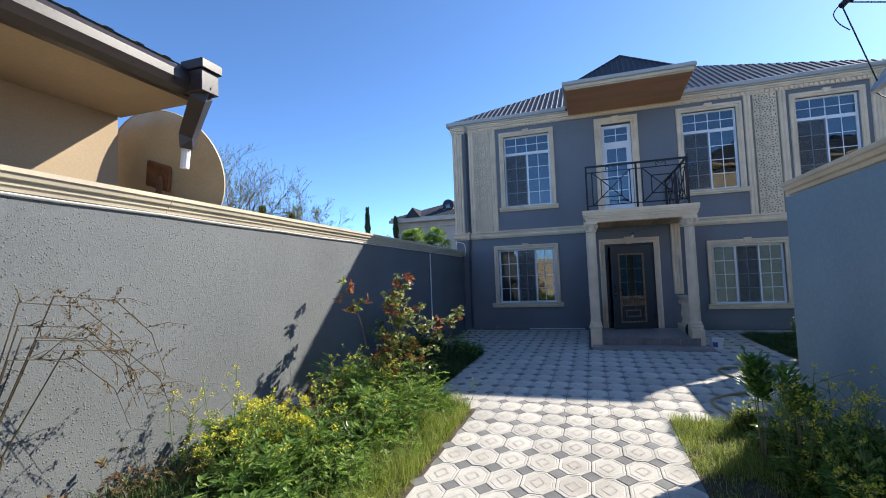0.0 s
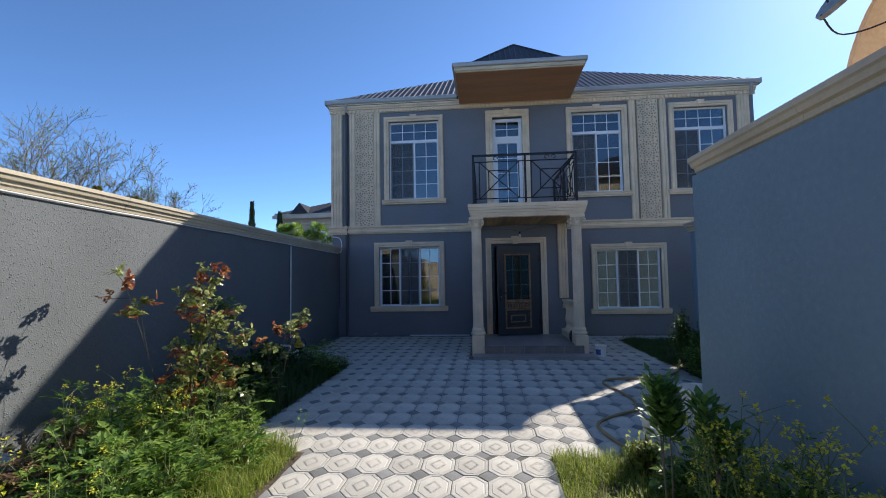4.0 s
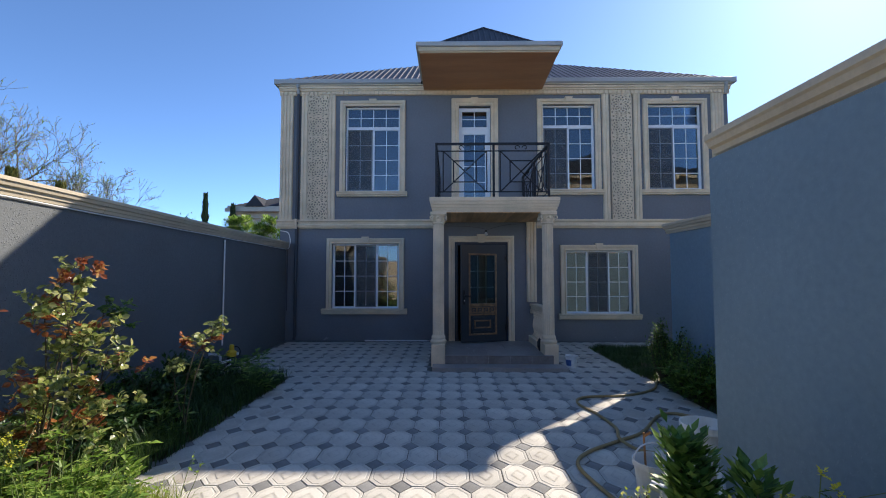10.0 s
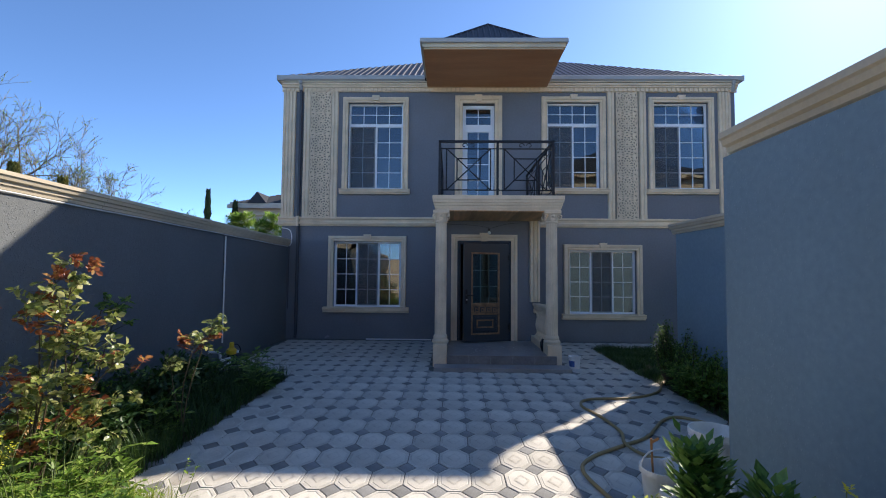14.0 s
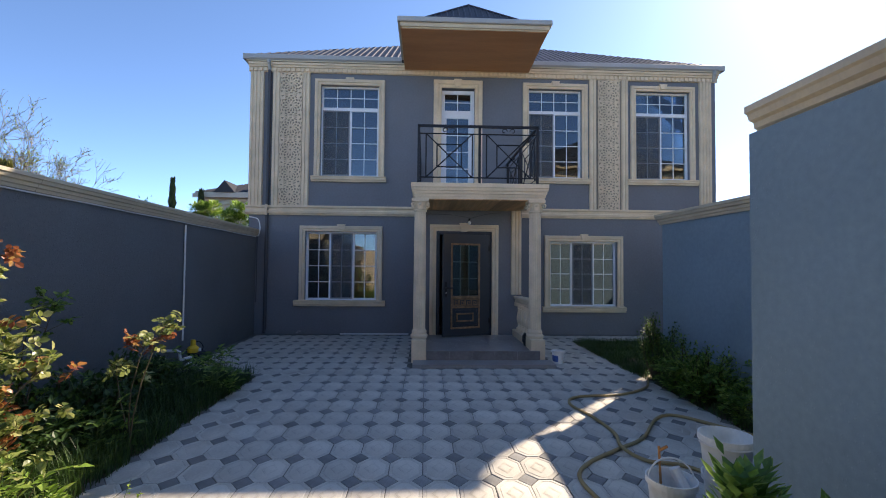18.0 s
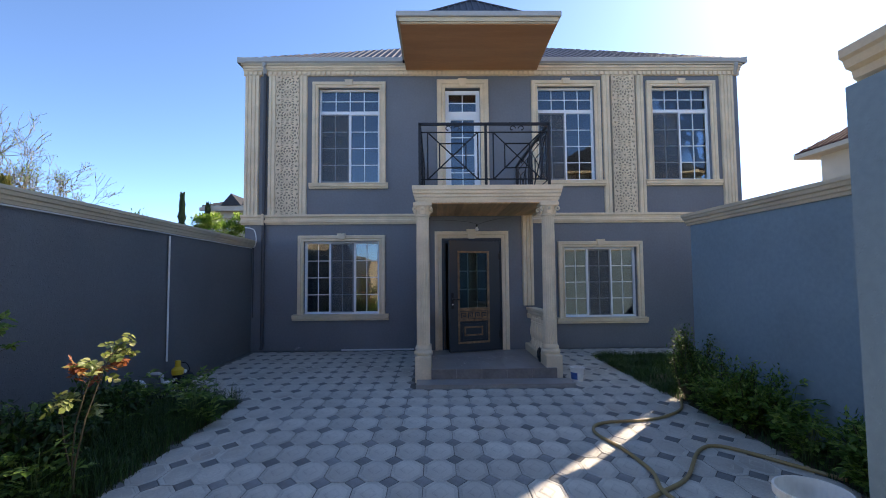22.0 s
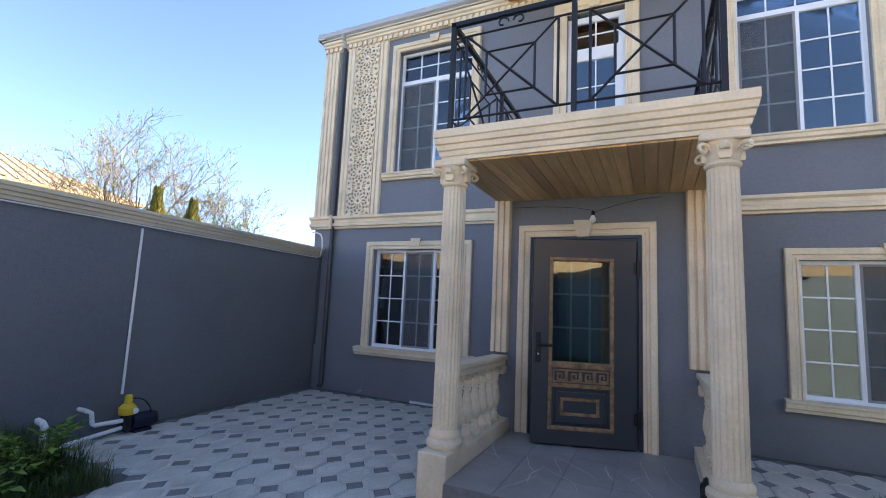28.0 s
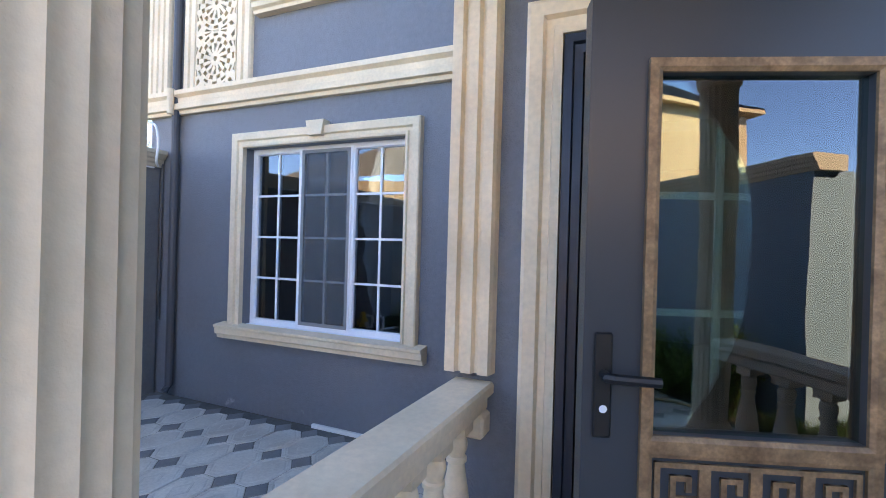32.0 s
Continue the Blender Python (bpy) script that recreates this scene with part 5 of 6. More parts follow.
def rose(name, label, base, canes, seed, clusters=9, bronze=0.4, low=0, dark=False, thick=0.008):
    """An open rose bush: long canes (x, y, height, share of bare cane), leaves in loose clusters, bronze at the tips."""
    rng = random.Random(seed)
    root = thing(name, label, "bush", *base)
    leaves, young = Cloud(), Cloud()

    def cluster(c, q, n, r):
        for _ in range(n):
            d = (ball_dir(rng, 0.5) + Vector((0, 0, -0.15))).normalized()
            p = q + ball_dir(rng) * r * rng.random()
            s = rng.uniform(0.75, 1.15)
            up = (UP + ball_dir(rng) * 0.95).normalized()
            side = d.cross(up).normalized()
            c.ovate(p + d * 0.04 * s, d, up, 0.054 * s, 0.041 * s)
            for u in (0.0, 0.026):
                for k in (-1, 1):
                    c.ovate(p + d * u * s, side * k + d * 0.4, up + ball_dir(rng) * 0.3, 0.043 * s, 0.033 * s)

    for dx, dy, top, bare in canes:
        stem = bmesh.new()
        pts = bent_stem(stem, rng, (rng.uniform(-0.06, 0.06), rng.uniform(-0.05, 0.05), -0.01), (dx, dy, top), thick, 0.07, 0.35)
        ends = [(pts[-1], 1.0)]
        for k in range(clusters):
            u = bare + (1 - bare) * rng.random()
            i = min(3, int(u * 4))
            q = pts[i] + (pts[i + 1] - pts[i]) * (u * 4 - i)
            e = q + Vector((rng.uniform(-0.15, 0.15), rng.uniform(-0.15, 0.15), rng.uniform(0.0, 0.12)))
            bent_stem(stem, rng, q, e, 0.003)
            ends.append((e, u))
        part("cane", stem, CANE, root)
        for e, u in ends:
            new_growth = rng.random() < bronze * (0.6 + 0.6 * u)
            cluster(young if new_growth else leaves, e, rng.randint(3, 6), 0.07)
    if low:
        stalks = bmesh.new()
        for _ in range(low):
            x, y = rng.gauss(0, 0.12), rng.gauss(0, 0.1)
            e = Vector((x * 1.6, y * 1.6, rng.uniform(0.25, 0.6)))
            bent_stem(stalks, rng, (x, y, -0.01), e, 0.004)
            if rng.random() < 0.4:
                cluster(leaves, e, 3, 0.05)
        part("undergrowth", stalks, CANE, root, kind="stuff")
    leaves.obj("leaves", LEAF if dark else ROSELEAF, root, "yellow-green rose leaves")
    if young.v:
        young.obj("young_leaves", BRONZELEAF, root, "red-bronze young leaves")
    return root


rose("rose_bush", "tall open rose bush with bronze young leaves", (-3.5, -7.75, 0),
     [(0.16, 0.1, 1.72, 0.55), (0.05, 0.05, 1.55, 0.5), (-0.06, 0.05, 1.38, 0.5), (0.22, 0.1, 1.25, 0.5), (0.48, 0.15, 1.02, 0.5), (0.42, 0.1, 0.72, 0.5), (0.08, -0.1, 0.85, 0.4), (-0.12, 0.0, 0.75, 0.45), (0.12, 0.0, 1.1, 0.5)], 41, 10, 0.24, 26)
rose("rose_bush", "slender rose shoot leaning away from the bush", (-3.62, -7.78, 0), [(-0.50, -0.05, 1.56, 0.80), (-0.38, 0.0, 1.32, 0.86)], 44, 4, 0.5, 0, False, 0.004)
rose("rose_bush", "low rose bush with sunlit tips in the shaded bed", (-3.25, -6.45, 0), [(0.30, -0.1, 1.08, 0.82), (0.10, 0.0, 0.93, 0.8), (-0.2, 0.1, 0.72, 0.7)], 42, 6, 0.08)
rose("rose_bush", "dark slender bush against the shaded wall", (-4.25, -6.3, 0), [(0.0, 0.1, 1.35, 0.3), (0.12, 0.15, 1.25, 0.3), (-0.1, -0.1, 0.9, 0.3)], 43, 8, 0.0, 0, True)
sp = thing("seedling", "thin weed stalk with pale buds beside the paving", "weed", -2.50, -7.82, 0)
st, bd = bmesh.new(), Cloud()
for e in ((0.10, 0.03, 0.42), (-0.09, 0.0, 0.22), (0.16, 0.02, 0.36)):
    bent_stem(st, rng, (0, 0, -0.01), e, 0.003)
    for _ in range(7):
        bd.leaf(Vector(e) * rng.uniform(0.7, 1.0), ball_dir(rng), UP, 0.028, 0.02)
part("stem", st, STEM, sp, kind="stuff")
bd.obj("bud", LIGHTLEAF, sp, "pale green buds", "stuff")

# bush with bare drooping twigs at the foot of the wall
tw = thing("bare_shrub", "leafless shrub with drooping brown twigs against the wall", "shrub", -4.25, -11.75, 0)
bl = Cloud()
rng = random.Random(51)
for k in range(7):
    b = bmesh.new()
    top = Vector((rng.uniform(-0.1, 0.25), rng.uniform(0.0, 0.35), rng.uniform(1.2, 1.8)))
    pts = [Vector((0, 0, -0.01)), top * 0.5 + Vector((-0.05, -0.05, 0.1)), top, top + Vector((0.08, 0.32, -0.05)), top + Vector((0.12, 0.55, -0.30)), top + Vector((0.1, 0.68, -0.62))]
    tube(b, pts, 0.007, 5, 0.002)
    for j in range(8):
        i = rng.randint(2, 4)
        q = pts[i] + (pts[i + 1] - pts[i]) * rng.random()
        e = q + Vector((rng.uniform(-0.12, 0.12), rng.uniform(-0.05, 0.3), rng.uniform(-0.16, 0.16)))
        tube(b, [q, (q + e) / 2 + Vector((0, 0, 0.03)), e], 0.003, 4, 0.0012)
        for _ in range(16):
            bl.leaf(q + (e - q) * rng.random(), ball_dir(rng), Vector((0, 0, 1)), rng.uniform(0.015, 0.035), rng.uniform(0.010, 0.018))
    part("branch", b, CANE, tw)
bl.obj("leaves", BROWNLEAF, tw, "shrivelled brown leaves")


def dense_bush(name, label, base, size, n, mat, seed, leaf_size=0.07, twigs=14):
    """A leafy bush: twigs from the foot to an uneven crown of leaves."""
    rng = random.Random(seed)
    root = thing(name, label, "bush", *base)
    st, c = bmesh.new(), Cloud()
    sx, sy, sz = size
    tips = []
    for k in range(twigs):
        a, r = rng.uniform(0, 6.3), math.sqrt(rng.random())
        tip = Vector((math.cos(a) * r * sx, math.sin(a) * r * sy, sz * rng.uniform(0.45, 1.0) * (1.0 - 0.35 * r)))
        bent_stem(st, rng, (tip.x * 0.25, tip.y * 0.25, -0.01), tip, 0.008)
        tips.append(tip)
    for k in range(n):
        t = rng.choice(tips)
        p = t * rng.uniform(0.45, 1.03) + ball_dir(rng) * rng.uniform(0.02, 0.12) * min(1, sx * 3)
        p.z = max(p.z, 0.03)
        d = (ball_dir(rng) + Vector((t.x, t.y, 0.5)) * 0.5)
        c.leaf(p, d, Vector((0, 0, 1)), leaf_size * rng.uniform(0.6, 1.2), leaf_size * rng.uniform(0.4, 0.6), 0.1)
    part("stem", st, CANE, root, kind="stuff")
    c.obj("leaves", mat, root)
    return root


def laurel(label, base, stems, n, seed):
    """A young laurel: bare stems below, each crowned with a tuft of broad upright leaves."""
    rng = random.Random(seed)
    root = thing("laurel_bush", label, "bush", *base)
    c = Cloud()
    for dx, dy, top in stems:
        st = bmesh.new()
        pts = bent_stem(st, rng, (dx * 0.3, dy * 0.3, -0.01), (dx, dy, top), 0.006, 0.05, 0.5)
        part("stem", st, BARK, root)
        for _ in range(n):
            u = rng.uniform(0.70, 1.0)
            q = pts[0] + (pts[-1] - pts[0]) * u
            a = rng.uniform(0, 6.3)
            d = Vector((math.cos(a), math.sin(a), rng.uniform(0.0, 1.1) + (u - 0.5)))
            w = 0.10 * math.sin(math.pi * min(1, (1.12 - u) * 1.5)) * rng.random()
            c.leaf(q + d * w, d, UP, rng.uniform(0.055, 0.085), rng.uniform(0.034, 0.046), 0.10)
    c.obj("leaves", LAUREL, root)
    return root


laurel("young laurel with tufts of broad green leaves", (0.40, -8.82, 0), [(-0.06, 0.0, 0.86), (0.02, 0.05, 0.80), (-0.02, -0.06, 0.72)], 190, 61)
laurel("small laurel with broad green leaves at the wall foot", (0.54, -9.06, 0), [(-0.03, 0.0, 0.80), (0.07, -0.06, 0.64), (0.06, 0.08, 0.60)], 130, 62)
dense_bush("box_bush", "dense dark green bush at the end of the garden wall", (2.56, -4.05, 0), (0.28, 0.34, 1.02), 7000, BOXLEAF, 63, 0.042, 46)
dense_bush("leafy_shrub", "dark leafy shrub growing along the garden wall", (2.58, -4.9, 0), (0.26, 0.7, 0.85), 3800, LEAF, 69, 0.05, 40)
dense_bush("tall_weeds", "rank dark green weeds under the near wall", (0.70, -9.75, 0), (0.24, 0.66, 0.70), 5200, LEAF, 71, 0.06, 60)
dense_bush("tall_weeds", "rank dark green weeds under the near wall", (0.68, -11.0, 0), (0.27, 0.7, 0.72), 5200, LEAF, 72, 0.06, 60)
dense_bush("bramble", "sprawling dark leafy growth along the wall", (2.62, -5.0, 0), (0.22, 0.8, 0.55), 1900, LEAF, 64, 0.06, 30)
dense_bush("bramble", "sprawling dark leafy growth along the wall", (2.62, -6.5, 0), (0.2, 0.8, 0.6), 1700, LEAF, 65, 0.06, 30)

dense_bush("weed_clump", "rank weeds filling the shaded bed, darkened in colour for the shade", (-3.85, -7.05, 0), (0.55, 0.5, 0.62), 3200, GRASS, 73, 0.075, 60)
dense_bush("weed_clump", "rank weeds filling the shaded bed, darkened in colour for the shade", (-3.95, -6.1, 0), (0.5, 0.55, 0.66), 3000, GRASS, 74, 0.075, 60)
dense_bush("weed_clump", "low weeds along the shaded wall, darkened in colour for the shade", (-4.15, -5.05, 0), (0.38, 0.75, 0.62), 3000, GRASS, 75, 0.075, 50)
dense_bush("young_shrub", "small yellow-green shrub at the corner of the path", (0.47, -8.12, 0), (0.13, 0.13, 0.36), 900, EDGEGRASS, 76, 0.04, 20)

# ---- yard clutter ----
PLASTIC = material("white_bucket", (0.80, 0.79, 0.76), 0.45, vary=0.06, bump=0.0, stain=(0.45, 0.42, 0.37), stain_amount=0.5, stain_scale=6)
HOSE = material("tan_hose", (0.36, 0.26, 0.12), 0.55, vary=0.12, bump=0.1)
YELLOW = material("yellow_plastic", (0.75, 0.45, 0.03), 0.4, vary=0.05, bump=0.0)
BLUE = material("navy_enamel", (0.010, 0.014, 0.035), 0.4, vary=0.1, bump=0.0)
LABEL_BLUE = material("blue_label", (0.05, 0.12, 0.35), 0.5, vary=0.2, coarse=8, bump=0.0)
DARKPIPE = material("dark_downpipe", (0.06, 0.062, 0.07), 0.5, vary=0.1, bump=0.05)


def smooth_line(pts, n=6):
    pts = [Vector(p) for p in pts]
    out = []
    for i in range(len(pts) - 1):
        p0, p1, p2, p3 = pts[max(i - 1, 0)], pts[i], pts[i + 1], pts[min(i + 2, len(pts) - 1)]
        for k in range(n):
            t = k / n
            out.append(0.5 * (2 * p1 + (p2 - p0) * t + (2 * p0 - 5 * p1 + 4 * p2 - p3) * t * t + (3 * p1 - p0 - 3 * p2 + p3) * t ** 3))
    return out + [pts[-1]]


def bucket(x, y, r, h, label, handle=True):
    b = thing("bucket", label, "bucket", x, y, 0, group="buckets")
    bm = bmesh.new()
    lathe(bm, [(r * 0.78, 0.0), (r * 0.94, h * 0.86), (r * 1.03, h * 0.87), (r * 1.03, h), (r * 0.97, h), (r * 0.93, h * 0.9), (r * 0.75, 0.02)], 0, 0, 28)
    part("shell", bm, PLASTIC, b, smooth=False)
    if handle:
        part("handle", tube(bmesh.new(), [(r * math.cos(t), 0.03 * math.sin(t), h * 0.93 + 0.13 * math.sin(t)) for t in (i * math.pi / 10 for i in range(11))], 0.006, 6), PLASTIC, b)
    return b


ORANGEWOOD = material("orange_wood", (0.45, 0.20, 0.07), 0.7, vary=0.15, bump=0.1)
b1 = bucket(0.80, -7.54, 0.15, 0.28, "white plastic bucket holding tools")
part("tool_handle", tube(bmesh.new(), [(-0.05, 0.02, 0.03), (-0.06, 0.04, 0.46)], 0.008, 8), ORANGEWOOD, b1, "worn orange wooden handle")
part("tool_head", tube(bmesh.new(), [(-0.06, 0.04, 0.43), (-0.045, 0.03, 0.445), (-0.02, 0.01, 0.47)], 0.009, 8), ORANGEWOOD, b1)
part("roller", tube(bmesh.new(), [(0.09, -0.03, 0.18), (0.03, 0.02, 0.33)], 0.035, 12), PIPE, b1)
bucket(1.20, -7.51, 0.158, 0.275, "white plastic bucket under another one", False)
b2 = bucket(1.16, -7.54, 0.158, 0.29, "empty stained white bucket stacked on another", False)
b2.location.z = 0.255
part("handle", tube(bmesh.new(), [(0.162 * math.cos(t), 0.162 * math.sin(t), 0.245) for t in (math.radians(170 + 10 * i) for i in range(19))], 0.006, 6), PLASTIC, b2, "white wire handle hanging down")
b3 = bucket(1.43, -2.98, 0.105, 0.21, "small white paint tub with a blue label", False)
band = bmesh.new()
ring = [[band.verts.new((r * math.cos(a), r * math.sin(a), z)) for a in (math.radians(-215 + 10 * i) for i in range(12))] for r, z in ((0.0885, 0.04), (0.0955, 0.14))]
for p, q, r, u in zip(ring[0], ring[0][1:], ring[1][1:], ring[1]):
    band.faces.new((p, q, r, u))
part("label", band, LABEL_BLUE, b3, "blue printed label")
cl = bmesh.new()
bmesh.ops.create_icosphere(cl, subdivisions=3, radius=1.0)
for v in cl.verts:
    f = 1 + 0.35 * noise.noise(v.co * 2.3)
    v.co = Vector((v.co.x * 0.045 * f, v.co.y * 0.09 * f, (v.co.z * f + 1) * 0.11))
part("cloth", cl, BLACKPL, None, "dark crumpled cloth beside the porch pedestal", smooth=True, category="cloth", at=pose(0.985, -2.52, 0.205))
part("pipe_end", tube(bmesh.new(), [(0.63, -8.10, -0.01), (0.63, -8.09, 0.27), (0.61, -8.06, 0.315), (0.56, -8.02, 0.325)], 0.03, 12), PIPE, None, "white plastic pipe elbow rising from the bed", kind="", category="pipe")
part("pipe_offcut", tube(bmesh.new(), [(0.80, -8.46, 0.012), (0.90, -8.16, 0.47)], 0.02, 10), PIPE, None, "white plastic pipe offcut leaning on the wall corner", category="pipe")
hose = thing("garden_hose", "long tan garden hose looping over the paving", "hose")


HA = [(0.62, -8.0), (0.46, -7.44), (0.40, -7.0), (0.563, -6.73), (0.94, -6.45), (1.27, -6.21), (1.66, -5.70), (1.93, -5.60), (2.23, -5.98), (2.45, -6.3)]
HB = [(1.55, -7.15), (1.33, -6.80), (1.06, -6.69), (0.946, -6.48), (1.05, -6.09), (1.01, -5.63), (0.91, -5.19), (1.09, -4.91), (1.69, -4.81), (2.14, -4.51), (2.36, -4.14), (2.5, -3.9)]
part("hose_length", tube(bmesh.new(), smooth_line([(x, y, 0.018) for x, y in HA]), 0.016, 8), HOSE, hose)
part("hose_length", tube(bmesh.new(), smooth_line([(x, y, 0.018 + (0.03 if i == 3 else 0)) for i, (x, y) in enumerate(HB)]), 0.016, 8), HOSE, hose)

pump = thing("water_pump", "navy water pump with a yellow controller by the wall", "pump", -4.42, -3.05, 0)
part("motor", tube(bmesh.new(), [(0.0, -0.02, 0.11), (0.0, 0.20, 0.11)], 0.085, 16), BLUE, pump, "navy motor body")
part("fan_cover", tube(bmesh.new(), [(0.0, 0.20, 0.11), (0.0, 0.24, 0.11)], 0.075, 16), BLACKPL, pump)
part("foot", boxes((-0.07, 0.07, 0.0, 0.18, 0.0, 0.03)), BLUE, pump)
part("pump_head", boxes((-0.06, 0.06, -0.10, -0.02, 0.03, 0.20), bevel=0.015), BLACKPL, pump)
part("controller", lathe(bmesh.new(), [(0.075, 0.20), (0.085, 0.23), (0.085, 0.27), (0.055, 0.30), (0.04, 0.31), (0.038, 0.38), (0.03, 0.40)], 0, -0.06, 18), YELLOW, pump, "yellow pump controller")
part("gauge", tube(bmesh.new(), [(0.06, -0.03, 0.24), (0.10, -0.03, 0.24)], 0.028, 12), PIPE, pump)
part("cable", tube(bmesh.new(), smooth_line([(0.0, -0.02, 0.36), (0.05, 0.06, 0.34), (0.06, 0.14, 0.25), (0.02, 0.18, 0.18)]), 0.008, 6), BLACKPL, pump)
wp = thing("water_pipe", "white plastic water pipes on the garden wall", "pipe")
part("riser", tube(bmesh.new(), [(-4.60, -3.08, 0.38), (-4.60, -3.08, 2.21)], 0.014, 8), PIPE, wp)
part("inlet", tube(bmesh.new(), [(-4.42, -3.14, 0.14), (-4.45, -3.40, 0.14), (-4.45, -3.42, 0.16), (-4.45, -3.44, 0.27), (-4.47, -3.47, 0.29), (-4.62, -3.47, 0.29)], 0.022, 10), PIPE, wp)
part("suction", tube(bmesh.new(), [(-4.42, -3.14, 0.07), (-4.25, -3.9, 0.05), (-4.15, -4.4, 0.03)], 0.020, 10), PIPE, wp)
part("standpipe", tube(bmesh.new(), [(-4.45, -3.82, -0.01), (-4.45, -3.82, 0.22), (-4.47, -3.83, 0.25), (-4.56, -3.83, 0.26)], 0.03, 12), PIPE, wp)

dp = thing("downpipe", "slim dark rainwater pipe on the house corner", "pipe")
part("pipe", tube(bmesh.new(), [(-4.385, -0.05, 6.10), (-4.385, -0.05, 0.12), (-4.385, -0.10, 0.06)], 0.038, 12), DARKPIPE, dp)
part("outlet", tube(bmesh.new(), [(-4.385, -0.13, 6.255), (-4.385, -0.125, 6.19), (-4.385, -0.09, 6.13), (-4.385, -0.05, 6.05)], 0.04, 12), GUTTER, dp)
part("sleeve", tube(bmesh.new(), [(-4.385, -0.11, 2.70), (-4.385, -0.11, 2.94)], 0.03, 12), CREAM, dp)
cd = thing("conduit", "thin grey cable conduit in the wall corner", "conduit")
part("pipe", tube(bmesh.new(), [(-4.60, -0.02, 2.36), (-4.60, -0.025, 0.72)], 0.011, 8), DARKPIPE, cd)
part("cable_loop", tube(bmesh.new(), smooth_line([(-4.75, -0.12, 2.65), (-4.56, -0.13, 2.60), (-4.50, -0.14, 2.42), (-4.52, -0.14, 2.26), (-4.58, -0.08, 2.22)]), 0.012, 8), PIPE, cd)
dr = thing("downpipe", "pale rainwater outlet under the eaves corner", "pipe")
part("outlet", tube(bmesh.new(), [(6.03, -0.13, 6.255), (6.03, -0.125, 6.18), (6.04, -0.09, 6.10), (6.05, -0.045, 6.02)], 0.04, 12), GUTTER, dr)
lp = thing("porch_lamp", "bare bulb in a small holder above the door", "lamp", 0.10, -1.33, 2.50)
part("holder", tube(bmesh.new(), [(0, -0.005, 0.04), (0, -0.06, 0.03), (0, -0.075, 0.0)], 0.018, 10), BLACKPL, lp)
part("bulb", lathe(bmesh.new(), [(0.014, -0.005), (0.02, -0.02), (0.032, -0.045), (0.032, -0.06), (0.02, -0.078), (0.004, -0.085)], 0, -0.075, 16), PIPE, lp, "white light bulb", smooth=True)
part("lamp_cable", tube(bmesh.new(), smooth_line([(0.10, -1.335, 2.56), (-0.1, -1.332, 2.60), (-0.4, -1.332, 2.625), (-0.74, -1.332, 2.63)]), 0.003, 5), BLACKPL, None, "thin black lamp cable stapled to the wall", category="cable")
wire = part("lamp_cable", tube(bmesh.new(), smooth_line([(0.10, -1.335, 2.54), (0.3, -1.332, 2.60), (0.55, -1.332, 2.655), (0.75, -1.332, 2.67)]), 0.003, 5), BLACKPL, None, "thin black lamp cable stapled to the wall", category="cable")
part("edge_strip", boxes((-2.7, -1.15, -0.03, -0.004, 0.0, 0.03)), PIPE, None, "pale pipe lying along the foot of the house", category="pipe")

# ---- neighbours ----
TAN = material("tan_plaster", (0.42, 0.32, 0.21), 0.85, vary=0.10, coarse=0.7, bump=0.25, stain=(0.34, 0.26, 0.17), stain_amount=0.4)
DISH = material("dish_paint", (0.50, 0.40, 0.26), 0.5, vary=0.10, coarse=1.5, bump=0.03, stain=(0.36, 0.24, 0.12), stain_amount=0.4, stain_scale=2.5)
BROWNMETAL = material("brown_gutter", (0.045, 0.034, 0.031), 0.35, metal=0.0, vary=0.1, bump=0.0)
SHINGLE = material("grey_shingle", (0.16, 0.15, 0.13), 0.85, vary=0.25, coarse=6, fine=40, bump=0.3)
RUST = material("rusty_steel", (0.22, 0.10, 0.05), 0.8, metal=0.3, vary=0.3, coarse=6, bump=0.3)
REDTILE = material("red_brown_tile", (0.13, 0.06, 0.05), 0.85, vary=0.15, bump=0.2, spec=0.1)
TANTILE = material("tan_roof_tile", (0.36, 0.285, 0.20), 0.8, vary=0.15, coarse=2, bump=0.3)
OCHRE = material("ochre_plaster", (0.56, 0.42, 0.25), 0.85, vary=0.1, coarse=0.8, bump=0.2)
PALEWALL = material("pale_stone", (0.55, 0.49, 0.40), 0.85, vary=0.1, bump=0.1)
GREYROOF = material("far_grey_roof", (0.055, 0.058, 0.065), 0.9, vary=0.15, bump=0.1, spec=0.08)
DULLGREY = material("weathered_grey", (0.42, 0.39, 0.36), 0.85, vary=0.2, coarse=8, bump=0.2, stain=(0.22, 0.20, 0.18), stain_amount=0.6, stain_scale=9)

nb = thing("neighbour_house", "low tan plastered house with a wide eave and brown gutter", "house")
part("wall", boxes((-12.5, -5.95, -17.5, -9.69, 0, 3.70)), TAN, nb, "tan plastered wall, half in shade")
part("soffit", boxes((-5.95, -4.74, -17.9, -9.66, 3.64, 3.70)), TAN, nb, "plain plastered soffit")
part("fascia", prism(bmesh.new(), [(-4.80, 3.61), (-4.72, 3.61), (-4.65, 3.645), (-4.61, 3.71), (-4.61, 3.79), (-4.65, 3.85), (-4.70, 3.88), (-4.80, 3.88)], "y", -17.9, -9.80), BROWNMETAL, nb, "dark brown metal gutter")
roof_plane((-4.66, -9.66, 3.88), (-4.66, -17.9, 3.88), [(-9.0, -12.9, 5.9), (-9.0, -14.9, 5.9)], 30, SHINGLE, nb, rib_h=0.012)
roof_plane((-12.9, -9.66, 3.88), (-4.66, -9.66, 3.88), [(-9.0, -12.9, 5.9)], 30, SHINGLE, nb, rib_h=0.012)
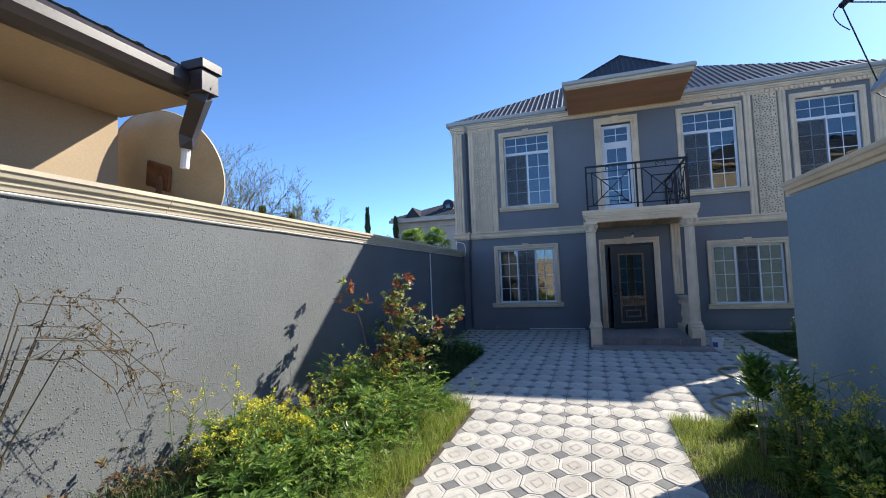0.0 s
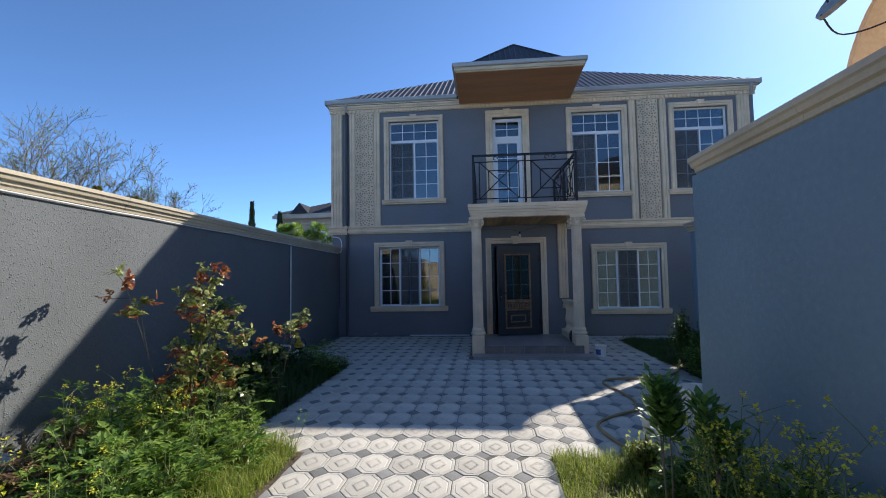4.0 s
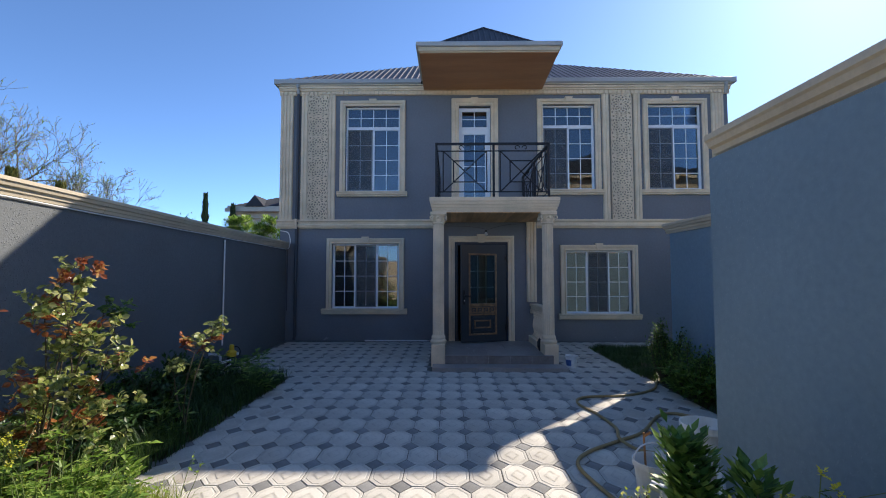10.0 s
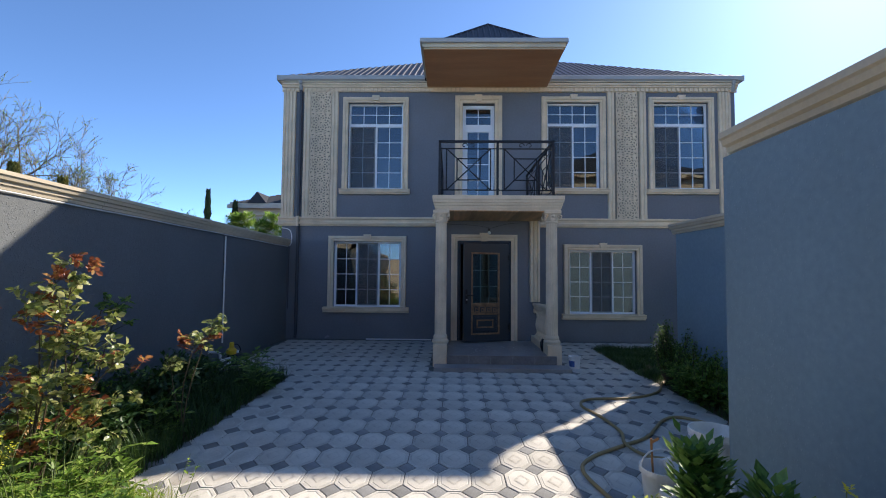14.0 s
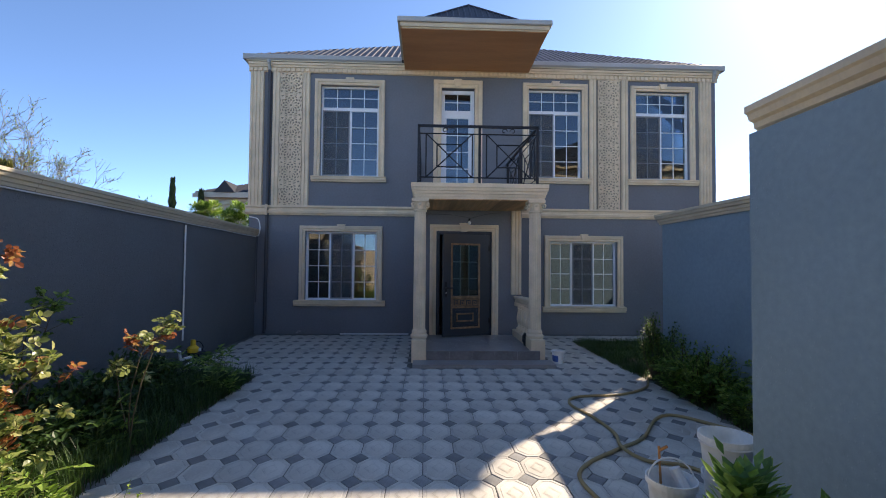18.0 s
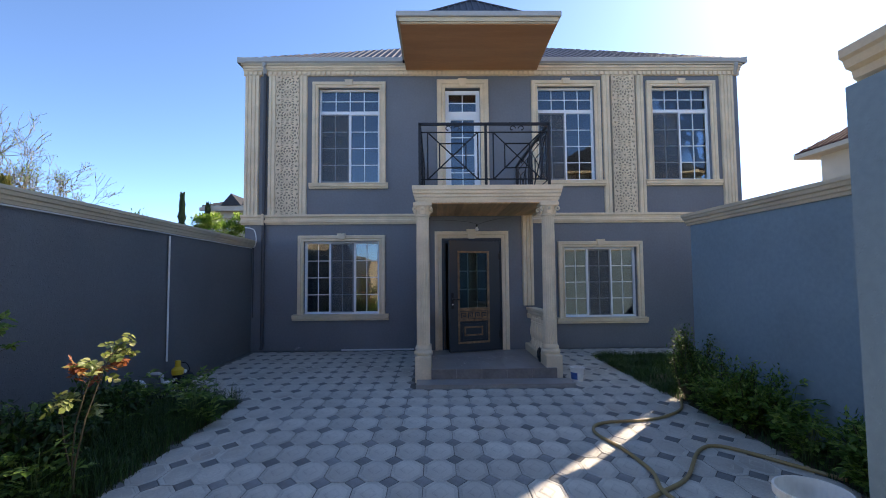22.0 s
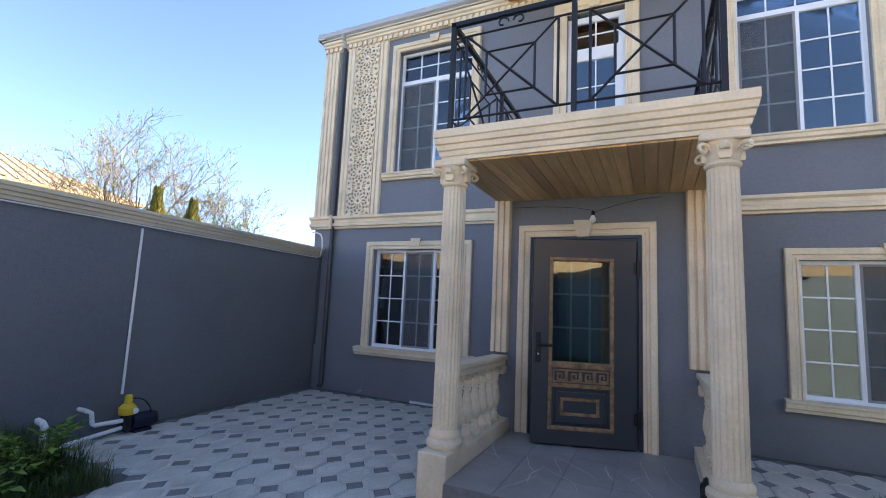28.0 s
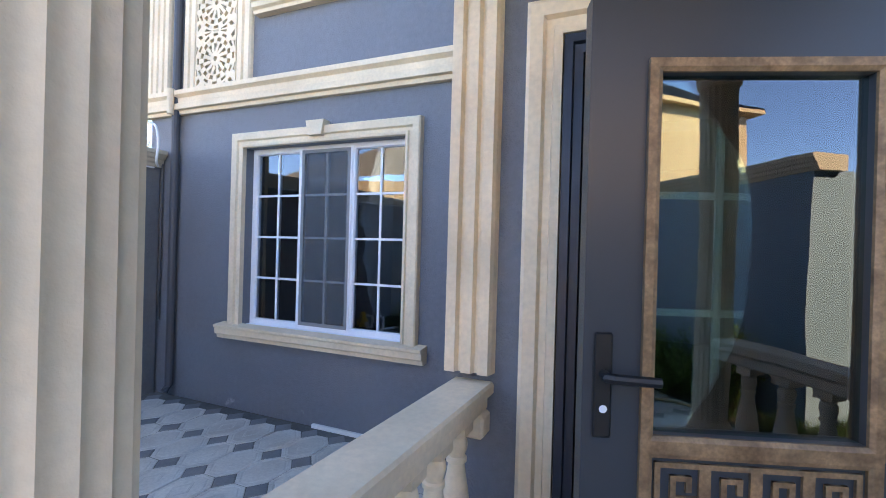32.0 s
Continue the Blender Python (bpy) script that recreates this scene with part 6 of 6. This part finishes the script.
part("rain_hopper", boxes((-4.72, -4.44, -9.96, -9.70, 3.84, 3.94), (-4.70, -4.47, -9.94, -9.72, 3.62, 3.84), bevel=0.008), BROWNMETAL, nb, "square brown rain hopper")
part("drop_pipe", tube(bmesh.new(), [(-4.58, -9.83, 3.70), (-4.60, -9.82, 3.60), (-4.88, -9.72, 3.28), (-4.92, -9.71, 3.14)], 0.125, 4, 0.085), BROWNMETAL, nb, "slanting brown rain pipe")
part("drop_end", tube(bmesh.new(), [(-4.92, -9.71, 3.20), (-4.93, -9.71, 3.08), (-4.95, -9.71, 2.93)], 0.045, 12), PIPE, nb, "pale pipe end")


def dish(name, label, centre, normal, r, depth, mat, plate=True, mast=None, up=0.0, plate_mat=None):
    """A satellite dish: a shallow bowl with a rolled rim, a mount plate behind and an arm."""
    n = Vector(normal).normalized()
    root = thing(name, label, "dish", *centre)
    m = n.to_track_quat("Z", "Y").to_matrix().to_4x4()
    bm = bmesh.new()
    prof = [(r * t, depth * t * t - depth) for t in (0.04, 0.2, 0.4, 0.6, 0.8, 1.0)]
    back = [(a, z - 0.012) for a, z in prof][::-1]
    lathe(bm, [*prof, (r * 1.02, 0.004), (r * 1.02, -0.02), *back], 0, 0, 48)
    bowl = part("bowl", bm, mat, root, smooth=True, at=m)
    if plate:
        part("mount_plate", boxes((-0.17 * r / 0.8, 0.17 * r / 0.8, -0.17 * r / 0.8, 0.17 * r / 0.8, -depth - 0.05, -depth + 0.0), bevel=0.02), plate_mat or RUST, root, "worn mount plate", at=m @ pose(0, up, 0, 0, 0, 20))
    if mast:
        part("mast", tube(bmesh.new(), [Vector(p) - Vector(centre) for p in mast], 0.035, 10), RUST, root, "rusty mast")
    return root


dish("satellite_dish", "large tan satellite dish behind the garden wall", (-5.88, -9.12, 3.08), (-0.15, 0.95, 0.32), 0.76, 0.12, DISH, True, [(-5.80, -9.30, 3.0), (-5.70, -9.38, 2.7), (-5.70, -9.42, 0.0)])
FIBRE = leaf_material("peach_fibreglass", (0.84, 0.66, 0.45), (0.85, 0.68, 0.47), (0.87, 0.70, 0.5), 0.5, 0.4)
dish("satellite_dish", "large peach satellite dish above the near wall", (2.27, -8.8, 2.84), (-0.25, 0.9, 0.35), 0.84, 0.12, FIBRE, True, [(2.35, -9.05, 2.75), (2.3, -9.15, 2.4), (2.3, -9.15, 0.0)], 0.36, TAN)
d2 = dish("satellite_dish", "grey weathered dish seen edge-on over the wall", (1.365, -9.58, 3.29), (-0.765, 0.09, 0.637), 0.53, 0.06, DULLGREY, False)
part("mast", tube(bmesh.new(), [(0.10, 0.0, -0.11), (0.30, 0.02, -0.14), (0.62, 0.05, -0.16), (0.62, 0.05, -3.28)], 0.022, 10), RUST, d2, "rusty mast arm")
FEED = Vector((-0.44, 0.20, 0.29))
part("feed", tube(bmesh.new(), [FEED + Vector((0.0, 0, -0.02)), FEED + Vector((0.03, 0.0, 0.01)), FEED + Vector((0.07, -0.01, 0.02))], 0.022, 8), BLACKPL, d2, "black feed horn")
part("feed_arm", tube(bmesh.new(), [FEED, Vector((-0.24, 0.26, -0.30))], 0.005, 5), BLACKPL, d2)
part("feed_arm", tube(bmesh.new(), [FEED + Vector((0.05, 0, 0)), Vector((-0.12, -0.16, 0.02))], 0.005, 5), BLACKPL, d2)
part("feed_arm", tube(bmesh.new(), [FEED + Vector((0.04, 0, 0.01)), Vector((-0.05, -0.05, 0.50))], 0.005, 5), BLACKPL, d2)
part("cable", tube(bmesh.new(), smooth_line([FEED, FEED + Vector((-0.04, 0.02, -0.06)), FEED + Vector((-0.01, 0.02, -0.14)), FEED + Vector((0.05, 0.02, -0.2))]), 0.004, 5), BLACKPL, d2)
bk = part("bracket", boxes((0.06, 0.15, -0.05, 0.05, -0.16, -0.04), (0.04, 0.10, -0.075, 0.075, -0.10, -0.07), bevel=0.008), BLACKPL, d2, "dark clamp bracket")
for u, v in ((-0.05, -0.06), (0.05, -0.05), (0.0, -0.13)):
    part("bolt", tube(bmesh.new(), [(0.08, u, v), (0.20, u, v + 0.03)], 0.006, 6), BLACKPL, bk)
part("cable", tube(bmesh.new(), smooth_line([(-0.27, 0.27, -0.36), (-0.05, 0.42, -0.40), (0.3, 0.45, -0.28), (0.52, 0.25, -0.12), (0.6, 0.1, -0.2)]), 0.005, 5), BLACKPL, d2)
part("cable", tube(bmesh.new(), smooth_line([(0.5, 0.05, -0.15), (0.52, 0.08, -0.24), (0.58, 0.08, -0.22), (0.60, 0.06, -0.30), (0.55, 0.07, -0.34), (0.54, 0.05, -0.24)]), 0.005, 5), BLACKPL, d2)


def simple_house(name, label, x0, x1, y0, y1, eave, ridge, wall_mat, roof_mat, over=0.5, ribs=30, rib_h=0.04, windows=()):
    """A far house: walls, eaves, hipped roof and the windows that show, as (x or y, z, width, height, side)."""
    h = thing(name, label, "house")
    part("wall", boxes((x0, x1, y0, y1, 0, eave)), wall_mat, h)
    part("eaves", boxes((x0 - over, x1 + over, y0 - over, y1 + over, eave, eave + 0.14)), wall_mat, h)
    a, b, c, d, z = x0 - over, x1 + over, y0 - over, y1 + over, eave + 0.14
    half = min(b - a, d - c) / 2
    if b - a > d - c:
        p, q = (a + half, (c + d) / 2, ridge), (b - half, (c + d) / 2, ridge)
        south, east, north, west = [p, q], [q], [q, p], [p]
    else:
        p, q = ((a + b) / 2, c + half, ridge), ((a + b) / 2, d - half, ridge)
        south, east, north, west = [p], [p, q], [q], [q, p]
    roof_plane((a, c, z), (b, c, z), south, ribs, roof_mat, h, rib_h=rib_h)
    roof_plane((b, c, z), (b, d, z), east, ribs, roof_mat, h, rib_h=rib_h)
    roof_plane((b, d, z), (a, d, z), north, ribs, roof_mat, h, rib_h=rib_h)
    roof_plane((a, d, z), (a, c, z), west, ribs, roof_mat, h, rib_h=rib_h)
    for u, wz, ww, wh, side in windows:
        if side == "s":
            r = (u - ww / 2, u + ww / 2, y0 - 0.06, y0 + 0.02, wz, wz + wh)
        elif side == "w":
            r = (x0 - 0.06, x0 + 0.02, u - ww / 2, u + ww / 2, wz, wz + wh)
        else:
            r = (x1 - 0.02, x1 + 0.06, u - ww / 2, u + ww / 2, wz, wz + wh)
        wn_ = part("window", boxes(r), WHITE, h)
        e = 0.09
        if side == "s":
            part("pane", boxes((r[0] + e, r[1] - e, r[2] - 0.01, r[2] + 0.01, r[4] + e, r[5] - e)), DARKGLASS, wn_)
        else:
            xs = r[0] if side == "w" else r[1]
            part("pane", boxes((xs - 0.01, xs + 0.01, r[2] + e, r[3] - e, r[4] + e, r[5] - e)), DARKGLASS, wn_)
    return h


simple_house("neighbour_house", "beige house with a red-brown tiled roof beyond the wall", 11.95, 22.0, -6.0, 4.55, 5.36, 9.0, PALEWALL, REDTILE, 0.5, 44, 0.05, [(2.2, 3.9, 1.2, 0.8, "w"), (-1.0, 3.9, 1.2, 0.8, "w")])
far = simple_house("far_house", "pale stone villa with a dark hipped roof in the distance", -16.2, -7.6, 21.4, 30.0, 6.3, 8.3, PALEWALL, GREYROOF, 0.4, 30, 0.03, [(-15.7, 4.0, 0.5, 1.1, "s"), (-15.0, 4.0, 0.5, 1.1, "s"), (-12.9, 4.0, 0.6, 1.1, "s"), (-10.8, 4.0, 0.6, 1.1, "s")])
part("cornice", boxes((-16.7, -7.1, 20.85, 21.05, 6.05, 6.3), (-16.35, -7.5, 21.25, 21.4, 5.6, 5.75)), PALEWALL, far)
gable = part("gable", prism(bmesh.new(), [(-15.3, 6.42), (-13.9, 6.42), (-14.6, 7.25)], "y", 20.9, 24.5), GREYROOF, far, "dark roof gable")
dorm = part("dormer", boxes((-12.4, -11.6, 22.6, 25.2, 6.9, 7.5)), PALEWALL, far, "small pale roof dormer")
part("dormer_roof", tube(bmesh.new(), [(-12.0, 22.5, 7.45), (-12.0, 25.3, 7.45)], 0.48, 16), GREYROOF, dorm)
part("pane", boxes((-12.2, -11.8, 22.45, 22.55, 7.15, 7.5)), DARKGLASS, dorm)
simple_house("far_house", "house with a tan tiled roof beyond the garden wall", -42.0, -26.0, -9.0, 8.8, 6.1, 9.9, TAN, TANTILE, 0.5, 40, 0.05)

simple_house("neighbour_house", "tall tan plastered house with a dark roof behind the yard", 5.0, 14.0, -23.0, -14.4, 7.0, 9.8, OCHRE, GREYROOF, 0.4, 34, 0.04, [(8.4, 4.2, 1.3, 1.5, "s")])

# ---- trees ----
def bare_tree(name, label, base, height, spread, seed, buds, limbs=9, lean=0.0):
    """A tree before its leaves: tapered trunk, forking limbs, and fine twigs with a few buds."""
    rng = random.Random(seed)
    root = thing(name, label, "tree", *base)
    tr = bmesh.new()
    tube(tr, [(0, 0, -0.1), (0.05, 0.03, height * 0.15), (0, 0.05, height * 0.32)], height * 0.022, 8, height * 0.014)
    part("trunk", tr, BARK, root)
    c = Cloud()

    def grow(bm, p, d, length, r, level):
        pts, q, dd = [p], p, d.normalized()
        for _ in range(4):
            dd = (dd + ball_dir(rng) * 0.22 + Vector((0, 0, 0.05))).normalized()
            q = q + dd * length / 4
            pts.append(q)
        tube(bm, pts, max(r, 0.0065), 5 if level < 2 else 3, max(r * 0.45, 0.005))
        if level >= 4:
            if buds:
                for _ in range(buds):
                    c.leaf(pts[rng.randint(1, 4)] + ball_dir(rng) * 0.03, ball_dir(rng), Vector((0, 0, 1)), rng.uniform(0.05, 0.09), 0.035)
            return
        for _ in range(4 if level < 2 else 3):
            k = rng.randint(2, 4)
            grow(bm, pts[k], dd + ball_dir(rng) * 0.75, length * rng.uniform(0.5, 0.72), r * 0.5, level + 1)
    for i in range(limbs):
        a = 6.283 * i / limbs + rng.uniform(-0.3, 0.3)
        bm = bmesh.new()
        d = Vector((math.cos(a) * spread + lean, math.sin(a) * spread, rng.uniform(0.6, 1.2)))
        grow(bm, Vector((0, 0.04, height * rng.uniform(0.2, 0.32))), d, height * 0.26, height * 0.005, 0)
        part("limb", bm, BARK, root)
    if buds:
        c.obj("bud", LIGHTLEAF, root, "sparse pale spring buds", "stuff")
    return root


bare_tree("bare_tree", "leafless spring tree with pale buds beyond the wall", (-17.6, 3.9, 0), 10.2, 0.85, 71, 2, 14)
bare_tree("bare_tree", "small leafless tree beyond the garden wall", (-15.2, 5.6, 0), 7.8, 0.6, 72, 2, 10)


def conifer(name, label, base, h, r, mat, seed, n=900):
    """A narrow columnar conifer of many short upright sprays."""
    rng = random.Random(seed)
    root = thing(name, label, "tree", *base)
    part("trunk", tube(bmesh.new(), [(0, 0, -0.1), (0, 0, h * 0.9)], 0.06 * r + 0.04, 6, 0.02), BARK, root)
    c = Cloud()
    for _ in range(n):
        z = h * (0.08 + 0.92 * rng.random() ** 0.9)
        w = r * (1 - (z / h) ** 1.5) * (0.75 + 0.35 * math.sin(z * 5 + seed)) + 0.03
        a, k = rng.uniform(0, 6.3), math.sqrt(rng.uniform(0.3, 1))
        p = Vector((math.cos(a) * w * k, math.sin(a) * w * k, z))
        c.leaf(p, Vector((math.cos(a) * 0.4, math.sin(a) * 0.4, 1)), Vector((math.cos(a), math.sin(a), 0)), h * 0.05 + 0.08, h * 0.018 + 0.03)
    c.obj("crown", mat, root)
    return root


conifer("cypress", "tall dark columnar cypress far behind the wall", (-29.0, 40.7, 0), 10.6, 0.65, CONIFER, 81, 1100)
conifer("cypress", "dark slender cypress beside the far villa", (-16.0, 20.6, 0), 6.3, 0.4, CONIFER, 82, 800)
conifer("golden_conifer", "yellow-green conifer under the bare tree", (-14.9, 3.4, 0), 4.85, 0.85, GOLDCON, 83, 1300)
conifer("golden_conifer", "yellow-green conifer under the bare tree", (-13.7, 3.9, 0), 4.5, 0.75, GOLDCON, 84, 1300)


def hedge(label, base, size, low, n, seed, leaf_size=0.10):
    """A full leafy bush on bare stems: clumps of leaves filling an uneven crown above the height low."""
    rng = random.Random(seed)
    root = thing("garden_bush", label, "bush", *base)
    st, c = bmesh.new(), Cloud()
    sx, sy, top = size
    clumps = []
    for _ in range(26):
        d = ball_dir(rng) * rng.uniform(0.45, 0.9)
        q = Vector((d.x * sx, d.y * sy, (low + top) / 2 + d.z * (top - low) / 2))
        bent_stem(st, rng, (d.x * 0.2, d.y * 0.2, -0.01), q, 0.018)
        clumps.append(q)
    for _ in range(n):
        q = rng.choice(clumps)
        d = ball_dir(rng)
        c.leaf(q + d * rng.uniform(0.4, 1.0) * 0.28, d + UP * 0.3, UP, leaf_size * rng.uniform(0.6, 1.2), leaf_size * rng.uniform(0.35, 0.55), 0.1)
    part("stem", st, BARK, root, kind="stuff")
    c.obj("leaves", LIGHTLEAF, root)
    return root


hedge("bright green leafy bush rising behind the wall", (-8.7, 6.7, 0), (2.4, 0.8, 3.95), 1.9, 11000, 66, 0.12)
hedge("green leafy shoots showing over the wall", (-7.6, -0.2, 0), (0.9, 1.2, 3.15), 1.6, 1500, 67, 0.075)
hedge("green leafy shoots showing over the wall", (-7.9, -2.9, 0), (0.7, 1.3, 2.95), 1.6, 1100, 68, 0.075)

# ---- paving tiles ----
TILE_RIM = material("grey_paver_rim", (0.50, 0.47, 0.415), 0.85, vary=0.18, coarse=5, fine=60, bump=0.3, random_vary=0.12)
PXP, PYP, CUT = 0.2655, 0.4025, (0.080, 0.096)
bm = bmesh.new()


def octagon(sx, sy, z, cut):
    hx, hy = PXP / 2 * sx, PYP / 2 * sy
    cx, cy = CUT[0] * cut, CUT[1] * cut
    return [bm.verts.new((x, y, z)) for x, y in ((hx - cx, -hy), (hx, -hy + cy), (hx, hy - cy), (hx - cx, hy), (-hx + cx, hy), (-hx, hy - cy), (-hx, -hy + cy), (-hx + cx, -hy))]


rings = [octagon(0.98, 0.986, -0.02, 1.0), octagon(0.98, 0.986, -0.002, 1.0), octagon(0.958, 0.971, 0.001, 1.0), octagon(0.84, 0.88, 0.001, 0.98), octagon(0.82, 0.865, -0.0012, 0.97), octagon(0.77, 0.83, -0.0012, 0.96), octagon(0.75, 0.815, 0.001, 0.95)]
for p, q in zip(rings, rings[1:]):
    for i in range(8):
        bm.faces.new((p[i], p[(i + 1) % 8], q[(i + 1) % 8], q[i]))
bm.faces.new(rings[-1])
for s0, s1 in ((1.0, 0.87), (0.80, 0.74)):
    o = [bm.verts.new((x * s0, y * s0, 0.0042)) for x, y in ((0.066, 0), (0, 0.10), (-0.066, 0), (0, -0.10))]
    i_ = [bm.verts.new((x * s1, y * s1, 0.0042)) for x, y in ((0.066, 0), (0, 0.10), (-0.066, 0), (0, -0.10))]
    for k in range(4):
        bm.faces.new((o[k], o[(k + 1) % 4], i_[(k + 1) % 4], i_[k]))
for f in bm.faces:
    c = f.calc_center_median()
    r = max(abs(c.x) / (PXP / 2), abs(c.y) / (PYP / 2), (abs(c.x) / (PXP / 2) + abs(c.y) / (PYP / 2)) / 1.36)
    if r > 0.86 or 0.79 < r < 0.845 or c.z > 0.003:
        f.material_index = 1
tile = part("paver", bm, [TILE_W, TILE_RIM], paving)
tile.matrix_basis = pose(-0.52 + PXP / 2, -4.95 - PYP / 2, 0)
bm = bmesh.new()
dv = [(CUT[0] * 0.965, 0), (0, CUT[1] * 0.965), (-CUT[0] * 0.965, 0), (0, -CUT[1] * 0.965)]
lo = [bm.verts.new((x, y, -0.02)) for x, y in dv]
mid = [bm.verts.new((x, y, -0.003)) for x, y in dv]
top = [bm.verts.new((x * 0.9, y * 0.9, 0.0)) for x, y in dv]
for p, q in ((lo, mid), (mid, top)):
    for k in range(4):
        bm.faces.new((p[k], p[(k + 1) % 4], q[(k + 1) % 4], q[k]))
bm.faces.new(top)
diamond = part("paver_inset", bm, TILE_D, paving)
diamond.matrix_basis = pose(-0.52, -4.95, 0)


def inside(x, y, m=0.0):
    return ((-4.63 + m < x < 2.41 - m and -3.9 < y < -0.05) or (-3.18 + m < x < 2.41 - m and -7.78 + m < y <= -3.9) or (-2.39 + m < x < -0.24 - m and -17.0 < y <= -7.75)
            or (2.40 < x < 6.8 and -0.95 + m < y < -0.05)) and not (-1.0 < x < 1.30 and y > -3.30)


rng = random.Random(91)
far_v, far_f, fd_v, fd_f = [], [], [], []
base_v, base_f = [v.co.copy() for v in tile.data.vertices], [tuple(p.vertices) for p in tile.data.polygons]
base_m = [p.material_index for p in tile.data.polygons]
dia_v, dia_f = [v.co.copy() for v in diamond.data.vertices], [tuple(p.vertices) for p in diamond.data.polygons]
near_n = [0, 0]
for i in range(-18, 30):
    for j in range(-13, 32):
        dx, dy = -0.52 + i * PXP, -4.95 - j * PYP
        for kind, x, y in ((0, dx + PXP / 2, dy - PYP / 2), (1, dx, dy)):
            if (kind, i, j) in ((0, 0, 0), (1, 0, 0)) or not inside(x, y, 0.085 if kind == 0 else 0.0):
                continue
            sx = -2.3785 + (x + 2.3785) * 1.034 if y < -7.8 else x
            m = pose(sx + rng.uniform(-0.002, 0.002), y + rng.uniform(-0.002, 0.002), rng.uniform(-0.002, 0.002), rng.uniform(-0.35, 0.35), rng.uniform(-0.35, 0.35), rng.uniform(-0.6, 0.6)) @ Matrix.Diagonal((1.034 if y < -7.8 else 1.0, 1, 1, 1))
            near = (-2.45 < x < 1.3 and -8.9 < y < -3.3)
            if near and near_n[kind] < 298:
                near_n[kind] += 1
                share("paver" if kind == 0 else "paver_inset", tile if kind == 0 else diamond, paving, m)
                continue
            vv, ff, bv, bf = (far_v, far_f, base_v, base_f) if kind == 0 else (fd_v, fd_f, dia_v, dia_f)
            k = len(vv)
            vv += [tuple(m @ v) for v in bv]
            ff += [tuple(k + a for a in f) for f in bf]
FAR_W = material("pale_paver_far", (0.575, 0.54, 0.475), 0.8, vary=0.16, coarse=2.2, fine=50, bump=0.3, bump_scale=110, bump_depth=0.002, stain=(0.31, 0.265, 0.22), stain_amount=0.7, stain_scale=1.3)
for name, vv, ff, mt in (("pavers", far_v, far_f, FAR_W), ("paver_insets", fd_v, fd_f, TILE_D)):
    me = bpy.data.meshes.new(name)
    me.from_pydata(vv, [], ff)
    me.materials.append(mt)
    if mt is FAR_W:
        me.materials.append(TILE_RIM)
        me.polygons.foreach_set("material_index", base_m * (len(ff) // len(base_m)))
    ob = new(name, me)
    ob.parent = paving
    tagged(ob, "", "", "", "stuff")
